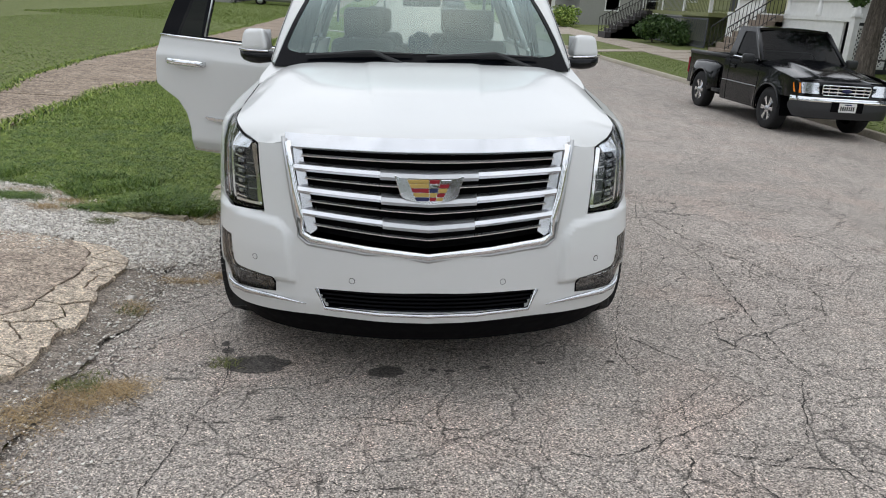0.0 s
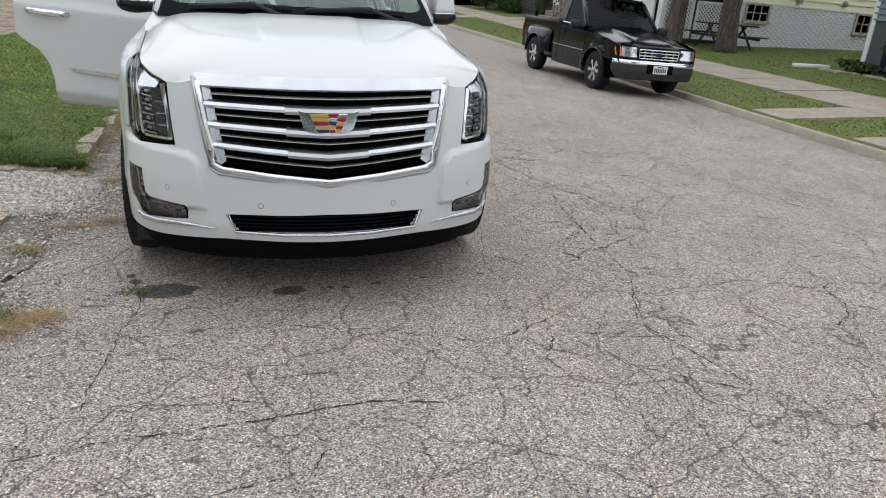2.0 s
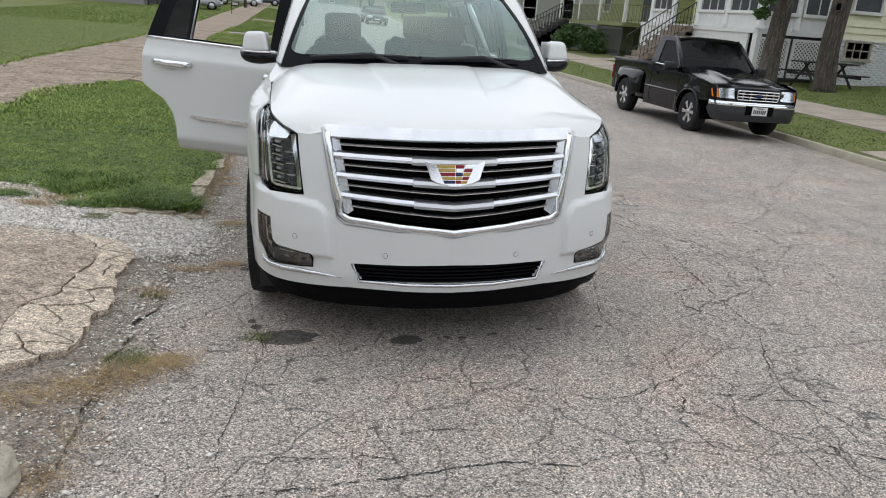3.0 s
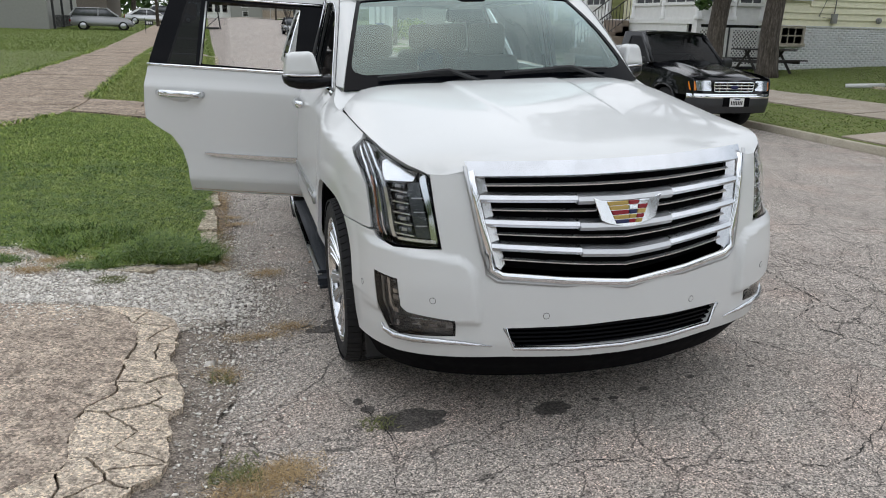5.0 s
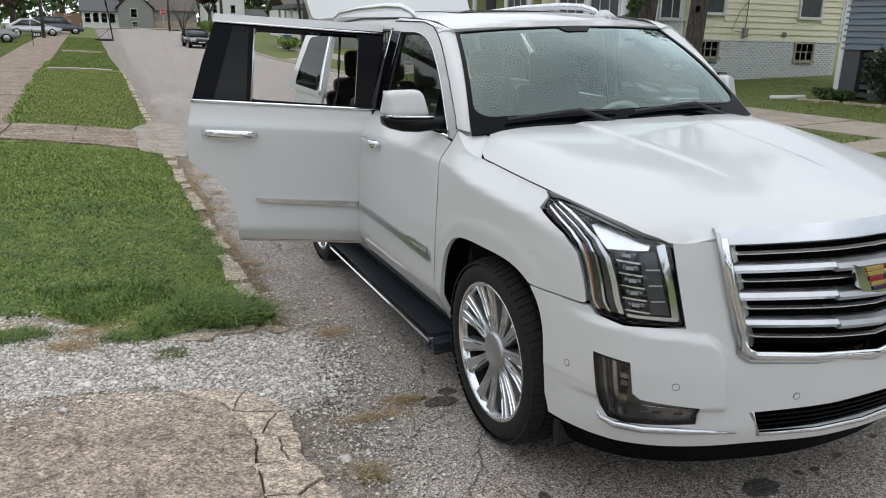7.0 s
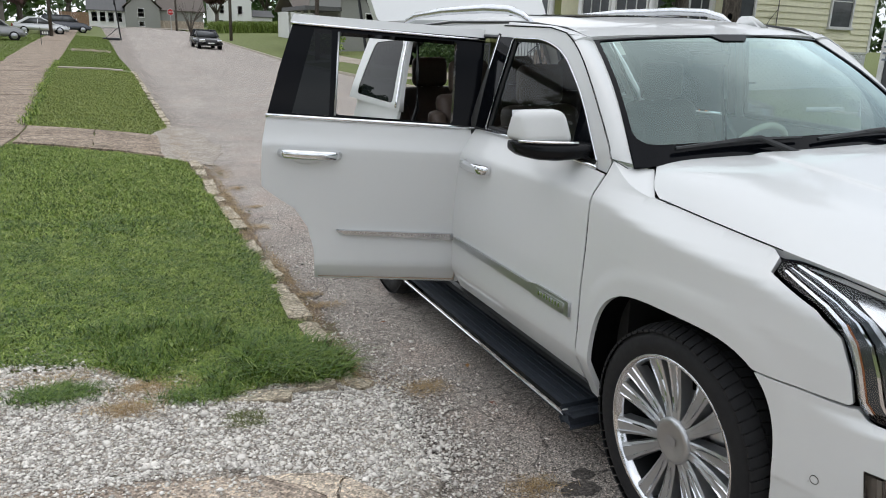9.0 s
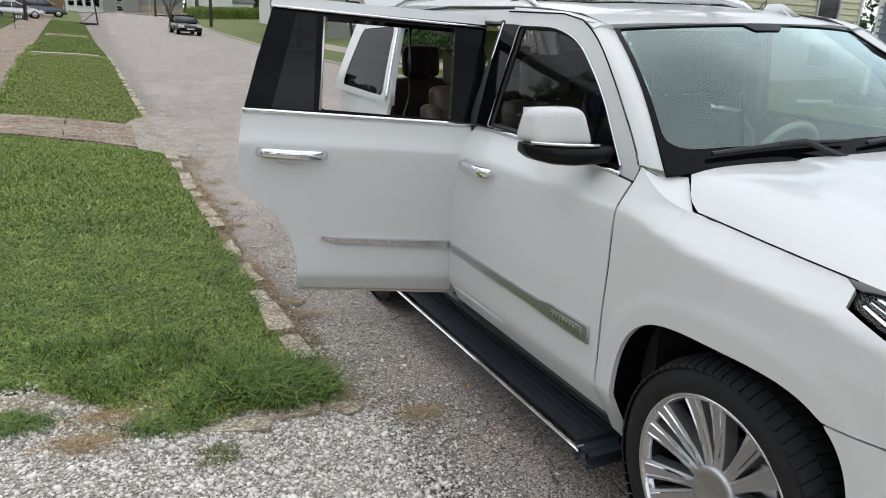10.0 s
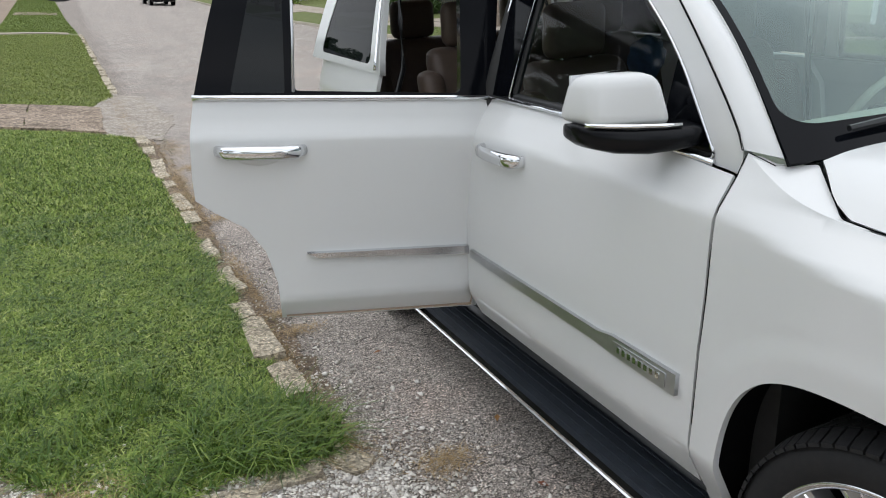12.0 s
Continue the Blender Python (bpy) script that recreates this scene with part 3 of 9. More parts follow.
def skin(u, z, off=0.0):
    """The car's flank and nose: way along the outline from its middle, and height. The car's side at x > 0."""
    s = 1 if u >= 0 else -1
    u = abs(u)
    x = float(np.interp(u, ARC, OUT[:, 0]))
    y = float(np.interp(u, ARC, OUT[:, 1]))
    k = 0.01
    tx = float(np.interp(u + k, ARC, OUT[:, 0]) - np.interp(max(u - k, -1), ARC, OUT[:, 0]))
    ty = float(np.interp(u + k, ARC, OUT[:, 1]) - np.interp(max(u - k, -1), ARC, OUT[:, 1]))
    if u < k:
        tx, ty = 1.0, 0.0
    l = math.hypot(tx, ty)
    nx, ny = -ty / l, tx / l            # inwards
    w = min(1.0, max(0.0, (y - 0.10) / 0.6))
    w = w * w * (3 - 2 * w)
    d = NOSE_IN(z) * (1 - w)
    side = SIDE_IN(z)
    if y < 1.75:
        ze, xe = HOOD_ZE(min(y, 1.4)), HOOD_X(min(y, 1.4))
        zc = wing_crease(y)
        t = (z - zc) / (ze - zc)
        t = min(1.0, 0.497 * (t + math.sqrt(t * t + 0.025)))
        f = max(0.0, x - xe) * (t + 0.05 * math.sin(math.pi * t)) + 0.020 * soft_step((z - 0.80) / (zc - 0.80)) * (1 - t)
        b = min(1.0, max(0.0, (y - 1.12) / 0.40))
        lower = min(SIDE_IN(min(z, 0.95)), 0.012)
        side = lerp(max(f, lower), side, b * b * (3 - 2 * b))
    if y > 2.85:
        side *= lerp(1.0, 0.4, soft_step((y - 2.85) / 0.7) * soft_step((z - 0.85) / 0.25))
    # the wings stand proud round the wheels
    for yc in (0.985, 3.93):
        r = (abs((y - yc) / 0.435) ** 3.0 + abs((z - 0.40) / 0.468) ** 3.0) ** (1 / 3.0)
        if z > 0.36 and r < 1.4:
            side -= 0.007 * (1 - soft_step((r - 1.12) / 0.13)) * soft_step((z - 0.36) / 0.15)
    # the sculpted field between headlamp and fog lamp
    if 0.40 < z < 0.86 and x > 0.45:
        a, c = x - 0.560 - 0.10 * max(0.0, z - 0.55), 0.735 + 0.10 * max(0.0, x - 0.60) - z
        inner_ = min(a, c) if a > 0.07 or c > 0.07 else 0.07 - math.hypot(0.07 - a, 0.07 - c)
        d -= 0.026 * soft_step(inner_ / 0.028 + 0.5) * soft_step((z - 0.476) / 0.016) * (1 - soft_step((y - 0.22) / 0.3))
    d += side * w - off
    return (s * (x + nx * d), y + ny * d, z)


def arch(yc, zc=0.40, ry=0.435, rz=0.468, z0=0.30, n=72, squ=3.5):
    """The outline of a wheel opening as (y, z), from the front low point over the top."""
    pts = []
    for i in range(n + 1):
        a = math.pi * i / n
        c, s = math.cos(a), math.sin(a)
        pts.append((yc - ry * math.copysign(abs(c) ** (2 / squ), c), zc + rz * abs(s) ** (2 / squ)))
    return [(pts[0][0] - 0.02, z0)] + pts + [(pts[-1][0] + 0.02, z0)]


def side_poly(pts):
    return [(uy(y), z) for y, z in pts]


def both(name, outline, material, label="", sides=(1, -1), **kw):
    """The same panel on both flanks."""
    made = []
    for s in sides:
        made.append(patch(name, outline, lambda u, z, s=s: (lambda p: (s * p[0], p[1], p[2]))(skin(u, z)), material, suv, flip=s < 0, label=label, **kw))
    return made


# the headlamp's outline on the skin
LAMP = rounded([(ux(0.697), 0.772), (ux(0.748), 1.046), *[(uy(q), HOOD_ZE(q) - 0.005) for q in (0.215, 0.25, 0.29, 0.33, 0.40, 0.48, 0.56, 0.62)], (uy(0.675), 1.122), (uy(0.668), 1.095), (uy(0.50), 1.035), (uy(0.42), 0.98), (uy(0.385), 0.90), (uy(0.365), 0.82), (uy(0.335), 0.785), (ux(0.85), 0.768)], 0.03, 4)
FOG = [(ux(0.827), 0.645), (ux(0.902), 0.655), (ux(0.888), 0.45), (ux(0.872), 0.412), (ux(0.84), 0.405), (ux(0.645), 0.424), (ux(0.642), 0.498), (ux(0.80), 0.516), (ux(0.818), 0.535)]
GRILLE = [(0, 0.622), (ux(0.465), 0.668), (ux(0.508), 0.682), (ux(0.600), 1.045), (0, 1.045)]
LOWER = [(0, 0.362), (ux(0.425), 0.372), (ux(0.475), 0.462), (0, 0.470)]


def mirrored(poly):
    """A half outline from the middle, closed across the middle."""
    return poly + [(-u, z) for u, z in reversed(poly) if u > 1e-6]


# bumper cover, across the whole nose, up to the lamps and the hood
arc_f = arch(0.985)
front_arch = [p for p in arc_f if p[0] < 0.80 and p[1] < 0.80]
half = [(0, 0.325), (ux(0.477), 0.335), (ux(0.86), 0.318), (uy(front_arch[0][0]), 0.325)]
half += [(uy(y), z) for y, z in front_arch if z > 0.33]
half += [(uy(0.645), 0.803), (uy(0.50), 0.803), (uy(0.385), 0.800)]
lamp_low = [(uy(0.36), 0.803), (uy(0.335), 0.779), (ux(0.85), 0.762), (ux(0.691), 0.766), (ux(0.742), 1.046)]
half += lamp_low
half += [(ux(0.70), 1.046), (ux(0.612), 1.052), (0, 1.056)]
bumper_holes = [mirrored(GRILLE), mirrored(LOWER)]
for s in (1, -1):
    bumper_holes.append([(s * u, z) for u, z in FOG])
patch("bumper_cover", mirrored(half), skin, M["pearl"], suv, step=0.014, holes=bumper_holes, thick=0.03, flip=False, label="pearl white front bumper cover")

# front wings
wing = [(uy(0.652), 0.809)] + [(uy(y), z) for y, z in arc_f if not (y < 0.80 and z < 0.813)]
wing[-1] = (uy(1.41), 0.33)


def wing_top(y):
    """The wing's upper edge: along the hood, then up to the windscreen pillar."""
    return HOOD_ZE(min(y, 1.20)) - 0.001 + (1.279 - HOOD_ZE(1.20) + 0.001) * min(1.0, max(0.0, (y - 1.20) / 0.336)) ** 1.7


wing += [(uy(1.505), 0.33), (uy(1.505), 0.60), (uy(1.511), 0.95), (uy(1.526), 1.16), (uy(1.536), 1.279)]
wing += [(uy(y), wing_top(y)) for y in (1.50, 1.46, 1.42, 1.38, 1.34, 1.30, 1.26, 1.22, 1.15, 1.0, 0.85, 0.72)]
wing += [(uy(0.685), 1.124), (uy(0.674), 1.089), (uy(0.51), 1.028), (uy(0.43), 0.974), (uy(0.393), 0.895), (uy(0.374), 0.815), (uy(0.385), 0.808), (uy(0.50), 0.809)]
both("front_wing", wing, M["pearl"], step=0.018, thick=0.02)

# front doors, below the windows
BELT = 1.272
door_f = [(1.515, 0.395), (2.735, 0.415), (2.752, 0.60), (2.765, 0.95), (2.80, BELT), (2.40, 1.268), (1.95, 1.254), (1.66, 1.236), (1.545, 1.228), (1.536, 1.16), (1.521, 0.95), (1.514, 0.60)]
CREASE_Z = (0.508, 0.524, 1.130, 1.148, 1.162)
both("front_door_panel", side_poly(door_f), M["pearl"], step=0.03, thick=0.02, creases=[[(uy(1.56), z), (uy(2.73), z)] for z in CREASE_Z])

# quarter panels behind the rear door, and the sill under the doors
arc_r = arch(3.93)
RD_EDGE = [(3.52, 0.42), (3.50, 0.60), (3.53, 0.72), (3.60, 0.82), (3.70, 0.885), (3.735, 0.95), (3.735, 1.10), (3.72, 1.275)]
quarter = [(uy(3.56), 0.72)] + [(uy(y), z) for y, z in arc_r if y > 3.58 and z > 0.6] + [(uy(4.41), 0.36), (uy(4.9), 0.36), (uy(4.93), 0.8), (uy(4.93), 1.30)]
quarter += [(uy(3.73), 1.285), (uy(3.745), 1.0), (uy(3.72), 0.90), (uy(3.62), 0.84)]
both("quarter_panel", quarter, M["pearl"], step=0.06, thick=0.02)
for s in (1, -1):
    patch("sill", [(1.50, -0.02), (3.52, -0.02), (3.52, 0.10), (1.50, 0.10)], lambda y, v, s=s: (s * (0.945 - 0.9 * (0.1 - v)), y, 0.30 + v), M["trim_black"], suv, step=0.08, thick=0.02, flip=s > 0)
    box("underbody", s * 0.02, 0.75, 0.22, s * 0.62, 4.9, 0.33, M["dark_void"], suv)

# right-hand rear door stays shut
rdoor = [(2.745, 0.42), *[p for p in RD_EDGE], (2.81, 1.272), (2.775, 0.95), (2.762, 0.6)]
both("rear_door_panel", side_poly(rdoor), M["pearl"], sides=(1,), step=0.06, thick=0.02)


# hood: its edge lies on the wing's upper edge
RIM = np.array([skin(uy(q), HOOD_ZE(q)) for q in np.linspace(0.12, 1.46, 90)])


def rim_x(y):
    return float(np.interp(y, RIM[:, 1], RIM[:, 0])) if y < 1.10 else float(np.interp(1.10, RIM[:, 1], RIM[:, 0]))


def bulge_x(y):
    """Half width of the hood's raised middle."""
    return lerp(0.23, 0.31, min(1, max(0, (y - 0.3) / 0.9)))


def hood_z(x, y):
    xe, ze, zc = rim_x(y), HOOD_ZE(y), HOOD_ZC(y)
    t = min(1.0, abs(x) / xe)
    z = ze + (zc - ze) * (1 - t ** lerp(3.2, 8.5, soft_step((y - 0.3) / 0.9)))
    # a raised middle with soft creases
    fade = soft_step((y - 0.35) / 0.35)
    z += 0.009 * fade / (1 + math.exp(min(40.0, (abs(x) - bulge_x(y)) / 0.005)))
    lip = math.exp(-max(0.0, y - nose_y(x)) / 0.025)
    return z - 0.012 * lip


def nose_y(x):
    return float(np.interp(abs(x), OUT[:FRONT_END, 0], OUT[:FRONT_END, 1])) + 0.075


def hood_shape(x, v):
    """v from the nose (0) to the windscreen (1)."""
    y0 = nose_y(x)
    a = abs(x)
    y1 = 1.366 + 0.055 * (a / 0.755) ** 2 if a < 0.755 else 1.421 - 1.15 * (a - 0.755)
    y = lerp(y0, y1, v)
    return (x, y, hood_z(x, y))


def hood_edge(v):
    x = 0.75
    for _ in range(12):
        x = rim_x(hood_shape(x, v)[1]) - 0.0025
    return x


vs_ = [0.0, 0.015, 0.03, 0.05, 0.08, 0.11, 0.15, 0.2, 0.25, 0.32, 0.4, 0.5, 0.6, 0.7, 0.8, 0.9, 0.96]
hood_out = [(hood_edge(v), v) for v in vs_] + [(rim_x(1.3) - 0.009, 0.975), (rim_x(1.3) - 0.022, 0.992), (rim_x(1.3) - 0.04, 1.0), (0.79, 1.0), (0.755, 1.0), (0.70, 1.0)]
hood_poly = hood_out + [(-x, v) for x, v in reversed(hood_out)]
hood_lines = [[(k * (bulge_x(lerp(0.10, 1.375, v)) + d), v) for v in np.linspace(0.2, 0.97, 24)] for k in (1, -1) for d in (-0.016, -0.005, 0.005, 0.016)]
patch("hood", hood_poly, hood_shape, M["pearl"], suv, step=0.03, thick=0.03, label="pearl white sculpted hood", creases=hood_lines)

# chrome strip on the hood's edge over the grille


def strip_shape(u, v):
    p = skin(u, 1.046 + v * 0.9)
    return (p[0], p[1] - 0.020 + 0.42 * v, p[2] + 0.001)


patch("hood_strip", [(ux(0.605), 0.0), (ux(0.618), 0.055), (-ux(0.618), 0.055), (-ux(0.605), 0.0)], strip_shape, M["strip_metal"], suv, step=0.04, thick=0.02, label="brushed chrome strip")


# grille: a frame, a dark back and bars
def grille_at(s, t, depth=0.0):
    """s from -1 to 1 across, t from the bottom (0) to the top (1)."""
    a = abs(s)
    z0 = 0.640 + 0.050 * a
    x = s * lerp(0.497, 0.585, t)
    z = lerp(z0, 1.052, t)
    p = skin(math.copysign(ux(abs(x)), x), z)
    return Vector((p[0], p[1] + depth, z))


# near-black sheet stands in for the dark depth behind the bars
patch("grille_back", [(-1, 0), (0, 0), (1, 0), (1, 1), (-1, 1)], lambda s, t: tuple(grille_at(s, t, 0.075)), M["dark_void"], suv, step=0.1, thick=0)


def strip_mesh(name, line, profile, material, parent, label=""):
    """A bar swept along points: profile is of (out, up) places round it."""
    bm = bmesh.new()
    rings = []
    for p in line:
        rings.append([bm.verts.new((p[0], p[1] - o, p[2] + h)) for o, h in profile])
    k = len(profile)
    for a, b in zip(rings, rings[1:]):
        for i in range(k):
            bm.faces.new((a[i], a[(i + 1) % k], b[(i + 1) % k], b[i]))
    bm.faces.new(rings[0][::-1])
    bm.faces.new(rings[-1])
    bmesh.ops.recalc_face_normals(bm, faces=bm.faces)
    return part(name, bm, material, parent, label)


ring = [(-1, 1), (-1, 0.75), (-1, 0.5), (-1, 0.25), (-1, 0.06), (-0.94, 0), (-0.5, 0), (0, 0), (0.5, 0), (0.94, 0), (1, 0.06), (1, 0.25), (1, 0.5), (1, 0.75), (1, 1)]
fr_pts = [(lambda p: p + Vector((0.012 * s, -0.004, 0.012 * (2 * t - 1))))(grille_at(s, t)) for s, t in ring]
bm = tube_bm(fr_pts, 0.017, 8)
part("grille_frame", bm, M["chrome"], suv, "chrome grille frame", True)
bm = tube_bm([p + Vector((0.020 * s, 0.004, 0.020 * (2 * t - 1))) for p, (s, t) in zip(fr_pts, ring)], 0.008, 6)
part("grille_surround", bm, M["satin"], suv, "", True)
thick_t = (0.272, 0.520, 0.765)
thin_t = (0.135, 0.395, 0.642, 0.885)
fat = [(-0.012, 0.021), (0.010, 0.012), (0.020, -0.004), (0.010, -0.019), (-0.03, -0.017), (-0.03, 0.021)]
slim = [(-0.010, 0.0055), (0.003, 0.0005), (0.002, -0.004), (-0.010, -0.004)]
for t in thick_t:
    for a, b in ((-1.0, -0.36), (0.36, 1.0)):
        strip_mesh("grille_bar", [grille_at(lerp(a, b, i / 6), t) for i in range(7)], [(o, h * 0.85) for o, h in fat], M["strip_metal"], suv, "broad chrome grille bar")
    for i in (0, 1):
        a, b = ((-0.36, 0.0), (0.0, 0.36))[i]
        strip_mesh("grille_bar", [grille_at(lerp(a, b, k / 4), t - 0.012, -0.004) for k in range(5)], [(o, h * 0.95) for o, h in fat], M["satin"], suv, "satin grille bar")
for t in thin_t:
    strip_mesh("grille_slat", [grille_at(-0.93 + 1.86 * i / 12, t, 0.006) for i in range(13)], slim, M["lamp_chrome"], suv)
# bright side plates where the bars meet the frame
for s in (-1, 1):
    patch("grille_side", [(0.915, 0.07), (1.0, 0.0), (1.0, 1.0), (0.925, 0.97)], lambda q, t, s=s: tuple(grille_at(s * q, t, 0.030 * (1.0 - q) / 0.08 - 0.010)), M["strip_metal"], suv, step=0.06, thick=0.02, flip=s < 0)

# shield badge of plain colour fields
badge = new("badge")
badge.parent = suv
tagged(badge, "shield badge with gold, red and blue fields")
BZ, BY = 0.905, -0.034


def shield(name, pts, y, deep, material, parent):
    bm = bmesh.new()
    f = bm.faces.new([bm.verts.new((x, y - 0.05 * abs(z - 0.85) * 0 + 0.18 * (z - 0.846), z)) for x, z in pts])
    ex = bmesh.ops.extrude_face_region(bm, geom=[f])
    bmesh.ops.translate(bm, verts=[g for g in ex["geom"] if isinstance(g, bmesh.types.BMVert)], vec=(0, -deep, 0))
    bmesh.ops.recalc_face_normals(bm, faces=bm.faces)
    bmesh.ops.bevel(bm, geom=bm.edges[:], offset=0.0015, segments=1, affect="EDGES")
    return part(name, bm, material, parent)


outer = [(-0.140, 0.960), (-0.118, 0.952), (0.118, 0.952), (0.140, 0.960), (0.112, 0.876), (0.085, 0.862), (0, 0.842), (-0.085, 0.862), (-0.112, 0.876)]
shield("badge_rim", outer, BY, 0.016, M["chrome"], badge)
bands = ((0.943, 0.928), (0.926, 0.911), (0.909, 0.893), (0.891, 0.876), (0.874, 0.860))
cols = (("gold", "red", "chrome"), ("gold", "chrome", "red"), ("red", "blue", "gold"), ("gold", "gold", "red"), ("blue", "red", "gold"))
for (z1, z0), (a, b, c) in zip(bands, cols):
    w1, w0 = 0.088 - 0.45 * (0.943 - z1), 0.088 - 0.45 * (0.943 - z0)
    for x0, x1, col in ((-1, -0.02, a), (0.02, 0.48, b), (0.52, 1, c)):
        shield("badge_field", [(x0 * w0, z0), (x1 * w0, z0), (x1 * w1, z1), (x0 * w1, z1)], BY - 0.017, 0.004, M[col], badge)

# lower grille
# same near-black sheet for the dark depth of the lower intake
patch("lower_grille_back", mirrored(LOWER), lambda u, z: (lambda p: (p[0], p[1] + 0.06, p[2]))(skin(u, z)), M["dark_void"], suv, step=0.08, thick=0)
lo = [(-0.45, 0.463), (-0.418, 0.375), (-0.2, 0.366), (0, 0.362), (0.2, 0.366), (0.418, 0.375), (0.45, 0.463)]


def nose_pt(x, z, off=0.0):
    p = skin(math.copysign(ux(abs(x)), x), z)
    return Vector((p[0], p[1] - off, z))


bm = tube_bm([nose_pt(x * 1.035, z, 0.0) for x, z in lo], [0.008, 0.010, 0.009, 0.009, 0.009, 0.010, 0.008], 8)
part("lower_grille_frame", bm, M["strip_metal"], suv, "chrome lower grille frame", True)
for k in range(5):
    z = 0.380 + 0.018 * k
    w = 0.42 + 0.012 * k
    strip_mesh("lower_slat", [nose_pt(-w + 2 * w * i / 8, z, -0.03) for i in range(9)], [(0.01, 0.004), (0.01, -0.004), (-0.01, -0.004), (-0.01, 0.004)], M["gloss_black"], suv)

# black chin
chin = [(0, 0.200), (ux(0.6), 0.197), (ux(0.86), 0.200), (uy(0.40), 0.205), (uy(0.50), 0.215), (uy(0.515), 0.322), (uy(0.40), 0.322), (ux(0.86), 0.316), (ux(0.477), 0.332), (0, 0.322)]
patch("chin", mirrored(chin), lambda u, z: skin(u, z, -0.010 - 0.35 * max(0.0, 0.325 - z)), M["chin_black"], suv, step=0.05, thick=0.03, label="black lower lip")
# unseen black plates added to block light and darken the ground below
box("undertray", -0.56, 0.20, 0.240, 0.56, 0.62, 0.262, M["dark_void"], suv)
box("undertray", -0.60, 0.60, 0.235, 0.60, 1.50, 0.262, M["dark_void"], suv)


# lamps
def on_skin(s, off):
    return lambda u, z: (lambda p: (s * p[0], p[1], p[2]))(skin(u, z, off))


for s in (1, -1):
    lamp = new("headlamp")
    lamp.parent = suv
    tagged(lamp, "tall clear LED headlamp with chrome inner ribs")
    fl = s < 0
    patch("lamp_housing", LAMP, on_skin(s, -0.055), M["lamp_dark"], lamp, step=0.06, thick=0.0, flip=fl)
    inset = [(lerp(u, 0.86, 0.02), lerp(z, 0.93, 0.02)) for u, z in LAMP]
    patch("lens", inset, on_skin(s, 0.004), M["lens"], lamp, step=0.05, thick=0.03, flip=fl)
    patch("lamp_edge", LAMP, on_skin(s, -0.003), M["gloss_black"], lamp, step=0.05, thick=0.05, flip=fl,
          holes=[[(lerp(u, 0.90, 0.020), lerp(z, 0.94, 0.018)) for u, z in LAMP]])
    # light guide that bends back along the wing: bright and smoked ribbons side by side
    def lu(f, z):
        a = float(np.interp(z, (0.772, 1.046), (ux(0.697), ux(0.748))))
        b = float(np.interp(z, (0.785, 0.82, 0.90, 0.98, 1.035, 1.092), [uy(v) for v in (0.335, 0.365, 0.385, 0.42, 0.50, 0.645)]))
        return lerp(a, b, f)

    outer_b = [(uy(0.650), 1.094), (uy(0.57), 1.064), (uy(0.50), 1.036), (uy(0.445), 1.003), (uy(0.415), 0.965), (uy(0.390), 0.90), (uy(0.368), 0.82), (uy(0.345), 0.796)]
    inner_b = [(uy(0.625), 1.116), (uy(0.545), 1.098), (uy(0.455), 1.068), (lu(0.69, 1.03), 1.030), (lu(0.66, 0.975), 0.975), (lu(0.64, 0.90), 0.90), (lu(0.63, 0.83), 0.83), (lu(0.64, 0.793), 0.793)]

    def ribbon(name, g0, g1, deep, material, first=0):
        a = [(lerp(p[0], q[0], g0), lerp(p[1], q[1], g0)) for p, q in zip(outer_b, inner_b)][first:]
        b = [(lerp(p[0], q[0], g1), lerp(p[1], q[1], g1)) for p, q in zip(outer_b, inner_b)][first:]
        patch(name, a + b[::-1], on_skin(s, -deep), material, lamp, step=0.02, thick=0.02, flip=fl)

    ribbon("side_marker", 0.05, 0.20, 0.018, M["marker"], 3)
    ribbon("light_guide", 0.03, 0.17, 0.012, M["lamp_chrome"])
    ribbon("smoked_band", 0.20, 0.44, 0.022, M["lamp_smoke"])
    ribbon("light_guide", 0.46, 0.53, 0.012, M["chrome"])
    ribbon("smoked_band", 0.55, 0.78, 0.024, M["lamp_smoke"])
    ribbon("light_guide", 0.80, 0.97, 0.014, M["lamp_chrome"])
    # bright brow over the lamp cells
    brow = [(lu(0.22, 1.012), 1.012), (lu(0.64, 1.004), 1.004), (uy(0.44), 1.060), (uy(0.405), 1.078), (uy(0.30), 1.062), (ux(0.80), 1.052)]
    patch("lamp_brow", brow, lambda u, z, s=s: on_skin(s, -0.010 - 0.60 * (z - 1.005))(u, z), M["lamp_chrome"], lamp, step=0.03, thick=0.02, flip=fl)
    # bright rim down the inner edge and across the foot
    patch("light_strip", [(lu(0.035, 0.79), 0.79), (lu(0.115, 0.79), 0.79), (lu(0.10, 0.90), 0.90), (lu(0.13, 1.03), 1.03), (lu(0.05, 1.04), 1.04), (lu(0.03, 0.90), 0.90)], on_skin(s, -0.012), M["chrome"], lamp, step=0.03, thick=0.02, flip=fl)
    patch("light_strip", [(lu(0.05, 0.785), 0.785), (lu(0.62, 0.787), 0.787), (lu(0.62, 0.797), 0.797), (lu(0.07, 0.797), 0.797)], on_skin(s, -0.010), M["lamp_chrome"], lamp, step=0.03, thick=0.02, flip=fl)
    # smoked inner panel with faint joints
    patch("smoked_panel", [(lu(0.13, 0.80), 0.80), (lu(0.33, 0.80), 0.80), (lu(0.33, 1.0), 1.0), (lu(0.16, 1.01), 1.01)], on_skin(s, -0.022), M["lamp_smoke"], lamp, step=0.04, thick=0.02, flip=fl)
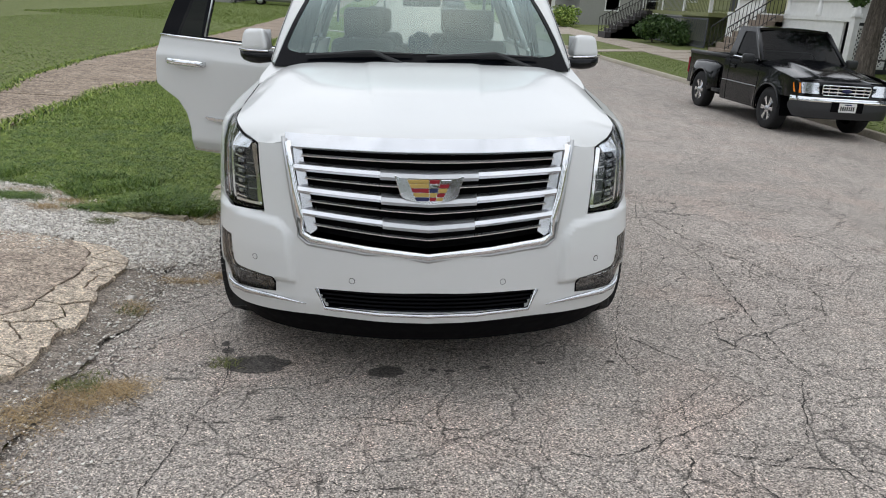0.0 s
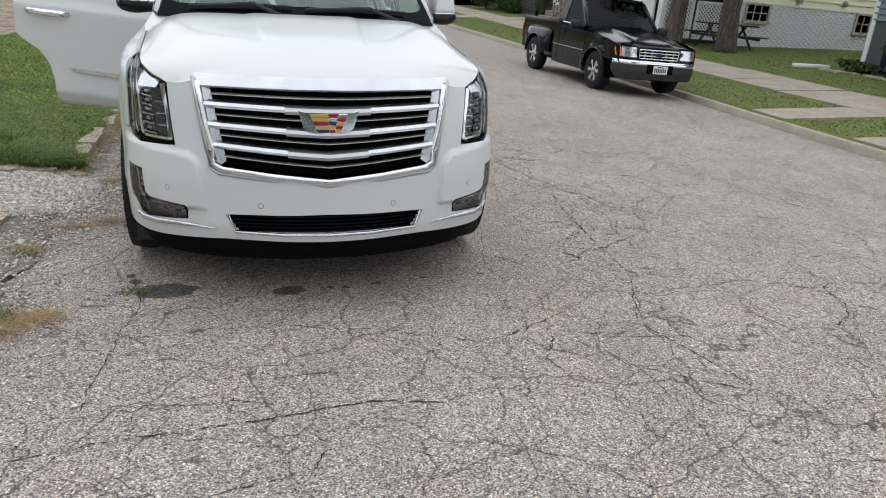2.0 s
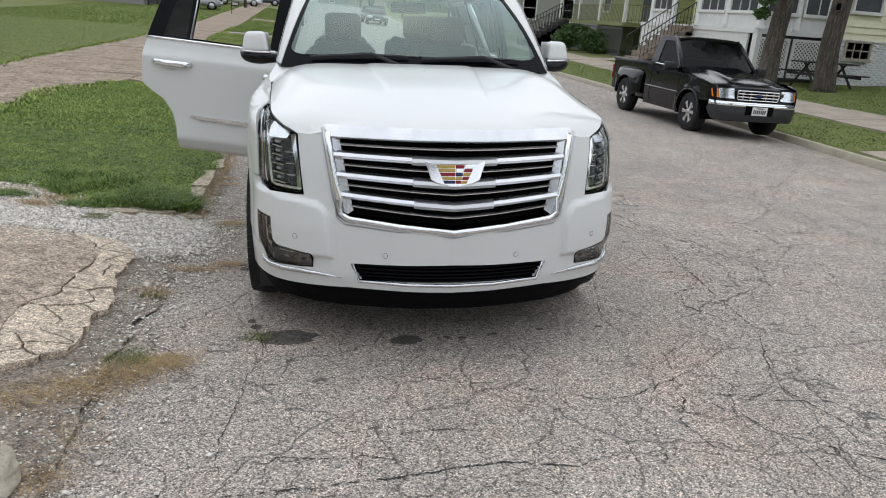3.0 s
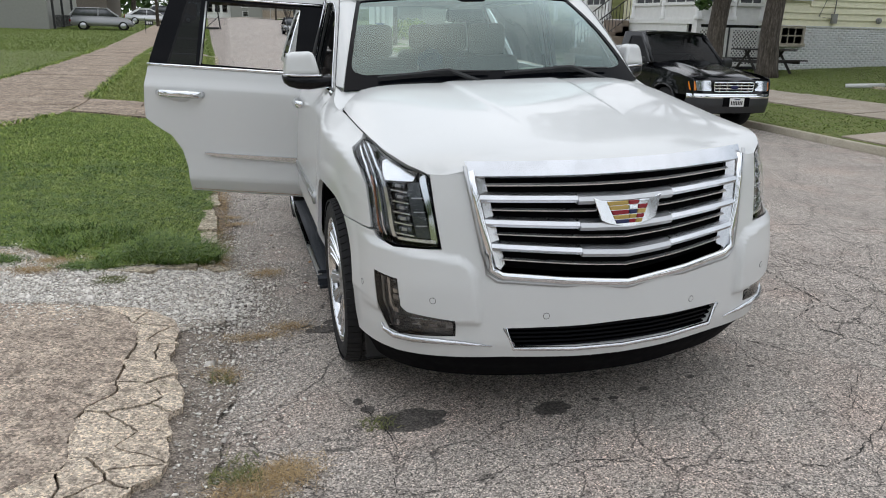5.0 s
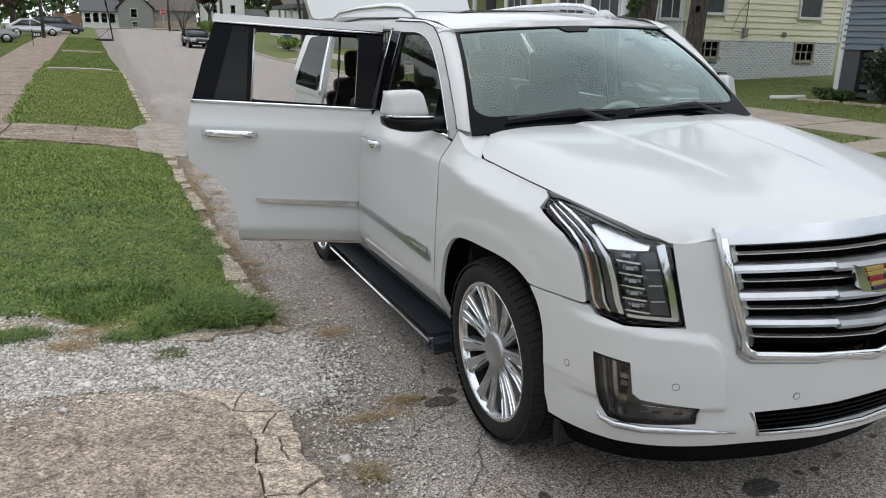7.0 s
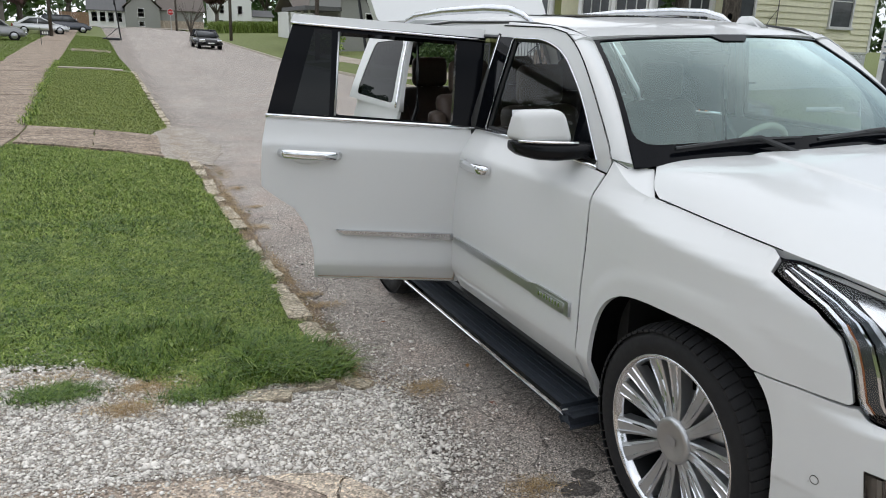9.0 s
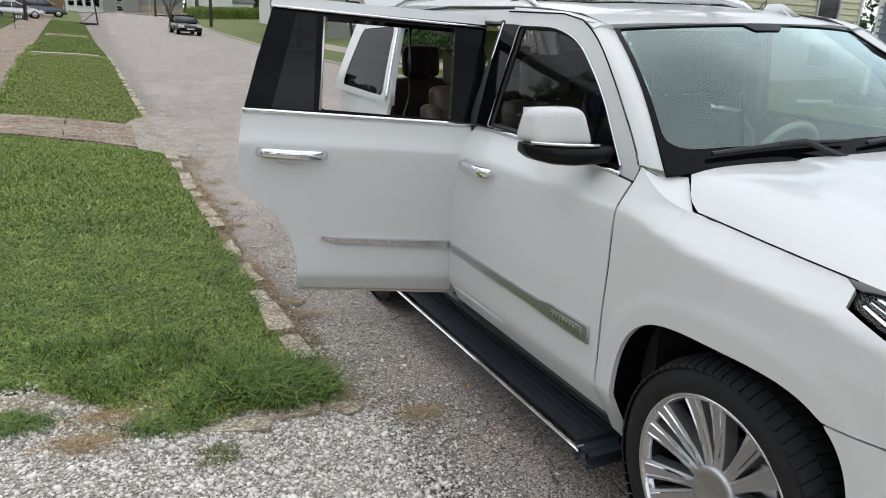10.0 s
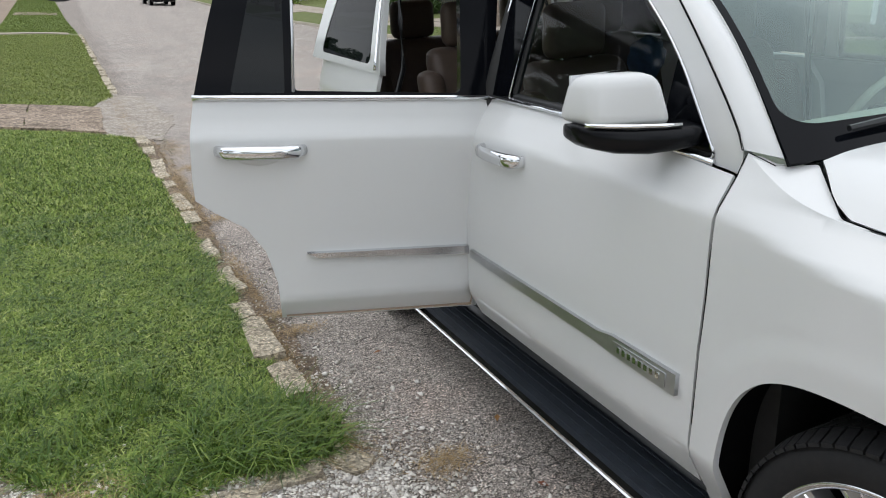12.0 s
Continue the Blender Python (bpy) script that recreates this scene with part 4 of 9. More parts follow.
    for k in range(3):
        z = 0.845 + 0.052 * k
        patch("panel_joint", [(lu(0.15, z), z), (lu(0.30, z - 0.003), z - 0.003), (lu(0.30, z + 0.001), z + 0.001), (lu(0.15, z + 0.004), z + 0.004)], on_skin(s, -0.018), M["satin"], lamp, step=0.03, thick=0.01, flip=fl)
    for k in range(5):
        z = 0.804 + 0.0405 * k
        patch("lamp_shelf", [(lu(0.34, z), z), (lu(0.60, z + 0.004), z + 0.004), (lu(0.60, z + 0.009), z + 0.009), (lu(0.34, z + 0.0055), z + 0.0055)], on_skin(s, -0.010), M["lamp_chrome"], lamp, step=0.02, thick=0.035, flip=fl)
        zc = z + 0.024
        cell = [(lu(0.47 + 0.095 * math.copysign(abs(math.cos(a)) ** 0.45, math.cos(a)), zc), zc + 0.0125 * math.copysign(abs(math.sin(a)) ** 0.45, math.sin(a))) for a in np.linspace(0, 2 * math.pi, 20, endpoint=False)]
        patch("led_cell", cell, lambda u, z, s=s, zc=zc: on_skin(s, -0.030 + 80 * ((0.0125) ** 2 - (z - zc) ** 2) + 0.002 * math.sin(u * 700))(u, z), M["led_lens"], lamp, step=0.006, thick=0.01, flip=fl)
        patch("led_core", [(lu(0.43, zc), zc - 0.006), (lu(0.51, zc), zc - 0.006), (lu(0.51, zc), zc + 0.005), (lu(0.43, zc), zc + 0.005)], on_skin(s, -0.014), M["alloy_dark"], lamp, step=0.02, thick=0.006, flip=fl)
    fog = new("fog_lamp")
    fog.parent = suv
    tagged(fog, "L-shaped smoked fog lamp with chrome lower edge")
    patch("lamp_housing", FOG, on_skin(s, -0.026), M["fog_inside"], fog, step=0.06, thick=0, flip=fl)
    cen_f = (ux(0.835), 0.50)
    patch("rim", FOG, on_skin(s, -0.002), M["gloss_black"], fog, step=0.03, thick=0.03, flip=fl, holes=[[(lerp(u, cen_f[0], 0.045), lerp(z, cen_f[1] if u > ux(0.79) else 0.46, 0.06)) for u, z in FOG]])
    patch("lens", FOG, on_skin(s, 0.001), M["smoked_lens"], fog, step=0.05, thick=0.0, flip=fl)
    for x0, x1, m_ in ((0.880, 0.886, "satin"), (0.868, 0.874, "lamp_smoke"), (0.858, 0.866, "lamp_chrome"), (0.849, 0.854, "lamp_dark")):
        patch("reflector", [(ux(x0 - 0.014), 0.43), (ux(x1 - 0.014), 0.43), (ux(x1), 0.635), (ux(x0), 0.635)], on_skin(s, -0.014), M[m_], fog, step=0.05, thick=0.006, flip=fl)
    for k, m_ in enumerate(("lamp_smoke", "lamp_chrome", "satin", "lamp_smoke", "lamp_chrome", "fog_inside")):
        z = 0.605 - 0.026 * k
        patch("reflector_cell", [(ux(0.832), z), (ux(0.846), z + 0.002), (ux(0.846), z + 0.020), (ux(0.832), z + 0.018)], on_skin(s, -0.012), M[m_], fog, step=0.03, thick=0.006, flip=fl)
    for k in range(5):
        a = 0.655 + 0.030 * k
        patch("reflector_cell", [(ux(a), 0.452), (ux(a + 0.024), 0.450), (ux(a + 0.024), 0.478), (ux(a), 0.480)], on_skin(s, -0.014), M["lamp_smoke" if k % 2 else "satin"], fog, step=0.03, thick=0.006, flip=fl)
    patch("reflector_bar", [(ux(0.65), 0.484), (ux(0.80), 0.486), (ux(0.80), 0.491), (ux(0.65), 0.489)], on_skin(s, -0.010), M["lamp_chrome"], fog, step=0.05, thick=0.004, flip=fl)
    line = [Vector(skin(u, z, 0.004)) for u, z in ((ux(0.893), 0.430), (ux(0.886), 0.405), (ux(0.855), 0.392), (ux(0.79), 0.394), (ux(0.70), 0.400), (ux(0.61), 0.397), (ux(0.512), 0.386))]
    bm = tube_bm([(s * p.x, p.y, p.z) for p in line], [0.003, 0.009, 0.014, 0.014, 0.013, 0.009, 0.002], 8)
    part("fog_strip", bm, M["strip_metal"], fog, "chrome strip", True)
    # parking sensors
    for u, z in ((ux(0.313), 0.510), (ux(0.715), 0.575), (uy(0.43), 0.570)):
        p, q, r_ = Vector(skin(u, z, 0.0)), Vector(skin(u + 0.004, z, 0.0)), Vector(skin(u, z + 0.004, 0.0))
        n_ = (q - p).cross(r_ - p).normalized()
        ring_m = Vector((s * n_.x, n_.y, n_.z)).to_track_quat("Z", "Y").to_matrix().to_4x4()
        sensor = new("parking_sensor")
        sensor.parent = suv
        sensor.matrix_basis = Matrix.Translation((s * p.x, p.y, p.z)) @ ring_m
        part("face", lathe_bm([(-0.003, 0.0105), (0.0012, 0.0105), (0.0016, 0.008), (0.0016, 0.0)], 18, "z"), M["pearl"], sensor)
        part("gap", tube_bm([(0.0122 * math.cos(a), 0.0122 * math.sin(a), 0.0) for a in np.linspace(0, 2 * math.pi, 18, endpoint=False)], 0.0010, 5, closed=True), M["dark_void"], sensor)

# greenhouse: the line of the roof and the side windows' plane
ROOF_Z = curve1([(1.94, 1.742), (2.15, 1.790), (2.4, 1.822), (2.8, 1.850), (3.4, 1.865), (4.2, 1.845), (4.95, 1.79)])


def tumble(y, z):
    """Half width of the cabin at a height above the belt."""
    t = (z - BELT) / (1.78 - BELT)
    base = lerp(0.866, 0.962, soft_step((y - 2.85) / 0.7))
    top = lerp(0.735, 0.765, soft_step((y - 2.85) / 0.7))
    return lerp(base, top, t ** 1.15 if t > 0 else 0) - 0.02 * max(0, (y - 4.0)) * 1.0


def house(s, off=0.0):
    return lambda y, z: (s * (tumble(y, z) + off), y, z)


# windscreen
def screen(x, v, off=0.0):
    """v from the cowl (0) to the roof (1)."""
    a = abs(x)
    y = lerp(1.38 + 0.08 * (a / 0.86) ** 2, 1.93 + 0.10 * (a / 0.68) ** 2, v)
    z = lerp(1.272 + 0.010 * (1 - (a / 0.86) ** 2), 1.740 - 0.025 * (a / 0.68) ** 2, v) + 0.03 * math.sin(math.pi * v)
    return (x * 1.0, y - 0.02 * math.sin(math.pi * v) - off, z + off)


ws = [(-0.83, 0.0), (0.83, 0.0), (0.652, 1.0), (-0.652, 1.0)]
patch("windscreen", ws, screen, M["windscreen"], suv, step=0.08, thick=0.0, label="clear windscreen")
patch("windscreen_border", [(-0.84, -0.022), (0.84, -0.022), (0.660, 1.005), (-0.660, 1.005)], lambda x, v: screen(x, v, 0.004), M["gloss_black"], suv, step=0.06, thick=0.01,
             holes=[rounded([(-0.796, 0.105), (0.796, 0.105), (0.642, 0.992), (0.10, 0.988), (0.07, 0.93), (-0.07, 0.93), (-0.10, 0.988), (-0.642, 0.992)], [0.12, 0.12, 0.02, 0, 0.02, 0.02, 0, 0.02], 8)])
# cowl below it
patch("cowl", [(-0.74, 0), (0.74, 0), (0.74, 1), (-0.74, 1)], lambda x, v: (x, lerp(1.24, 1.47, v) + 0.02 * (x / 0.84) ** 2 - 0.06 * (x / 0.84) ** 4 * (1 - v), 1.222 + 0.04 * v - 0.05 * (x / 0.84) ** 2 * (1 - v)), M["trim_black"], suv, step=0.08, thick=0.02)
for x0, x1 in ((-0.66, -0.06), (0.02, 0.66)):
    w = new("wiper")
    w.parent = suv
    tagged(w, "black windscreen wiper")
    a, b = Vector(screen(x0, 0.055, 0.02)), Vector(screen(x1, 0.075, 0.02))
    part("wiper_blade", tube_bm([a, lerp(a, b, 0.5) + Vector((0, -0.01, 0.012)), b], [0.008, 0.012, 0.006], 6), M["trim_black"], w)
    c = Vector(screen(x1 - 0.05, -0.02, 0.015))
    part("wiper_arm", tube_bm([c, lerp(a, b, 0.62) + Vector((0, -0.02, 0.018)), lerp(a, b, 0.45) + Vector((0, -0.012, 0.016))], [0.014, 0.011, 0.008], 6), M["trim_black"], w)

# window frames and pillars
POST_Y = curve1([(1.22, 1.542), (1.283, 1.550), (1.34, 1.590), (1.45, 1.697), (1.56, 1.815), (1.66, 1.935), (1.72, 2.03), (1.752, 2.10)])
FRAME_F = [(1.548, 1.224), (1.66, 1.233), (1.95, 1.251), (2.40, 1.265), (2.80, 1.269), (2.715, 1.79), (2.25, 1.775)] + [(POST_Y(z), z) for z in (1.752, 1.735, 1.70, 1.66, 1.60, 1.54, 1.48, 1.42, 1.36, 1.31, 1.283)]
WIN_F = rounded([(1.618, 1.242), (1.95, 1.264), (2.40, 1.278), (2.640, 1.281), (2.575, 1.730), (2.27, 1.724), (2.075, 1.672), (1.83, 1.492)], [0.05, 0.0, 0.0, 0.015, 0.02, 0.12, 0.12, 0.15], 6)
for s in (1, -1):
    fl = s < 0
    # the front door's upper frame and the A pillar
    patch("door_frame", FRAME_F, house(s, 0.004), M["pearl"], suv, step=0.06, thick=0.03, flip=fl,
          holes=[WIN_F])
    patch("pillar", [(2.635, 1.276), (2.805, 1.278), (2.725, 1.738), (2.570, 1.732)], house(s, 0.008), M["gloss_black"], suv, step=0.06, thick=0.01, flip=fl)
    ring_ = [house(s, 0.008)(y, z) for y, z in WIN_F]
    part("window_surround", tube_bm(ring_, 0.0045, 6, closed=True), M["strip_metal"], suv, "thin bright window surround", True)
    part("window_trim", tube_bm([house(s, 0.014)(y, z) for y, z in ((1.63, 1.238), (1.95, 1.259), (2.4, 1.274), (2.80, 1.277))], 0.009, 6), M["chrome"], suv, "chrome window trim", True)
    patch("front_window", WIN_F, house(s, -0.010), M["front_glass"], suv, step=0.12, thick=0.0, flip=fl, label="lightly tinted front window")
    inner = [house(s, -0.012)(lerp(y, 2.15, 0.02), lerp(z, 1.5, 0.025)) for y, z in WIN_F]
    part("window_seal", tube_bm(inner, 0.014, 6, closed=True), M["trim_black"], suv, "", True)
    # A pillar skin between the frame and the windscreen
    def a_post(q, v, s=s):
        zp = lerp(1.283, 1.750, v)
        p0 = Vector(house(s, 0.004)(POST_Y(zp), zp))
        p1 = Vector(screen(s * lerp(0.838, 0.662, v), v, 0.0))
        m_ = lerp(p0, p1, q)
        bulge = 0.012 * math.sin(math.pi * q) * min(1.0, 2.0 * max(0.0, v))
        return tuple(m_ + Vector((s * bulge * 0.6, -bulge * 0.8, bulge * 0.5)))
    patch("a_pillar", [(0, 0.002), (1, 0.002), (1, 0.985), (0, 0.985)], a_post, M["pearl"], suv, step=0.05, thick=0.006, flip=fl)
    part("shutline", tube_bm([house(s, 0.006)(POST_Y(z), z) for z in np.linspace(1.283, 1.752, 14)] + [house(s, 0.006)(y, z) for y, z in ((2.25, 1.777), (2.71, 1.791))], 0.003, 5), M["dark_void"], suv)
    # the wing's shoulder between hood, door and windscreen
    def shoulder(q, v, s=s):
        y = lerp(1.20, 1.536, q)
        o = Vector(skin(uy(y), wing_top(y)))
        def hood_rim(y):
            x = rim_x(y)
            return Vector((x, y, hood_z(x, y) - 0.002))
        turn_, back_, post_ = hood_rim(1.266), Vector((0.757, 1.428, hood_z(0.757, 1.420) - 0.009)), Vector(screen(0.848, -0.01, -0.012))
        if q < 0.25:
            i_ = hood_rim(lerp(1.20, 1.266, q / 0.25))
        else:
            i_ = lerp(turn_, back_, (q - 0.25) / 0.5) if q < 0.75 else lerp(back_, post_, (q - 0.75) / 0.25)
        p = lerp(o, i_, v) + Vector((0.25, 0, 0.5)) * 0.003 * math.sin(math.pi * v) * min(1, q * 1.5)
        return (s * p.x, p.y, p.z)
    patch("wing_shoulder", [(0, 0), (1, 0), (1, 0.90), (0.86, 0.93), (0.74, 0.985), (0.70, 1), (0, 1)], shoulder, M["pearl"], suv, step=0.025, thick=0.006, flip=fl)
    rim_line = [skin(uy(y), HOOD_ZE(y) + 0.001) for y in np.linspace(0.69, 1.19, 14)] + [shoulder(q, 1.0, 1) for q in np.linspace(0.0, 0.75, 12)]
    part("shutline", tube_bm([(s * p[0], p[1], p[2] + 0.001) for p in rim_line], 0.0019, 5), M["dark_void"], suv)
    edge_line = [skin(uy(y), z, -0.002) for y, z in ((1.541, 1.272), (1.537, 1.23), (1.531, 1.16), (1.522, 1.05), (1.516, 0.95), (1.510, 0.80), (1.509, 0.60), (1.510, 0.40))]
    part("shutline", tube_bm([(s * p[0], p[1], p[2]) for p in edge_line], 0.0014, 5), M["dark_void"], suv)
    part("shutline", tube_bm([(s * p[0], p[1], p[2]) for p in [shoulder(1.0, v, 1) for v in np.linspace(0, 0.92, 6)]], 0.0016, 5), M["dark_void"], suv)
    # the roof's corner between the windscreen, the roof and the door frame
    def corner(q, v, s=s):
        y = lerp(2.02, 2.68, v)
        a = Vector((s * float(np.interp(y, (2.02, 2.40, 2.70), (0.660, 0.702, 0.712))), y, 0.0))
        a.z = ROOF_Z(y) - 0.055 * min(1.0, abs(a.x) / 0.80) ** 3 - 0.004
        zf = float(np.interp(y, (2.02, 2.08, 2.25, 2.70), (1.722, 1.748, 1.780, 1.795)))
        b = Vector(house(s, 0.002)(y, zf))
        p = lerp(a, b, q) + Vector((s * 0.25, 0, 1.0)) * 0.010 * math.sin(math.pi * q)
        return tuple(p)
    patch("roof_corner", [(0, 0), (1, 0), (1, 1), (0, 1)], corner, M["pearl"], suv, step=0.1, thick=0.015, flip=fl)
    # roof side rail over the rear openings
    patch("roof_side", [(2.60, 1.752), (4.9, 1.70), (4.9, 1.80), (2.60, 1.80)], house(s, -0.005), M["pearl"], suv, step=0.1, thick=0.04, flip=fl)
    # quarter window and rear pillar
    QW = [(3.87, 1.318), (4.76, 1.328), (4.69, 1.700), (4.06, 1.722)]
    patch("rear_pillar", [(3.715, 1.28), (4.93, 1.29), (4.90, 1.74), (3.98, 1.755), (3.85, 1.52)], house(s, 0.0), M["pearl"], suv, step=0.07, thick=0.03, flip=fl, holes=[rounded(QW, 0.06)])
    patch("quarter_glass", rounded(QW, 0.06), house(s, -0.004), M["side_glass"], suv, step=0.1, thick=0.0, flip=fl, label="dark tinted glass")
    part("window_trim", tube_bm([house(s, 0.012)(y, z) for y, z in ((3.76, 1.30), (3.775, 1.34), (3.88, 1.55), (3.985, 1.735))], 0.009, 6), M["chrome"], suv, "", True)
    # door sills and seals inside the rear opening
    part("door_seal", tube_bm([(s * 0.955, 2.76, 0.45), (s * 0.865, 2.80, 1.2), (s * 0.80, 2.79, 1.50), (s * 0.735, 2.75, 1.735), (s * 0.735, 3.2, 1.745), (s * 0.745, 3.92, 1.735), (s * 0.80, 3.80, 1.52), (s * 0.85, 3.68, 1.30), (s * 0.955, 3.69, 1.0), (s * 0.965, 3.52, 0.80), (s * 0.96, 3.47, 0.5)], 0.013, 6), M["trim_black"], suv, "", True)
both("b_pillar", side_poly([(2.70, 0.40), (2.86, 0.40), (2.84, 1.27), (2.70, 1.27)]), M["cabin"], sides=(-1,), step=0.1, thick=0.05, lift=-0.03)
part("b_pillar", tube_bm([(-0.87, 2.80, 0.40), (-0.86, 2.80, 1.25), (-0.71, 2.74, 1.74)], 0.045, 8), M["cabin"], suv, "", True)
for s in (1, -1):
    part("pillar_trim", tube_bm([house(s, 0.011)(y, z) for y, z in ((2.806, 1.278), (2.726, 1.742))], 0.0045, 6), M["strip_metal"], suv, "", True)
# right-hand rear door upper part
patch("rear_glass", [(2.72, 1.28), (3.70, 1.29), (3.86, 1.72), (2.66, 1.72)], house(1, 0.0), M["side_glass"], suv, step=0.1, thick=0)


# roof
def roof(x, y):
    t = min(1.0, abs(x) / 0.80)
    z = ROOF_Z(y) - 0.055 * t ** 3 + 0.0
    return (x, y, z)


roof_poly = [(-0.665, 2.045), (-0.35, 1.965), (0, 1.94), (0.35, 1.965), (0.665, 2.045), (0.705, 2.40), (0.72, 3.2), (0.71, 4.2), (0.68, 4.93), (-0.68, 4.93), (-0.71, 4.2), (-0.72, 3.2), (-0.705, 2.40)]
patch("roof", roof_poly, roof, M["pearl"], suv, step=0.08, thick=0.03, label="pearl white roof")
patch("sunroof", rounded([(-0.40, 2.55), (0.40, 2.55), (0.40, 3.35), (-0.40, 3.35)], 0.06), roof, M["gloss_black"], suv, step=0.08, thick=0.005, lift=0.004, label="dark glass sunroof")
for s in (1, -1):
    part("roof_gutter", tube_bm([(s * 0.668, 2.03, 1.722), (s * 0.690, 2.20, 1.772), (s * 0.706, 2.45, 1.797), (s * 0.714, 2.7, 1.808), (s * 0.722, 3.4, 1.822), (s * 0.712, 4.3, 1.797), (s * 0.69, 4.9, 1.752)], 0.008, 6), M["trim_black"], suv, "", True)
    rail = new("roof_rail")
    rail.parent = suv
    tagged(rail, "bright metal roof rail")
    pts = [(s * 0.645, 2.60, 1.800), (s * 0.648, 2.68, 1.842), (s * 0.65, 2.82, 1.872), (s * 0.655, 3.1, 1.888), (s * 0.655, 3.7, 1.892), (s * 0.65, 4.2, 1.878), (s * 0.645, 4.40, 1.845), (s * 0.64, 4.48, 1.79)]
    part("rail_bar", tube_bm(pts, [0.012, 0.016, 0.019, 0.02, 0.02, 0.019, 0.016, 0.012], 8, squash=(1, 1.2)), M["strip_metal"], rail, "", True)
# aerial fin
bm = bmesh.new()
fin = [(-0.035, 0.0), (0.035, 0.0), (0.012, 0.062), (-0.012, 0.062)]
v0 = [bm.verts.new((x, 0.0 + (0.10 if z > 0 else 0.0), z)) for x, z in fin]
v1 = [bm.verts.new((x, 0.20 + (-0.02 if z > 0 else 0.0), z)) for x, z in fin]
bm.faces.new(v0[::-1])
bm.faces.new(v1)
for i in range(4):
    bm.faces.new((v0[i], v0[(i + 1) % 4], v1[(i + 1) % 4], v1[i]))
bmesh.ops.recalc_face_normals(bm, faces=bm.faces)
bmesh.ops.bevel(bm, geom=bm.edges[:], offset=0.008, segments=2, affect="EDGES")
ob = part("aerial_fin", bm, M["pearl"], suv, "white shark fin aerial", True)
ob.matrix_basis = Matrix.Translation((0.42, 2.12, 1.775))

# mirrors
for s in (1, -1):
    mir = new("door_mirror")
    mir.parent = suv
    tagged(mir, "white door mirror with black base and chrome strip")
    cx, cy, cz = s * 1.015, 1.835, 1.385
    cap = bmesh.new()
    bmesh.ops.create_cube(cap, size=1)
    for v in cap.verts:
        top = v.co.z > 0
        front = v.co.y < 0
        outw = v.co.x * s > 0
        x = v.co.x * (0.145 if top else 0.205) * (0.9 if front else 1)
        v.co = Vector((cx + x + s * (0.005 if top else 0), cy + v.co.y * (0.10 if top else 0.16) + (0.065 if outw else -0.035), cz + (0.070 if top else -0.064) - (0.006 if outw and top else 0)))
    bmesh.ops.bevel(cap, geom=cap.edges[:], offset=0.035, segments=4, affect="EDGES", profile=0.6)
    part("mirror_cap", cap, M["pearl"], mir, "", True)
    base = []
    for dx, dy, hy, hz in ((-0.175, -0.105, 0.050, 0.030), (-0.13, -0.092, 0.062, 0.030), (-0.085, -0.066, 0.074, 0.034), (-0.03, -0.028, 0.080, 0.038), (0.03, 0.016, 0.078, 0.037), (0.075, 0.048, 0.066, 0.031), (0.098, 0.064, 0.045, 0.022), (0.106, 0.070, 0.020, 0.010)):
        base.append([(cx + s * dx, cy + dy + hy * math.copysign(abs(math.cos(a)) ** 0.6, math.cos(a)), cz - 0.060 - hz + hz * math.copysign(abs(math.sin(a)) ** 0.6, math.sin(a))) for a in np.linspace(0, 2 * math.pi, 20, endpoint=False)])
    part("mirror_base", loft_bm(base), M["trim_gloss"], mir, "", True)
    part("mirror_strip", tube_bm([(cx + s * 0.098, cy + 0.010, cz - 0.056), (cx + s * 0.06, cy - 0.030, cz - 0.057), (cx, cy - 0.076, cz - 0.058), (cx - s * 0.06, cy - 0.112, cz - 0.058), (cx - s * 0.098, cy - 0.128, cz - 0.058)], 0.0065, 6), M["chrome"], mir, "", True)
    box("mirror_glass", cx - 0.08, cy + 0.102, cz - 0.05, cx + 0.08, cy + 0.108, cz + 0.06, M["chrome"], mir)
    # black sail behind it
    patch("mirror_sail", [(1.630, 1.246), (1.84, 1.258), (1.84, 1.500)], house(s, 0.0), M["gloss_black"], suv, step=0.06, thick=0.02, flip=s < 0)


# handles, side mouldings, steps
def handle(parent, m):
    h = new("door_handle")
    h.parent = parent
    h.matrix_basis = m
    tagged(h, "chrome door handle")
    part("grip", tube_bm([(0, 0.0, 0), (-0.035, 0.03, 0), (-0.045, 0.09, 0.0), (-0.045, 0.19, 0.0), (-0.035, 0.25, 0), (0, 0.28, 0)], [0.017, 0.021, 0.021, 0.021, 0.021, 0.017], 8, squash=(0.75, 1.2)), M["chrome"], h, "", True)
    bm = bmesh.new()
    bmesh.ops.create_uvsphere(bm, u_segments=16, v_segments=8, radius=1)
    for v in bm.verts:
        v.co = Vector((v.co.x * 0.008 + 0.004, 0.15 + v.co.y * 0.075, -0.022 + v.co.z * 0.032))
    part("handle_cup", bm, M["pearl"], h, "", True)


handle(suv, pose(-0.972, 2.380, 1.110))
both("side_moulding", side_poly([(1.565, 0.712), (1.83, 0.712), (1.90, 0.700), (2.706, 0.706), (2.706, 0.674), (1.90, 0.662), (1.83, 0.655), (1.565, 0.650)]), M["satin"], "chrome side moulding", step=0.05, thick=0.015, lift=0.014)
both("moulding_plate", side_poly([(1.60, 0.700), (1.82, 0.700), (1.82, 0.667), (1.60, 0.660)]), M["satin"], step=0.05, thick=0.003, lift=0.017)
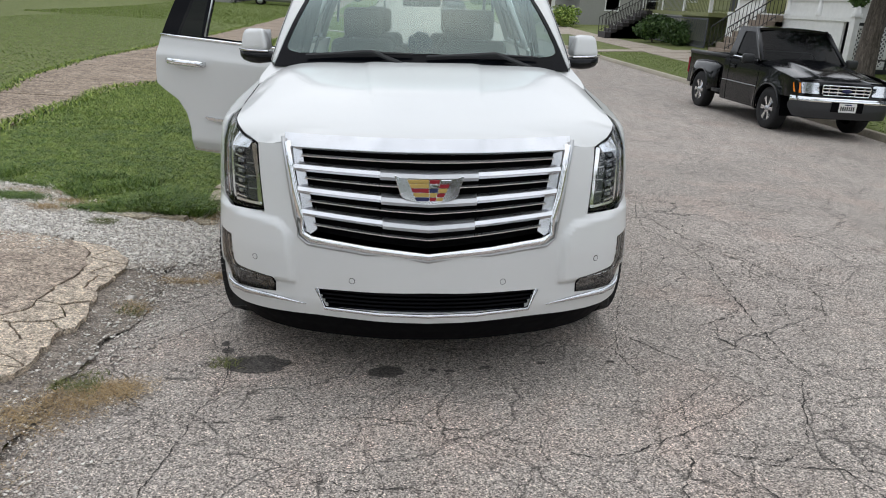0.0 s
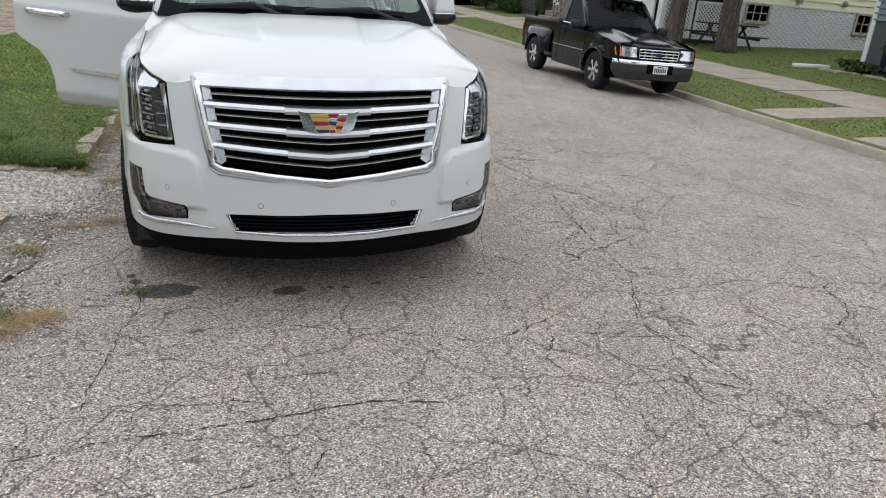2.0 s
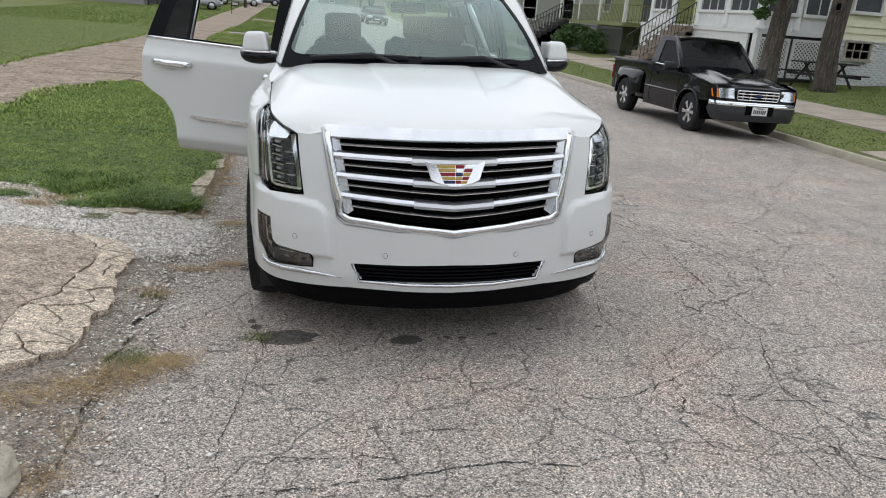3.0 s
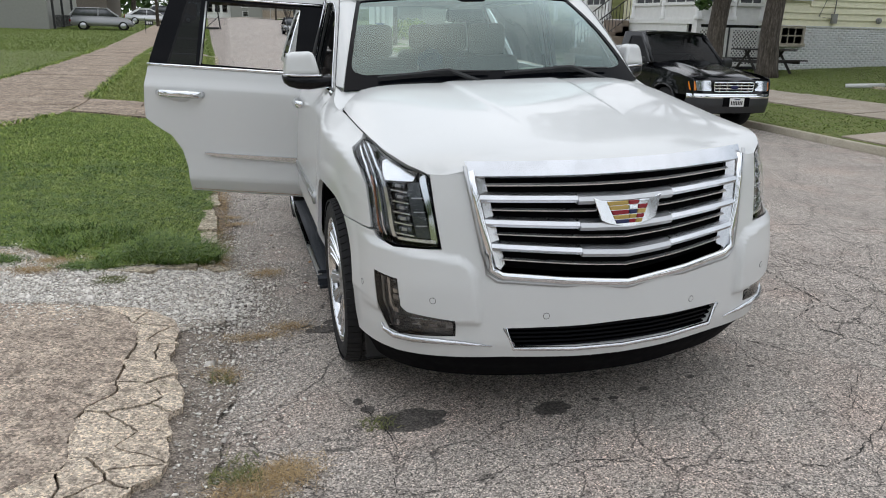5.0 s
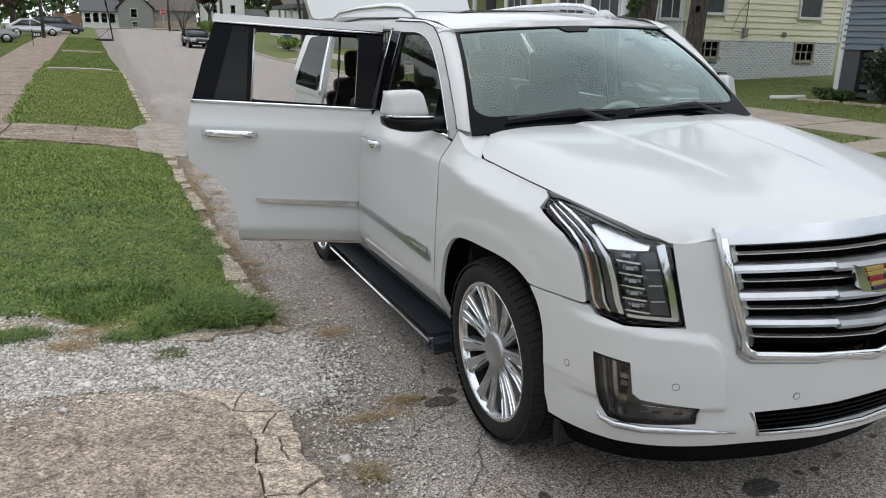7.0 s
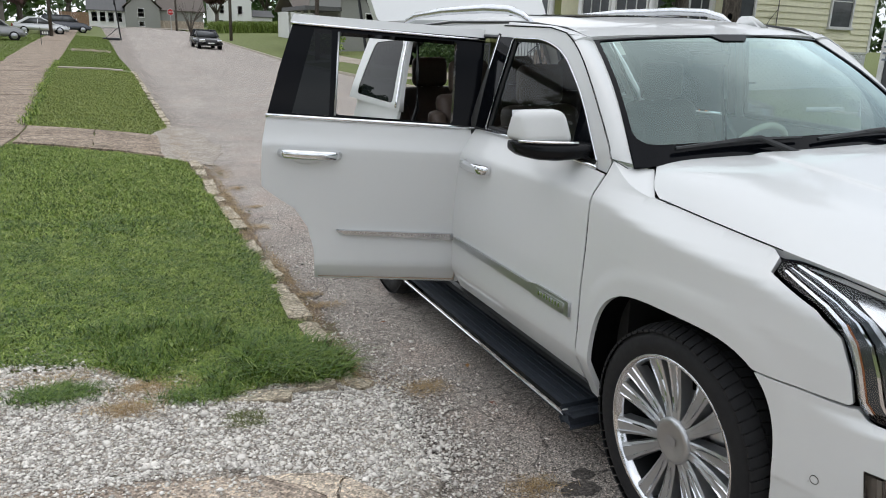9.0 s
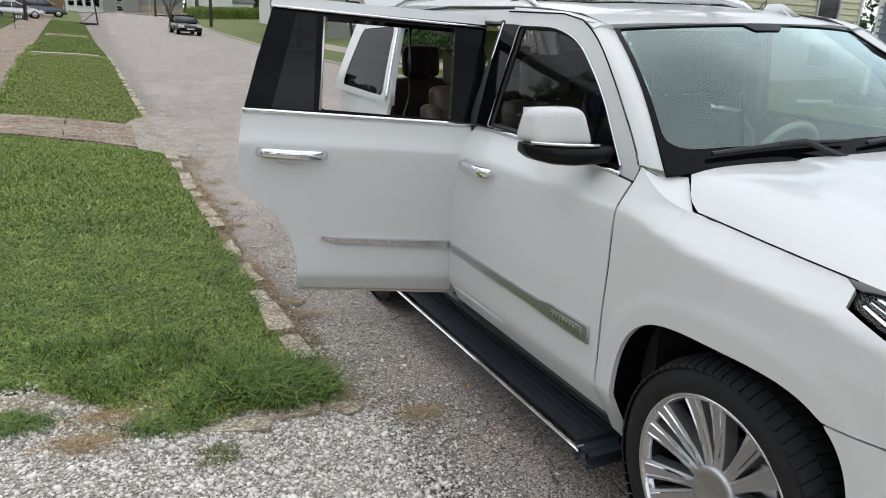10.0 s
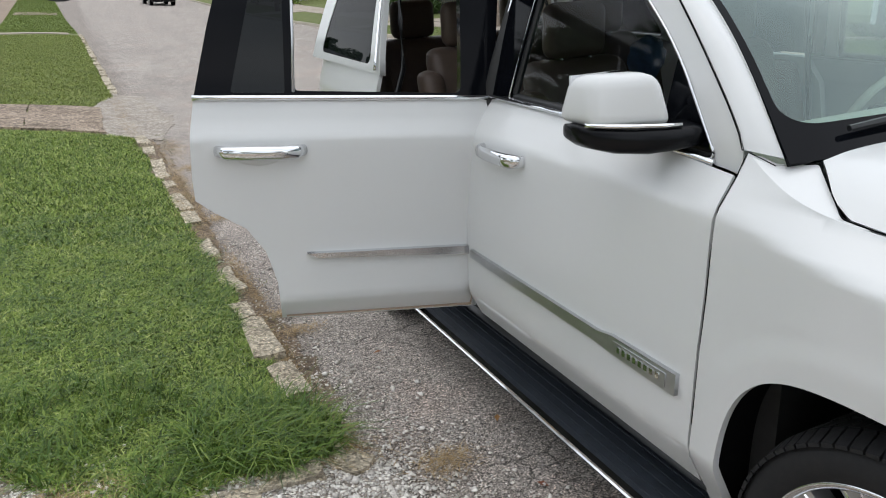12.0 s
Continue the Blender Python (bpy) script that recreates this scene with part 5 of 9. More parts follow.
# raised bars in place of the lettering on the plate
for k in range(8):
    y = 1.622 + 0.023 * k
    both("plate_bar", side_poly([(y, 0.692), (y + 0.013, 0.692), (y + 0.013, 0.674), (y, 0.674)]), M["chrome"], sides=(-1,), step=0.05, thick=0.002, lift=0.0195)
for s in (1, -1):
    stepb = new("side_step")
    stepb.parent = suv
    tagged(stepb, "grey running board with bright edge")
    box("tread", s * 0.80, 1.53, 0.205, s * 1.010, 3.50, 0.238, M["board"], stepb, "", 0.008)
    for k in range(5):
        x = 0.835 + 0.035 * k
        box("tread_rib", s * x - 0.006, 1.56, 0.236, s * x + 0.006, 3.44, 0.242, M["board"], stepb)
    box("step_edge", s * 1.007, 1.565, 0.220, s * 1.022, 3.49, 0.240, M["chrome"], stepb, "bright metal edge", 0.005)
    box("step_end", s * 0.82, 1.505, 0.196, s * 1.004, 1.575, 0.240, M["board"], stepb, "", 0.021, 3)
    for y in (1.9, 2.9):
        box("step_bracket", s * 0.62, y, 0.20, s * 0.90, y + 0.06, 0.235, M["trim_black"], stepb)

# open rear door, hinged at its front edge
door = new("rear_door")
door.parent = suv
tagged(door, "open rear door with dark frame and chrome handle")
SWING = 80
door.matrix_basis = Matrix.Translation((-1.000, 2.77, 0.0)) @ Matrix.Rotation(radians(SWING), 4, "Z") @ Matrix.Rotation(radians(5.0), 4, "X") @ Matrix.Diagonal((1, 1.075, 1, 1))


def door_skin(y, z):
    """The door's outer skin while shut, from its hinge: y back, x out to the left."""
    if z <= BELT:
        x = -(1.022 - float(np.interp(z, (0.36, 0.508, 0.524, 0.70, 0.95, 1.13, 1.148, 1.162, 1.20, 1.28), (0.095, 0.014, 0.007, 0.014, 0.006, 0.0, 0.003, 0.011, 0.028, 0.049)))) + 1.0
    else:
        x = -lerp(0.974, 0.775, ((z - BELT) / 0.508) ** 1.15) + 1.0
    return (x, y, z)


low_d = [(0.0, 0.42), (0.735, 0.435), (0.748, 0.60), (0.782, 0.72), (0.845, 0.815), (0.945, 0.880), (1.0, 0.925), (1.005, 1.0), (1.003, 1.15), (0.985, 1.278), (-0.012, 1.272), (-0.004, 1.0)]
top_d = [(-0.014, 1.272), (0.985, 1.278), (0.935, 1.50), (0.868, 1.755), (-0.075, 1.765), (-0.045, 1.50)]
patch("door_panel", low_d, door_skin, M["pearl"], door, step=0.03, thick=0.03, flip=True, creases=[[(0.02, z), (0.72 if z < 0.6 else 0.96, z)] for z in CREASE_Z])
win_d = rounded([(0.100, 1.292), (0.670, 1.300), (0.655, 1.705), (0.075, 1.712)], 0.02)
fix_d = rounded([(0.700, 1.292), (0.872, 1.294), (0.775, 1.712), (0.690, 1.712)], 0.01)
patch("door_frame", top_d, door_skin, M["gloss_black"], door, step=0.05, thick=0.045, flip=True, holes=[win_d, fix_d], label="gloss black window frame")
patch("fixed_glass", fix_d, door_skin, M["side_glass"], door, step=0.08, thick=0, flip=True, lift=0.0005)
part("divider_trim", tube_bm([(lambda p: (p[0] - 0.002, p[1], p[2]))(door_skin(y, z)) for y, z in ((0.673, 1.296), (0.658, 1.705))], 0.006, 6), M["satin"], door, "", True)
patch("frame_top", [(-0.078, 1.742), (0.885, 1.732), (0.872, 1.775), (-0.085, 1.785)], door_skin, M["pearl"], door, step=0.06, thick=0.03, flip=True, lift=0.004)
part("belt_trim", tube_bm([(lambda p: (p[0] - 0.006, p[1], p[2]))(door_skin(y, 1.277)) for y in np.linspace(-0.01, 0.99, 8)], 0.010, 6), M["chrome"], door, "chrome belt trim", True)
part("top_trim", tube_bm([(lambda p: (p[0] - 0.008, p[1], p[2]))(door_skin(y, 1.730)) for y in np.linspace(-0.07, 0.88, 6)], 0.007, 6), M["chrome"], door, "", True)
patch("inner_panel", [(0.03, 0.44), (0.72, 0.45), (0.74, 0.62), (0.78, 0.74), (0.94, 0.90), (0.98, 1.0), (0.96, 1.265), (0.02, 1.265)], lambda y, z: (0.085 - 0.02 * math.sin(3 * z), y, z), M["tan"], door, step=0.1, thick=0.06)
handle(door, pose(*(lambda p: (p[0] - 0.002, p[1] - 0.14, p[2]))(door_skin(0.785, 1.10))))
patch("side_moulding", [(0.0, 0.672), (0.605, 0.690), (0.645, 0.712), (0.0, 0.708)], door_skin, M["strip_metal"], door, step=0.05, thick=0.022, flip=True, lift=0.022)
part("door_check", tube_bm([(0.06, 0.0, 0.7), (0.10, -0.05, 0.7)], 0.03, 6), M["trim_black"], door)

# tailgate raised over the roof
gate = new("tailgate")
gate.parent = suv
tagged(gate, "raised white tailgate")
patch("gate_panel", rounded([(-0.74, 0.0), (0.74, 0.0), (0.80, 1.15), (-0.80, 1.15)], [0.06, 0.06, 0.2, 0.2]), lambda x, v: (x, 4.77 + v * 0.72 - 0.05 * math.sin(math.pi * v), 1.865 + 0.62 * v + 0.05 * math.sin(math.pi * v) - 0.03 * (x / 0.8) ** 4), M["pearl"], gate, step=0.08, thick=0.09)
patch("gate_lining", rounded([(-0.72, 0.04), (0.72, 0.04), (0.76, 1.1), (-0.76, 1.1)], 0.10), lambda x, v: (x, 4.86 + v * 0.72, 1.81 + 0.62 * v), M["cabin"], gate, step=0.2, thick=0.03, flip=True)
for s_ in (1, -1):
    part("gas_strut", tube_bm([(s_ * 0.78, 4.9, 1.45), (s_ * 0.76, 5.25, 2.2)], 0.012, 6), M["trim_black"], gate)


# wheels
def wheel(s, yc, turn=0.0):
    w = new("wheel")
    w.parent = suv
    w.matrix_basis = pose(s * 0.858, yc, 0.402, 0, 0, turn if s > 0 else 180 + turn)
    tagged(w, "polished multi-spoke alloy wheel with low-profile tyre")
    prof = [(-0.135, 0.300), (-0.140, 0.31), (-0.142, 0.350), (-0.132, 0.385), (-0.115, 0.396), (0.100, 0.396), (0.122, 0.388), (0.137, 0.365), (0.142, 0.340), (0.140, 0.318), (0.133, 0.303)]
    part("tyre", lathe_bm(prof, 72), M["rubber"], w, "black road tyre", True)
    bm = bmesh.new()
    for k in range(70):
        a = 2 * math.pi * k / 70
        for x0, x1, skew in ((-0.139, -0.078, 0.03), (-0.068, -0.012, -0.02), (0.012, 0.068, 0.02), (0.078, 0.139, -0.03)):
            ring4 = []
            for r in (0.380, 0.405):
                for x in (x0, x1):
                    for da in (-0.037, 0.037):
                        rr = r - (0.016 if abs(x) > 0.13 and r > 0.39 else 0)
                        an = a + da + (skew if x == x1 else 0.0)
                        ring4.append(bm.verts.new((x, rr * math.cos(an), rr * math.sin(an))))
            i = ring4
            for f in ((4, 5, 7, 6), (0, 4, 6, 2), (1, 3, 7, 5), (0, 1, 5, 4), (2, 6, 7, 3)):
                bm.faces.new([i[q] for q in f])
    bmesh.ops.recalc_face_normals(bm, faces=bm.faces)
    part("tread", bm, M["rubber"], w)
    rim = [(0.126, 0.306), (0.134, 0.303), (0.135, 0.298), (0.130, 0.289), (0.100, 0.280)]
    # barrel coloured black: the shade between the spokes is in its colour
    part("barrel", lathe_bm([(0.100, 0.280), (0.02, 0.272), (-0.10, 0.268), (-0.10, 0.0)], 48), M["trim_black"], w, "", True)
    part("rim", lathe_bm(rim, 72), M["alloy"], w, "", True)
    # added black disc, the painted shade seen through the spokes
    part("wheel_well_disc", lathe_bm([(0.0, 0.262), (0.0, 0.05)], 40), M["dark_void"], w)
    part("brake_disc", lathe_bm([(0.02, 0.17), (0.03, 0.165), (0.03, 0.06)], 32), M["alloy_dark"], w, "", True)
    # seven pairs of spokes: silver bars, each with a bright-edged groove down its face
    for k in range(14):
        a = 2 * math.pi * (k // 2) / 7 + (-0.205 if k % 2 == 0 else 0.205)
        lean = 0.10 if k % 2 == 0 else -0.10
        for name, material, rows_, cross in (
                ("spoke", M["wheel_silver"], ((0.070, 0.019, 0.100), (0.12, 0.021, 0.098), (0.19, 0.026, 0.104), (0.25, 0.032, 0.114), (0.292, 0.040, 0.124)), ((-1, -0.050), (-0.92, -0.004), (-0.62, 0.0), (0.62, 0.0), (0.92, -0.004), (1, -0.050))),
                ("spoke_inlay", M["chrome"], ((0.105, 0.006, 0.1015), (0.15, 0.013, 0.1045), (0.21, 0.017, 0.1105), (0.26, 0.021, 0.1195), (0.284, 0.023, 0.1245)), ((-1, -0.004), (-0.85, 0.002), (-0.62, -0.007), (0.62, -0.007), (0.85, 0.002), (1, -0.004)))):
            bm = bmesh.new()
            rows = []
            for r, wd, x in rows_:
                row = []
                for q, dx in cross:
                    y, z = r, q * wd + lean * (r - 0.07) * 0.35
                    row.append(bm.verts.new((x + dx, y * math.cos(a) - z * math.sin(a), y * math.sin(a) + z * math.cos(a))))
                rows.append(row)
            for p, q in zip(rows, rows[1:]):
                for i in range(5):
                    bm.faces.new((p[i], p[i + 1], q[i + 1], q[i]))
            bmesh.ops.recalc_face_normals(bm, faces=bm.faces)
            part(name, bm, material, w)
    part("hub_cap", lathe_bm([(0.07, 0.084), (0.104, 0.082), (0.111, 0.076), (0.113, 0.066), (0.110, 0.058), (0.111, 0.0)], 40), M["satin"], w, "satin hub cap", True)
    bm = bmesh.new()
    bm.faces.new([bm.verts.new((0.1125, y, z)) for y, z in ((-0.026, 0.016), (0.026, 0.016), (0.021, -0.012), (0.0, -0.020), (-0.021, -0.012))])
    part("hub_crest", bm, M["alloy_dark"], w)
    return w


for s in (1, -1):
    wheel(s, 0.972, 0)
    wheel(s, 3.93, 0)
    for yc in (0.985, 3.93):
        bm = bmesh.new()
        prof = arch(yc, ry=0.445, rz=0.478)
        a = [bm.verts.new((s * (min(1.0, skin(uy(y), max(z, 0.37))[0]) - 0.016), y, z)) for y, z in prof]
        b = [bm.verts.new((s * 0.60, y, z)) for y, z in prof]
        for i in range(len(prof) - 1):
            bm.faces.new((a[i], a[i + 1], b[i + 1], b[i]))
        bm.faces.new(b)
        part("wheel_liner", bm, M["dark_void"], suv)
    box("mud_flap", s * 0.74, 0.50, 0.19, s * 0.925, 0.53, 0.36, M["trim_black"], suv, "", 0.006)

# cabin
box("cabin_floor", -0.90, 1.45, 0.33, 0.90, 5.0, 0.42, M["cabin"], suv)
box("firewall", -0.88, 1.36, 0.33, 0.88, 1.46, 1.20, M["cabin"], suv)
patch("dashboard", [(-0.86, 0), (0.86, 0), (0.86, 1), (-0.86, 1)], lambda x, v: (x, lerp(1.46, 1.98, v), 1.215 + 0.05 * math.sin(math.pi * min(1, v * 1.1)) - (0.30 * max(0, v - 0.85) * 3)), M["dash"], suv, step=0.1, thick=0.03, label="beige dashboard top")
box("dash_face", -0.86, 1.90, 0.75, 0.86, 1.99, 1.19, M["brown"], suv, "", 0.03, 2)
box("console", -0.16, 1.95, 0.42, 0.16, 3.0, 0.78, M["brown"], suv, "", 0.03, 2)
wheel_rim = [(0.42 + 0.19 * math.cos(a), 2.10 + 0.075 * math.sin(a) * -1, 1.13 + 0.175 * math.sin(a)) for a in np.linspace(0, 2 * math.pi, 24, endpoint=False)]
steer = new("steering_wheel")
steer.parent = suv
part("rim_ring", tube_bm(wheel_rim, 0.017, 8, closed=True), M["dash"], steer, "", True)
box("hub", 0.35, 2.06, 1.06, 0.49, 2.12, 1.18, M["cabin"], steer, "", 0.02, 2)
for a in (0.1, math.pi - 0.1, -math.pi / 2):
    part("spoke", tube_bm([(0.42, 2.10, 1.12), (0.42 + 0.18 * math.cos(a), 2.10, 1.13 + 0.16 * math.sin(a))], 0.014, 6), M["cabin"], steer)


def seat(x, y, mat, w=0.52):
    st = new("seat")
    st.parent = suv
    st.matrix_basis = pose(x, y, 0.42)
    tagged(st, "leather car seat with headrest")
    part("cushion", box_bm(-w / 2, -0.45, 0.18, w / 2, 0.10, 0.38, 0.06, 3), mat, st, "", True)
    back = box_bm(-w / 2, 0.02, 0.30, w / 2, 0.17, 0.95, 0.06, 3)
    for v in back.verts:
        v.co.y += (v.co.z - 0.3) * 0.30
        if v.co.z > 0.7:
            v.co.x *= 0.9
    part("backrest", back, mat, st, "", True)
    for q in (-1, 1):
        bol = box_bm(q * w / 2 - 0.06, -0.03, 0.32, q * w / 2 + 0.06, 0.12, 0.85, 0.05, 3)
        for v in bol.verts:
            v.co.y += (v.co.z - 0.3) * 0.30
        part("bolster", bol, mat, st, "", True)
    part("headrest", box_bm(-0.14, 0.235, 0.95, 0.14, 0.335, 1.17, 0.045, 3), mat, st, "", True)
    part("post", tube_bm([(-0.07, 0.25, 0.85), (-0.07, 0.28, 1.0)], 0.008, 6), M["satin"], st)
    part("post", tube_bm([(0.07, 0.25, 0.85), (0.07, 0.28, 1.0)], 0.008, 6), M["satin"], st)


for x in (-0.42, 0.42):
    seat(x, 2.60, M["brown"])
    seat(x, 3.55, M["brown"])
seat(-0.38, 4.35, M["brown"], 0.55)
seat(0.38, 4.35, M["brown"], 0.55)
box("rear_mirror", -0.12, 2.02, 1.60, 0.12, 2.05, 1.67, M["gloss_black"], suv, "", 0.015, 2)
box("headliner", -0.64, 2.35, 1.765, 0.64, 4.9, 1.785, M["tan"], suv)


# a blue cloth bag hung between the front seats
bag = bmesh.new()
bmesh.ops.create_uvsphere(bag, u_segments=20, v_segments=14, radius=1)
for v in bag.verts:
    f = 1 + 0.25 * noise.noise(v.co * 2.1) + 0.12 * noise.noise(v.co * 5.0)
    v.co = Vector((v.co.x * 0.09 * f, v.co.y * 0.06 * f, v.co.z * 0.10 * f * (0.8 if v.co.z > 0 else 1.1)))
bag = part("cloth_bag", bag, M["cloth_blue"], suv, "crumpled blue cloth bag", True)
bag.matrix_basis = Matrix.Translation((0.01, 2.94, 1.34))

# ---- the verge beside the white car ----
rng = np.random.default_rng(7)


def on_ground(lift=0.0, height=None):
    h = height or ground_z
    return lambda x, y: (x, y, h(x, y) + lift)


def wobble(poly, amount, step, seed=0):
    """An outline with an irregular edge."""
    out = []
    for x, y in densify(poly, step):
        v = Vector((x * 3.1 + seed, y * 3.1, seed * 1.7))
        out.append((x + amount * (noise.noise(v) + 0.5 * noise.noise(v * 3.3)), y + amount * (noise.noise(v + Vector((9, 4, 2))) + 0.5 * noise.noise(v * 3.1 + Vector((3, 1, 7))))))
    return out


def edge_z(x, y):
    """Ground beside the kerb line, smooth across it."""
    l = KERB_L(y)
    if x < l - 0.25:
        return lawn_z(x, y)
    if x > l + 0.15:
        return road_z(x, y)
    t = (x - (l - 0.25)) / 0.40
    return lerp(lawn_z(l - 0.25, y), road_z(l + 0.15, y), t)


# dirt bed under the gravel, reaching out on the road
bed = patch("gravel_bed", wobble([(-6.5, 1.3), (-1.9, 1.2), (-1.62, 1.5), (-1.50, 2.0), (-1.60, 2.75), (-2.35, 2.52), (-2.85, 2.95), (-6.5, 3.3)], 0.14, 0.10, 3), on_ground(0.012, edge_z), M["dirt"], step=0.15, thick=0.02)
tagged(bed, "bed of pale gravel and dirt at the driveway mouth", "gravel bed", kind="structure")

shoulder_r = patch("road_shoulder", wobble([(-6.5, -7), (-1.52, -7), (-1.56, 2.0), (-1.58, 2.95), (-2.4, 2.4), (-6.5, 1.5)], 0.10, 0.10, 2), on_ground(0.004, edge_z), M["shoulder"], step=0.2, thick=0.0)
tagged(shoulder_r, "gritty dark dirt shoulder along the street", "road edge", kind="structure")


ys_ = np.linspace(3.0, 10.4, 22)
strip_r = patch("dirt_strip", wobble([(KERB_L(y) - 0.06, y) for y in ys_] + [(KERB_L(y) + 0.11 + 0.05 * math.sin(2.1 * y), y) for y in ys_[::-1]], 0.09, 0.07, 6), on_ground(0.006, edge_z), M["dirt_brown"], step=0.15, thick=0.0)
tagged(strip_r, "strip of brown dirt beside the kerb stones", "road edge", kind="structure")


def jag(p):
    """Broken-edge displacement, one field for all pieces, so that their edges fit."""
    v = Vector((p[0], p[1], 0.7))
    dx = dy = 0.0
    for f, amp in ((7.0, 0.022), (19.0, 0.012), (48.0, 0.006)):
        dx += amp * noise.noise(v * f)
        dy += amp * noise.noise(v * f + Vector((5.3, 8.1, 2.7)))
    return (p[0] + dx, p[1] + dy)


def inset(poly, gap):
    """The polygon drawn in by a gap along its edges."""
    n = len(poly)
    area = sum(poly[i - 1][0] * poly[i][1] - poly[i][0] * poly[i - 1][1] for i in range(n))
    s = 1 if area > 0 else -1
    out = []
    for i in range(n):
        a, b = poly[i - 1], poly[(i + 1) % n]
        d = Vector((b[0] - a[0], b[1] - a[1]))
        d = d.normalized() if d.length > 1e-9 else Vector((0, 0))
        out.append((poly[i][0] - s * d.y * gap, poly[i][1] + s * d.x * gap))
    return out


INNER = curve1([(-0.36, -2.42), (0.02, -2.17), (0.09, -2.08), (0.39, -2.10), (0.55, -2.07), (0.66, -1.99), (0.95, -2.0), (1.2, -1.96), (1.47, -2.02), (1.65, -2.12), (1.76, -2.26)])
OUTER = curve1([(-0.36, -2.12), (-0.08, -1.85), (0.03, -1.77), (0.19, -1.74), (0.45, -1.77), (0.56, -1.71), (0.72, -1.72), (0.87, -1.76), (1.06, -1.79), (1.34, -1.77), (1.59, -1.85), (1.70, -1.98), (1.76, -2.20)])

# old concrete slab of the driveway mouth
rim = [(INNER(y), y) for y in np.linspace(-0.36, 1.76, 60)]
slab = patch("driveway_slab", inset([jag(p) for p in densify([(-6.5, -4.5), (-3.2, -4.5), (-2.7, -1.2), (-2.5, -0.6)] + rim + [(-3.1, 1.86), (-4.2, 1.92), (-6.5, 2.1)], 0.02)], 0.006), on_ground(0.036, edge_z), M["slab_old"], step=0.2, thick=0.06)
tagged(slab, "old brown mottled concrete driveway slab with a broken edge", "driveway", kind="structure")


def cells(points):
    """Voronoi cells of the points."""
    out = []
    for i, p in enumerate(points):
        poly = [(p[0] - 0.5, p[1] - 0.5), (p[0] + 0.5, p[1] - 0.5), (p[0] + 0.5, p[1] + 0.5), (p[0] - 0.5, p[1] + 0.5)]
        for j, q in enumerate(points):
            if i == j or (p[0] - q[0]) ** 2 + (p[1] - q[1]) ** 2 > 1.2:
                continue
            m = ((p[0] + q[0]) / 2, (p[1] + q[1]) / 2)
            n = (q[0] - p[0], q[1] - p[1])
            new_poly = []
            for a, b in zip(poly, poly[1:] + poly[:1]):
                da = (a[0] - m[0]) * n[0] + (a[1] - m[1]) * n[1]
                db = (b[0] - m[0]) * n[0] + (b[1] - m[1]) * n[1]
                if da <= 0:
                    new_poly.append(a)
                if (da < 0) != (db < 0) and da != db:
                    t = da / (da - db)
                    new_poly.append((lerp(a[0], b[0], t), lerp(a[1], b[1], t)))
            poly = new_poly
            if len(poly) < 3:
                break
        out.append(poly)
    return out


# the slab's cracked rim, piece by piece
seeds = [(-2.02, 0.00), (-1.86, 0.02), (-1.81, 0.21), (-1.99, 0.30), (-1.83, 0.45), (-1.90, 0.62), (-1.75, 0.70), (-1.75, 0.56), (-1.89, 0.90), (-1.92, 1.13), (-1.81, 1.13),
         (-1.82, 1.31), (-1.94, 1.37), (-2.04, 1.62), (-1.90, 1.56), (-2.16, -0.02), (-2.06, -0.22), (-2.26, -0.22), (-1.94, -0.12), (-1.88, 0.10)]
for p in cells(seeds):
    if len(p) < 3:
        continue
    ring_ = []
    for x, y in densify(p, 0.016):
        y = min(max(y, -0.36), 1.76)
        q = (min(max(x, INNER(y)), OUTER(y)), y)
        if not ring_ or math.hypot(q[0] - ring_[-1][0], q[1] - ring_[-1][1]) > 0.006:
            ring_.append(q)
    if len(ring_) < 8:
        continue
    patch("concrete_chunk", inset([jag(q) for q in ring_], 0.0055), on_ground(0.028 + rng.uniform(0, 0.008), edge_z), M["slab_edge"], slab, step=0.14, thick=0.05)

# a worn lump of concrete left on the dirt
lump = bmesh.new()
bmesh.ops.create_icosphere(lump, subdivisions=4, radius=1)
for v in lump.verts:
    v.co = Vector((v.co.x * 0.19, v.co.y * 0.16, v.co.z * 0.075)) * (1 + 0.22 * noise.noise(v.co * 1.6) + 0.06 * noise.noise(v.co * 6))
lump = part("concrete_lump", lump, M["kerb_smooth"], smooth=True)
lump.matrix_basis = pose(-1.79, -0.97, edge_z(-1.79, -0.97) + 0.025, 4, 6, 20)
tagged(lump, "worn pale lump of broken concrete in the dirt", "concrete lump")

# broken kerb stones along the lawn
kerb = thing("kerb_left", "row of broken weathered kerb stones", "kerb", kind="structure")


def stone_mesh(name, l, w, h, seed):
    r_ = random.Random(seed)
    bm = box_bm(-w / 2, -l / 2, -h, w / 2, l / 2, 0)
    bmesh.ops.subdivide_edges(bm, edges=bm.edges[:], cuts=1, use_grid_fill=True)
    for v in bm.verts:
        v.co += Vector((r_.uniform(-1, 1) * 0.012, r_.uniform(-1, 1) * 0.03, r_.uniform(-1, 1) * 0.010))
    me = bpy.data.meshes.new(name)
    bm.to_mesh(me)
    bm.free()
    me.materials.append(M["kerb"])
    return me


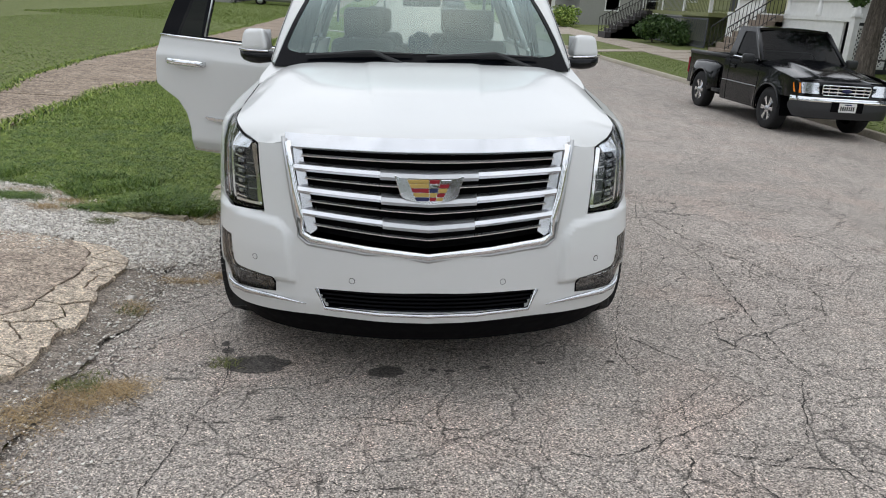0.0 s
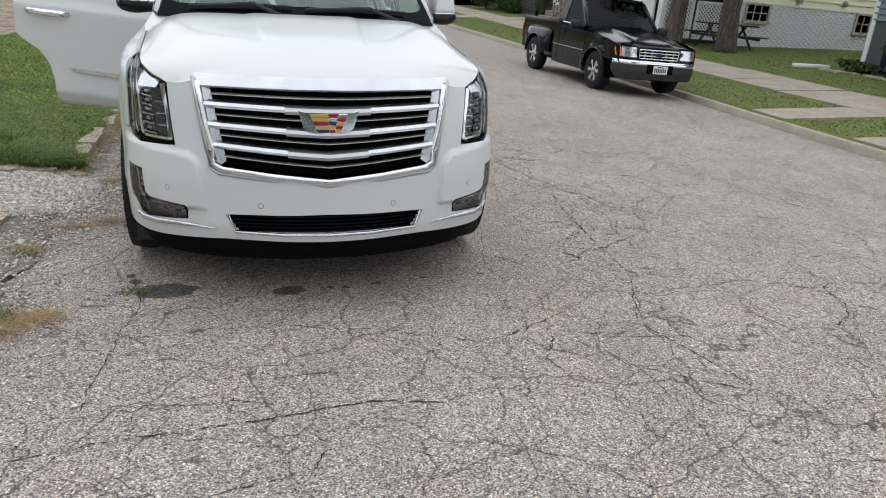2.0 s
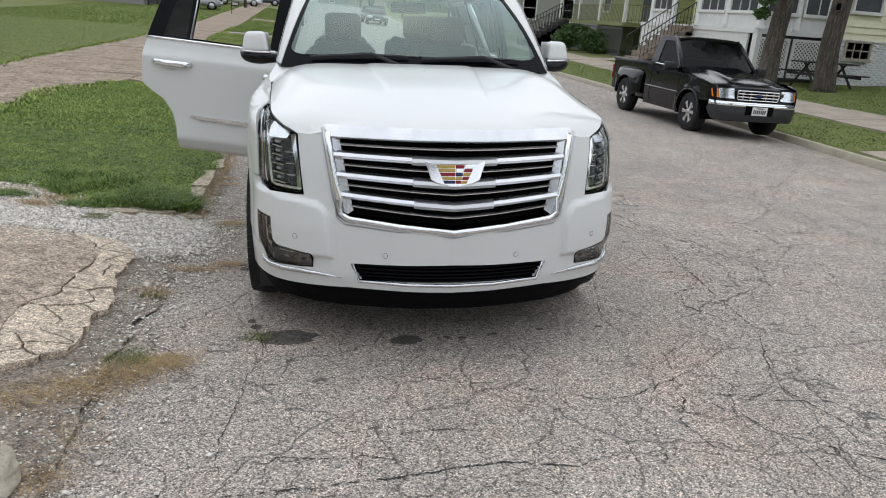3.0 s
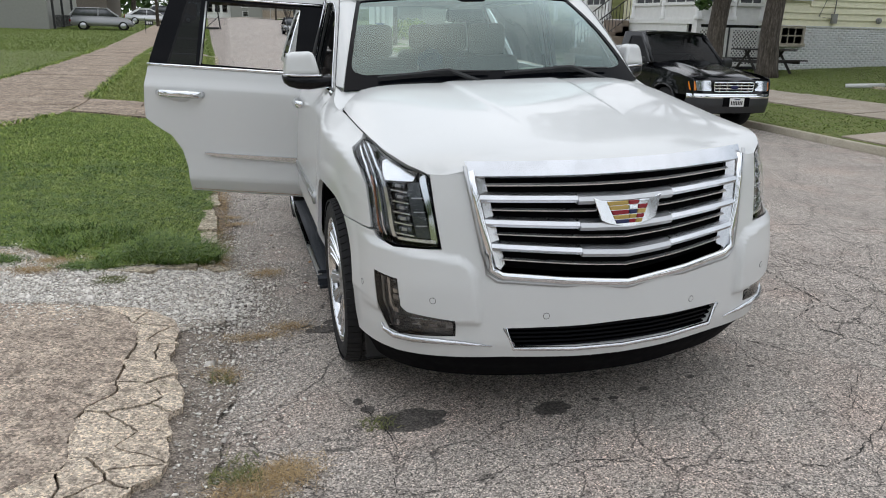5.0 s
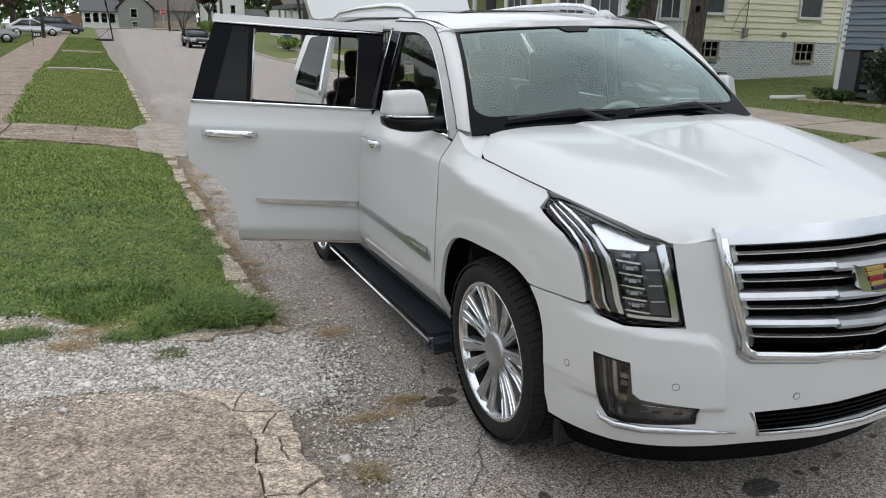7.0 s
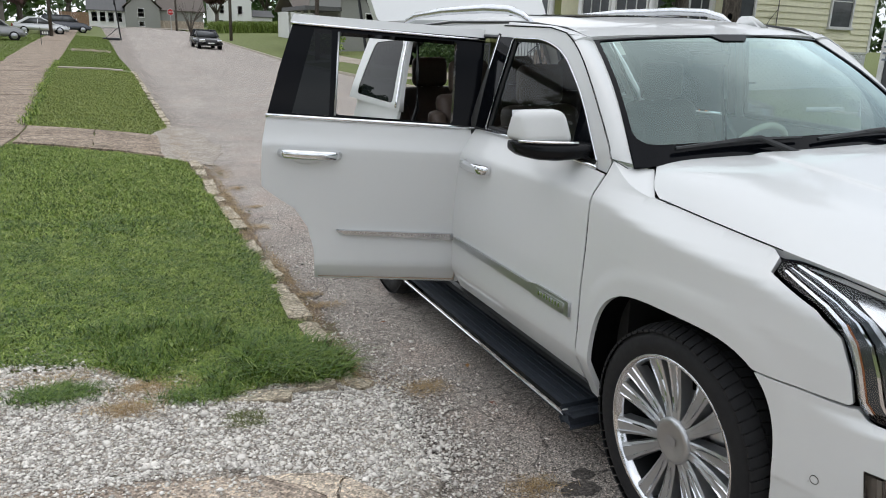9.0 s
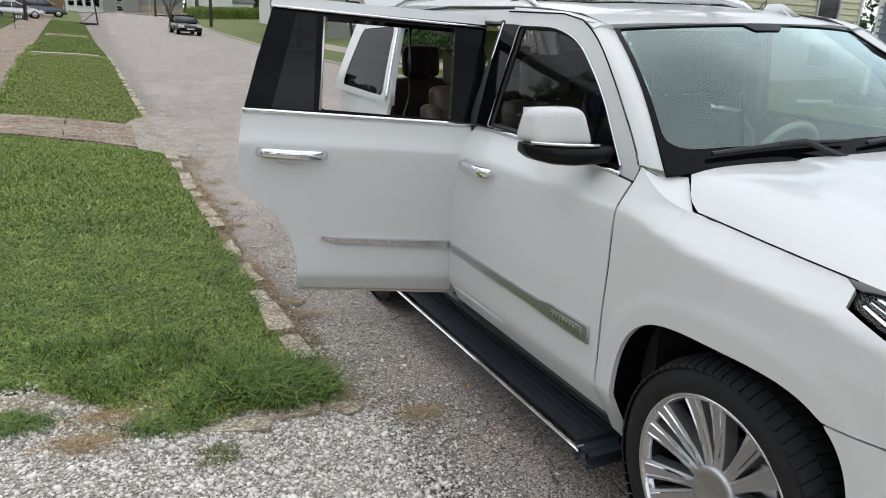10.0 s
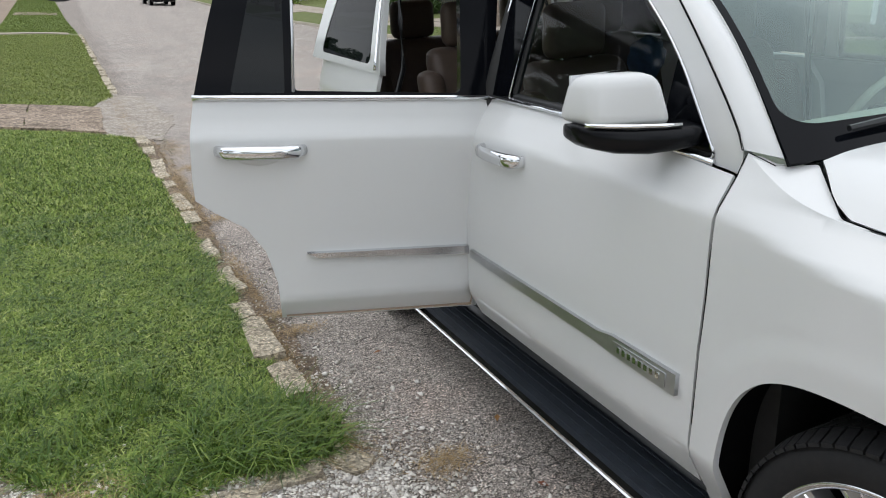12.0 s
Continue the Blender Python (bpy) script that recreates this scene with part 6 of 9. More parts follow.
stones = [stone_mesh("kerb_stone", l, w, 0.16, i) for i, (l, w) in enumerate(((0.38, 0.12), (0.28, 0.105), (0.50, 0.13), (0.20, 0.10), (0.42, 0.12)))]
y = 2.78
k = 0
while y < 34:
    if not (9.9 < y < 14.4):
        i = k % 5 if y < 9 else (2, 4, 0)[k % 3]
        ob = new("kerb_stone", stones[i])
        ob.parent = kerb
        x = KERB_L(y) - 0.012
        ob.matrix_basis = pose(x + rng.uniform(-0.015, 0.02), y, road_z(x, y) + 0.066 + rng.uniform(-0.02, 0.015), rng.uniform(-2, 2), rng.uniform(-5, 5), rng.uniform(-3, 3) + 1.5)
    k += 1
    y += (0.40, 0.47, 0.44, 0.40, 0.55)[k % 5] * (1.0 if y < 9 else 1.15) + (rng.uniform(0.08, 0.35) if rng.uniform() < 0.5 else 0)
# two flat stones at the lawn's near corner
for x, yy, r_ in ((-2.22, 2.50, 80), (-1.98, 2.56, 95), (-1.72, 2.72, 40)):
    ob = new("kerb_stone", stones[2])
    ob.parent = kerb
    ob.matrix_basis = pose(x, yy, edge_z(x, yy) + 0.016, 3, 6, r_)


def tufts(name, xs, ys, zs, height, width, lean, material, label, category, seed=1):
    """Blades of grass: one bent blade of three triangles at every place."""
    r_ = np.random.default_rng(seed)
    n = len(xs)
    h = height * r_.uniform(0.55, 1.25, n)
    a = r_.uniform(0, 2 * np.pi, n)
    w = width * r_.uniform(0.7, 1.3, n)
    ln = lean * r_.uniform(0.3, 1.6, n) * h
    dx, dy = np.cos(a), np.sin(a)
    b = r_.uniform(0, 2 * np.pi, n)
    lx, ly = np.cos(b), np.sin(b)
    base = np.stack([xs, ys, zs], 1)
    side = np.stack([dx * w, dy * w, 0 * w], 1)
    mid = base + np.stack([lx * ln * 0.35, ly * ln * 0.35, h * 0.6], 1)
    tip = base + np.stack([lx * ln, ly * ln, h * np.clip(1.05 - 0.25 * lean, 0.5, 1)], 1)
    v = np.stack([base - side, base + side, mid + side * 0.75, mid - side * 0.75, tip], 1).reshape(-1, 3)
    o = np.arange(n)[:, None] * 5
    f = np.concatenate([o + np.array([0, 1, 2]), o + np.array([0, 2, 3]), o + np.array([3, 2, 4])])
    ob = bulk(name, v, f, material)
    return tagged(ob, label, category, kind="stuff")


def scatter(n, x0, x1, y0, y1, keep=None, seed=0):
    r_ = np.random.default_rng(seed)
    x, y = r_.uniform(x0, x1, n), r_.uniform(y0, y1, n)
    if keep is not None:
        ok = keep(x, y)
        x, y = x[ok], y[ok]
    return x, y


WALK_R = curve1([(3.0, -4.30), (5.3, -4.45), (9.0, -4.72), (10.8, -4.30), (11.6, -4.13), (13.5, -4.15), (16, -4.25), (25, -4.68), (45, -5.4), (78, -6.1), (118, -7.0)])
WALK_L = curve1([(3.0, -5.3), (8.2, -5.9), (10.4, -6.45), (15.0, -6.88), (23, -6.97), (39, -7.5), (53, -7.95), (75, -8.25), (118, -9.0)])
LAWN = wobble([(-1.66, 2.68), (-1.95, 2.62), (-2.30, 2.52), (-2.62, 2.78), (-2.85, 2.98), (-3.2, 3.08), (-4.22, 3.2), (-4.46, 6.0), (-4.70, 9.0), (-4.18, 11.4), (-2.3, 10.42), (-1.85, 10.1)], 0.075, 0.06, 8)


def clump(x, y, s=1.3):
    return np.array([noise.noise(Vector((a * s, b * s, 0.3))) for a, b in zip(x, y)])


def in_lawn(x, y):
    return inside(np.stack([x, y], 1), LAWN)


gx, gy = scatter(150000, -4.3, -1.6, 2.5, 5.6, in_lawn, 2)
keepers = clump(gx, gy, 2.5) > -0.62
gx, gy = gx[keepers], gy[keepers]
gz = np.array([edge_z(a, b) for a, b in zip(gx, gy)])
tufts("lawn_grass", gx, gy, gz, 0.038, 0.0031, 1.4, M["grass"], "short mown green lawn grass", "grass", 3)
gx, gy = scatter(105000, -4.75, -1.65, 5.6, 11.6, in_lawn, 4)
gz = np.array([edge_z(a, b) for a, b in zip(gx, gy)])
tufts("lawn_grass", gx, gy, gz, 0.040, 0.0038, 1.3, M["grass"], "short mown green lawn grass", "grass", 5)
gx, gy = scatter(60000, -4.3, -1.62, 2.5, 6.5, lambda x, y: in_lawn(x, y) & (clump(x, y, 5.5) + 0.6 * clump(x, y, 14.0) > 0.16), 41)
gz = np.array([edge_z(a, b) for a, b in zip(gx, gy)])
tufts("lawn_clover", gx, gy, gz, 0.050, 0.0042, 1.7, M["grass_tall"], "darker broad-leaved clumps in the lawn", "grass", 42)
# long grass at the near corner
gx, gy = scatter(9000, -2.35, -1.58, 2.55, 3.45, lambda x, y: (((x + 1.88) / 0.29) ** 2 + ((y - 2.84) / 0.26) ** 2 < 1), 6)
gz = np.array([edge_z(a, b) for a, b in zip(gx, gy)])
tufts("long_grass", gx, gy, gz, 0.125, 0.0034, 1.3, M["grass_tall"], "long uncut grass tuft at the lawn corner", "grass", 7)
gx, gy = scatter(7000, -4.0, -2.1, 2.45, 3.5, lambda x, y: inside(np.stack([x, y], 1), LAWN) & (clump(x, y, 3.0) > 0.12), 8)
gz = np.array([edge_z(a, b) for a, b in zip(gx, gy)])
tufts("long_grass", gx, gy, gz, 0.10, 0.003, 1.2, M["grass_tall"], "longer grass along the lawn edge", "grass", 9)
# lawns farther off: verge past the path, and beyond the pavement
gx, gy = scatter(105000, -4.9, -1.8, 11.2, 33, lambda x, y: y > 12.85 + np.where(x < -2.25, -0.4, 3.6) * (x + 2.25), 10)
ok = np.array([WALK_R(b) + 0.02 < a < KERB_L(b) - 0.05 for a, b in zip(gx, gy)])
gx, gy = gx[ok], gy[ok]
gz = np.array([lawn_z(a, b) for a, b in zip(gx, gy)])
tufts("lawn_grass", gx, gy, gz, 0.036, 0.0065, 1.3, M["grass_verge"], "mown green verge grass", "grass", 11)
gx, gy = scatter(64000, -16, -5.3, 3.5, 34, None, 12)
ok = np.array([a < WALK_L(b) - 0.03 for a, b in zip(gx, gy)])
gx, gy = gx[ok], gy[ok]
gz = np.array([lawn_z(a, b) for a, b in zip(gx, gy)])
tufts("lawn_grass", gx, gy, gz, 0.028, 0.012, 2.3, M["grass_far"], "mown green lawn beyond the pavement", "grass", 13)
gx, gy = scatter(42000, -6.0, -2.0, 34.5, 78, None, 63)
ok = np.array([(WALK_R(b) + 0.05 < a < KERB_L(b) - 0.05) for a, b in zip(gx, gy)])
gx, gy = gx[ok], gy[ok]
gz = np.array([lawn_z(a, b) for a, b in zip(gx, gy)])
tufts("lawn_grass", gx, gy, gz, 0.05, 0.018, 1.0, M["grass_far"], "mown green verge grass up the street", "grass", 64)
gx, gy = scatter(42000, -18, -6.9, 34, 78, None, 65)
ok = np.array([a < WALK_L(b) - 0.05 for a, b in zip(gx, gy)])
gx, gy = gx[ok], gy[ok]
gz = np.array([lawn_z(a, b) for a, b in zip(gx, gy)])
tufts("lawn_grass", gx, gy, gz, 0.06, 0.020, 1.0, M["grass_far"], "mown green lawn before the far houses", "grass", 66)
# ragged grass over the pavement's edges
for x_of, n, sd in ((WALK_R, 5200, 61), (WALK_L, 4200, 62)):
    r_ = np.random.default_rng(sd)
    gy = 3.7 + 36 * r_.uniform(0, 1, n) ** 1.4
    gx = np.array([x_of(b) for b in gy]) + r_.normal(0, 0.07, n) + 0.10 * clump(gy, gy * 0 + sd, 1.1)
    ok = (gy < 11.0) | (gy > 13.6) | (sd == 62)
    gx, gy = gx[ok], gy[ok]
    gz = np.array([lawn_z(a, b) + 0.015 for a, b in zip(gx, gy)])
    tufts("edge_grass", gx, gy, gz, 0.07, 0.008, 1.1, M["grass"], "ragged grass creeping over the pavement edge", "grass", sd)
# dead grass on the road's edge
sx, sy = [], []
for cx, cy, rx, ry, n, s in ((-1.38, 1.36, 0.20, 0.045, 420, 1), (-1.20, 1.46, 0.10, 0.06, 320, 2), (-1.56, 0.90, 0.10, 0.10, 260, 3), (-1.34, 0.02, 0.13, 0.08, 900, 4), (-1.47, -0.10, 0.16, 0.11, 900, 5),
                             (-1.62, -0.26, 0.17, 0.12, 700, 15), (-1.80, -0.40, 0.16, 0.12, 500, 16), (-1.56, -0.92, 0.10, 0.10, 260, 17), (-1.53, -0.62, 0.14, 0.14, 160, 18),
                             (-1.29, 2.44, 0.11, 0.08, 420, 6), (-1.50, 4.1, 0.09, 0.05, 260, 7), (-1.47, 3.85, 0.12, 0.06, 300, 8), (-1.60, 5.0, 0.06, 0.4, 300, 9), (-1.68, 6.5, 0.10, 1.6, 1300, 10), (-2.5, 2.66, 0.25, 0.12, 600, 11), (-1.75, 2.62, 0.3, 0.08, 500, 12), (-1.85, 12, 0.12, 3.0, 1200, 13), (-3.0, 2.86, 0.3, 0.12, 500, 19), (-2.70, 2.46, 0.14, 0.08, 700, 20), (-2.62, 2.66, 0.13, 0.06, 450, 21), (-1.58, 2.78, 0.05, 0.16, 350, 22), (-1.62, 3.6, 0.04, 0.5, 600, 23), (-1.60, 7.6, 0.07, 1.6, 2200, 24), (-1.48, 9.4, 0.13, 0.5, 900, 25), (-1.44, 8.2, 0.10, 0.14, 420, 26), (-1.50, 6.2, 0.09, 0.10, 320, 27), (-1.58, 4.6, 0.06, 0.5, 700, 28), (-1.40, 7.1, 0.07, 0.06, 220, 29)):
    r_ = np.random.default_rng(s)
    sx.append(cx + rx * 0.55 * r_.normal(0, 1, n)), sy.append(cy + ry * 0.55 * r_.normal(0, 1, n))
sx, sy = np.concatenate(sx), np.concatenate(sy)
sz = np.array([edge_z(a, b) + (0.016 if b > 2.3 else 0.010) for a, b in zip(sx, sy)])
tufts("dead_grass", sx, sy, sz, 0.015, 0.0014, 4.0, M["straw"], "wisps of dead straw-coloured grass", "dead grass", 14)
wx, wy = scatter(420, -2.30, -2.14, 2.18, 2.32, None, 15)
wx2, wy2 = scatter(120, -1.55, -1.42, 0.05, 0.18, None, 16)
wx3, wy3 = scatter(110, -1.0, -0.86, 0.22, 0.32, None, 17)
wx4, wy4 = scatter(90, -1.62, -1.50, 0.80, 0.92, None, 18)
wx5, wy5 = scatter(220, -1.60, -1.42, -0.02, 0.06, None, 19)
wx6, wy6 = scatter(160, -1.86, -1.80, 0.70, 0.78, None, 20)
wx7, wy7 = scatter(120, -1.86, -1.78, 0.50, 0.55, None, 21)
wx8, wy8 = scatter(900, -1.66, -1.46, 3.2, 10.4, lambda x, y: clump(x, y, 4.0) > 0.18, 22)
wx, wy = np.concatenate([wx8, wx, wx2, wx3, wx4, wx5, wx6, wx7]), np.concatenate([wy8, wy, wy2, wy3, wy4, wy5, wy6, wy7])
wz = np.array([edge_z(a, b) + 0.008 for a, b in zip(wx, wy)])
tufts("weeds", wx, wy, wz, 0.024, 0.0022, 1.8, M["weed"], "small green weeds in the gravel", "weed", 18)
# sprawling clumps that run out of the lawn over the gravel
for cx, cy, rx, ry, n, sd in ((-2.40, 2.52, 0.16, 0.06, 900, 71), (-3.00, 2.68, 0.17, 0.09, 1300, 72)):
    r_ = np.random.default_rng(sd)
    gx, gy = cx + rx * 0.5 * r_.normal(0, 1, n), cy + ry * 0.5 * r_.normal(0, 1, n)
    gz = np.array([edge_z(a, b) + 0.006 for a, b in zip(gx, gy)])
    tufts("edge_grass", gx, gy, gz, 0.045, 0.0028, 1.8, M["grass_tall"], "low green grass clump sprawling over the gravel", "grass", sd)


def pebbles(name, xs, ys, zs, size, material, label, category, seed=0):
    r_ = np.random.default_rng(seed)
    shape = np.array([(1, 0, 0), (-1, 0, 0), (0, 1, 0), (0, -1, 0), (0, 0, 0.55), (0, 0, -0.5)], float)
    tri = np.array([(0, 2, 4), (2, 1, 4), (1, 3, 4), (3, 0, 4), (2, 0, 5), (1, 2, 5), (3, 1, 5), (0, 3, 5)])
    n = len(xs)
    s = size * np.exp(r_.normal(0, 0.45, n))
    v = shape[None] * r_.uniform(0.55, 1.3, (n, 6, 1)) * s[:, None, None]
    v += r_.normal(0, 0.16, (n, 6, 3)) * s[:, None, None]
    a = r_.uniform(0, 2 * np.pi, n)
    c, sn = np.cos(a)[:, None], np.sin(a)[:, None]
    x, y = v[..., 0] * c - v[..., 1] * sn, v[..., 0] * sn + v[..., 1] * c
    v = np.stack([x + xs[:, None], y + ys[:, None], v[..., 2] + zs[:, None]], 2)
    f = (np.arange(n)[:, None, None] * 6 + tri[None]).reshape(-1, 3)
    ob = bulk(name, v.reshape(-1, 3), f, material)
    return tagged(ob, label, category, kind="stuff")


GRAVEL = [(-6.0, 1.75), (-3.1, 1.88), (-2.45, 1.84), (-2.1, 1.74), (-1.80, 1.60), (-1.55, 1.75), (-1.48, 2.2), (-1.62, 2.60), (-2.3, 2.46), (-2.7, 2.8), (-3.1, 3.06), (-6.0, 3.2)]


def drift(n, x0, x1, y0, y1, fade, seed):
    """Places strewn over the gravel's outline, thinning out past it."""
    x, y = scatter(n, x0, x1, y0, y1, None, seed)
    q = np.stack([x, y], 1)
    d = edge_distance(q, GRAVEL) * np.where(inside(q, GRAVEL), -1, 1) + 0.12 * clump(x, y, 3.0) + 0.05 * clump(x, y, 11.0)
    # thinner on the slab and in the lawn than towards the road
    side = np.where(x < -1.75, 0.10, fade)
    ok = np.random.default_rng(seed + 1).uniform(0, 1, n) < np.clip(np.exp(-np.maximum(d, 0) / side), 0, 1)
    return x[ok], y[ok]


px, py = drift(104000, -6.0, -1.0, 1.4, 3.3, 0.12, 20)
pz = np.array([edge_z(a, b) + 0.014 for a, b in zip(px, py)])
on_slab = py < np.array([lerp(1.84, 1.95, (-2.3 - a) / 3) for a in px])
pz = np.where((px < -2.25) & on_slab, pz + 0.026, pz)
pebbles("gravel", px, py, pz, 0.0060, M["gravel"], "loose white limestone gravel", "gravel", 21)
px, py = scatter(52000, -2.0, -0.8, -2.2, 5.5, lambda x, y: np.random.default_rng(3).uniform(0, 1, len(x)) < np.exp(-((x + 1.52) / 0.26) ** 2) * np.clip(1.1 - np.abs(y - 2.0) / 2.4, np.where(y < 0.6, 0.38, 0.22), 1), 22)
px, py = px[(px > -1.74) | (py < -0.4) | (py > 1.7)], py[(px > -1.74) | (py < -0.4) | (py > 1.7)]
pz = np.array([edge_z(a, b) + 0.008 for a, b in zip(px, py)])
pebbles("loose_gravel", px, py, pz, 0.0048, M["gravel"], "stray gravel on the road's edge", "gravel", 23)

# cracks in the asphalt, thin dark ribbons that wander
crack_mat = plain("crack_dirt", (0.030, 0.027, 0.024), 0.95, 0, 0.3, 40, 0.3)


def crack(points, width, seed):
    pts = []
    for a, b in zip(points, points[1:]):
        k = max(1, int(math.hypot(b[0] - a[0], b[1] - a[1]) / 0.008))
        pts += [(lerp(a[0], b[0], i / k), lerp(a[1], b[1], i / k)) for i in range(k)]
    pts.append(points[-1])
    verts, faces = [], []
    n = len(pts)
    for i, (x, y) in enumerate(pts):
        a, b = pts[max(i - 1, 0)], pts[min(i + 1, n - 1)]
        d = Vector((b[0] - a[0], b[1] - a[1])).normalized()
        v = Vector((x * 14, y * 14, seed * 3.3))
        off = 0.012 * noise.noise(v) + 0.009 * noise.noise(v * 2.7) + 0.005 * noise.noise(v * 6.1)
        w = 0.72 * width * max(0.10, 0.5 + 1.0 * noise.noise(v * 1.7 + Vector((0, 0, 40))) + 0.8 * noise.noise(v * 5.3)) * min(1, 0.2 + 4 * min(i, n - 1 - i) / n)
        for s in (-1, 1):
            px_, py_ = x - d.y * (off + s * w), y + d.x * (off + s * w)
            verts.append((px_, py_, road_z(px_, py_) + 0.0032))
        if i:
            faces.append((2 * i - 2, 2 * i, 2 * i + 1, 2 * i - 1))
    raw("crack", verts, faces, crack_mat, road)


crack([(-1.23, -0.12), (-1.09, -0.14), (-0.95, -0.23), (-0.78, -0.24), (-0.61, -0.22), (-0.41, -0.21), (-0.19, -0.21), (-0.04, -0.27), (0.17, -0.31), (0.32, -0.37), (0.49, -0.43), (0.62, -0.51), (0.76, -0.49), (1.01, -0.35), (1.19, -0.25), (1.37, -0.11), (1.65, 0.10), (1.88, 0.17)], 0.0042, 1)
crack([(-1.30, -1.12), (-0.97, -1.07), (-0.93, -1.04), (-0.81, -1.04), (-0.57, -1.02), (-0.31, -0.99), (-0.14, -0.96), (0.05, -0.94), (0.35, -0.99), (0.62, -0.90)], 0.0065, 2)
crack([(-0.94, -1.04), (-0.97, -0.91), (-1.0, -0.82), (-1.0, -0.67), (-0.96, -0.38), (-0.95, -0.08), (-0.90, 0.01), (-0.89, 0.15), (-0.95, 0.4), (-0.98, 0.55), (-1.03, 0.9)], 0.0042, 3)
crack([(-0.97, -0.78), (-0.9, -0.81), (-0.82, -0.87), (-0.78, -0.82), (-0.67, -0.84), (-0.43, -0.85), (-0.33, -0.88), (-0.24, -0.96)], 0.0040, 4)
crack([(-0.67, -0.68), (-0.43, -0.66), (-0.35, -0.63), (-0.29, -0.69), (-0.06, -0.69), (0.1, -0.74)], 0.0034, 5)
crack([(-0.9, -0.01), (-0.79, -0.04), (-0.69, -0.09), (-0.54, -0.05), (-0.32, -0.04), (-0.01, -0.05), (0.64, -0.03), (0.9, -0.09)], 0.0026, 6)
crack([(-0.19, -1.0), (-0.18, -1.1), (-0.14, -1.22), (-0.19, -1.32), (-0.39, -1.37), (-0.7, -1.45)], 0.0040, 7)
crack([(-0.43, -0.66), (-0.46, -0.82), (-0.48, -1.0)], 0.0026, 8)
crack([(-0.82, -0.87), (-0.81, -1.03)], 0.003, 9)
crack([(-0.61, -0.22), (-0.62, -0.12), (-0.64, -0.09)], 0.0028, 10)
crack([(-1.34, 0.02), (-1.23, -0.12)], 0.003, 11)
crack([(2.1, 3.9), (1.86, 3.1), (1.78, 2.59), (1.91, 2.32), (1.98, 1.83), (1.88, 1.22), (1.84, 0.8), (1.80, 0.33), (1.82, 0.11), (1.98, -0.2)], 0.0065, 12)
crack([(1.01, -0.35), (1.0, -0.54), (0.9, -0.71), (0.95, -1.0)], 0.0045, 13)
crack([(1.75, -0.62), (1.45, -0.59), (1.26, -0.56), (1.18, -0.49), (1.18, -0.26)], 0.0045, 14)
crack([(1.78, 2.59), (1.93, 2.26), (2.24, 1.98), (2.32, 1.55), (2.43, 1.18), (2.7, 0.9)], 0.006, 15)
crack([(1.04, 0.02), (0.96, 0.4), (1.1, 0.9), (1.25, 1.3)], 0.004, 16)
crack([(1.90, 1.22), (1.45, 1.1), (1.25, 1.3)], 0.004, 17)
crack([(1.92, 2.3), (1.6, 2.1), (1.45, 1.6), (1.62, 1.15)], 0.0045, 18)
crack([(2.05, 3.6), (2.5, 3.3), (2.9, 3.5), (3.4, 3.2)], 0.007, 19)
crack([(1.84, 0.8), (2.2, 0.7), (2.43, 1.18)], 0.0045, 20)
crack([(1.65, 0.10), (1.5, 0.45), (1.62, 0.8), (1.84, 0.95)], 0.0036, 21)
# a net of finer cracks over the open lane: uneven cells with some sides missing
rng_net = random.Random(77)
net = {}
for i in range(8):
    for j in range(11):
        net[i, j] = (1.15 + 0.44 * i + 0.2 * (j % 2) + rng_net.uniform(-0.16, 0.16), -1.5 + 0.52 * j + rng_net.uniform(-0.2, 0.2))
for (i, j), a in net.items():
    for step_to in ((i + 1, j), (i, j + 1)):
        if step_to in net and rng_net.random() < 0.56:
            b = net[step_to]
            bend = rng_net.uniform(-0.09, 0.09)
            mid = ((a[0] + b[0]) / 2 + bend, (a[1] + b[1]) / 2 - bend)
            crack([a, mid, b], rng_net.uniform(0.0034, 0.0068), 100 + i * 23 + j * 2 + (step_to[0] > i))

# oil stains on the asphalt
def spread(a, b, r, seed):
    v = Vector((a / r, b / r, seed * 2.3))
    return noise.noise(v * 1.3) + 0.45 * noise.noise(v * 4.1) + 0.25 * noise.noise(v * 9.7)


stain_mat = soil("oil_stain", (0.052, 0.047, 0.043), (0.10, 0.090, 0.082), (0.20, 0.18, 0.162), 9.0, 0.6, 150.0)
for x, y, rx, ry, s in ((-0.775, 0.285, 0.155, 0.085, 1), (-0.175, 0.20, 0.085, 0.055, 2), (0.035, 0.215, 0.018, 0.014, 3), (0.115, 0.205, 0.024, 0.014, 4), (0.285, 0.24, 0.028, 0.016, 5), (0.56, 0.285, 0.022, 0.014, 6), (-1.04, 1.38, 0.085, 0.055, 7), (-0.97, 1.47, 0.05, 0.04, 11), (-1.12, 1.45, 0.03, 0.018, 12), (-0.95, 0.42, 0.03, 0.03, 8), (-0.98, 0.50, 0.02, 0.03, 9), (0.9, 0.3, 0.02, 0.012, 10)):
    ring_ = [(x + rx * math.cos(a), y + ry * math.sin(a)) for a in np.linspace(0, 2 * math.pi, 20, endpoint=False)]
    ob = patch("oil_stain", [(px_ + 0.28 * rx * spread(px_, py_, rx, s), py_ + 0.28 * ry * spread(py_, px_, rx, s + 5)) for px_, py_ in densify(ring_, rx * 0.05)], on_ground(0.003, road_z), stain_mat, road, step=0.06, thick=0)

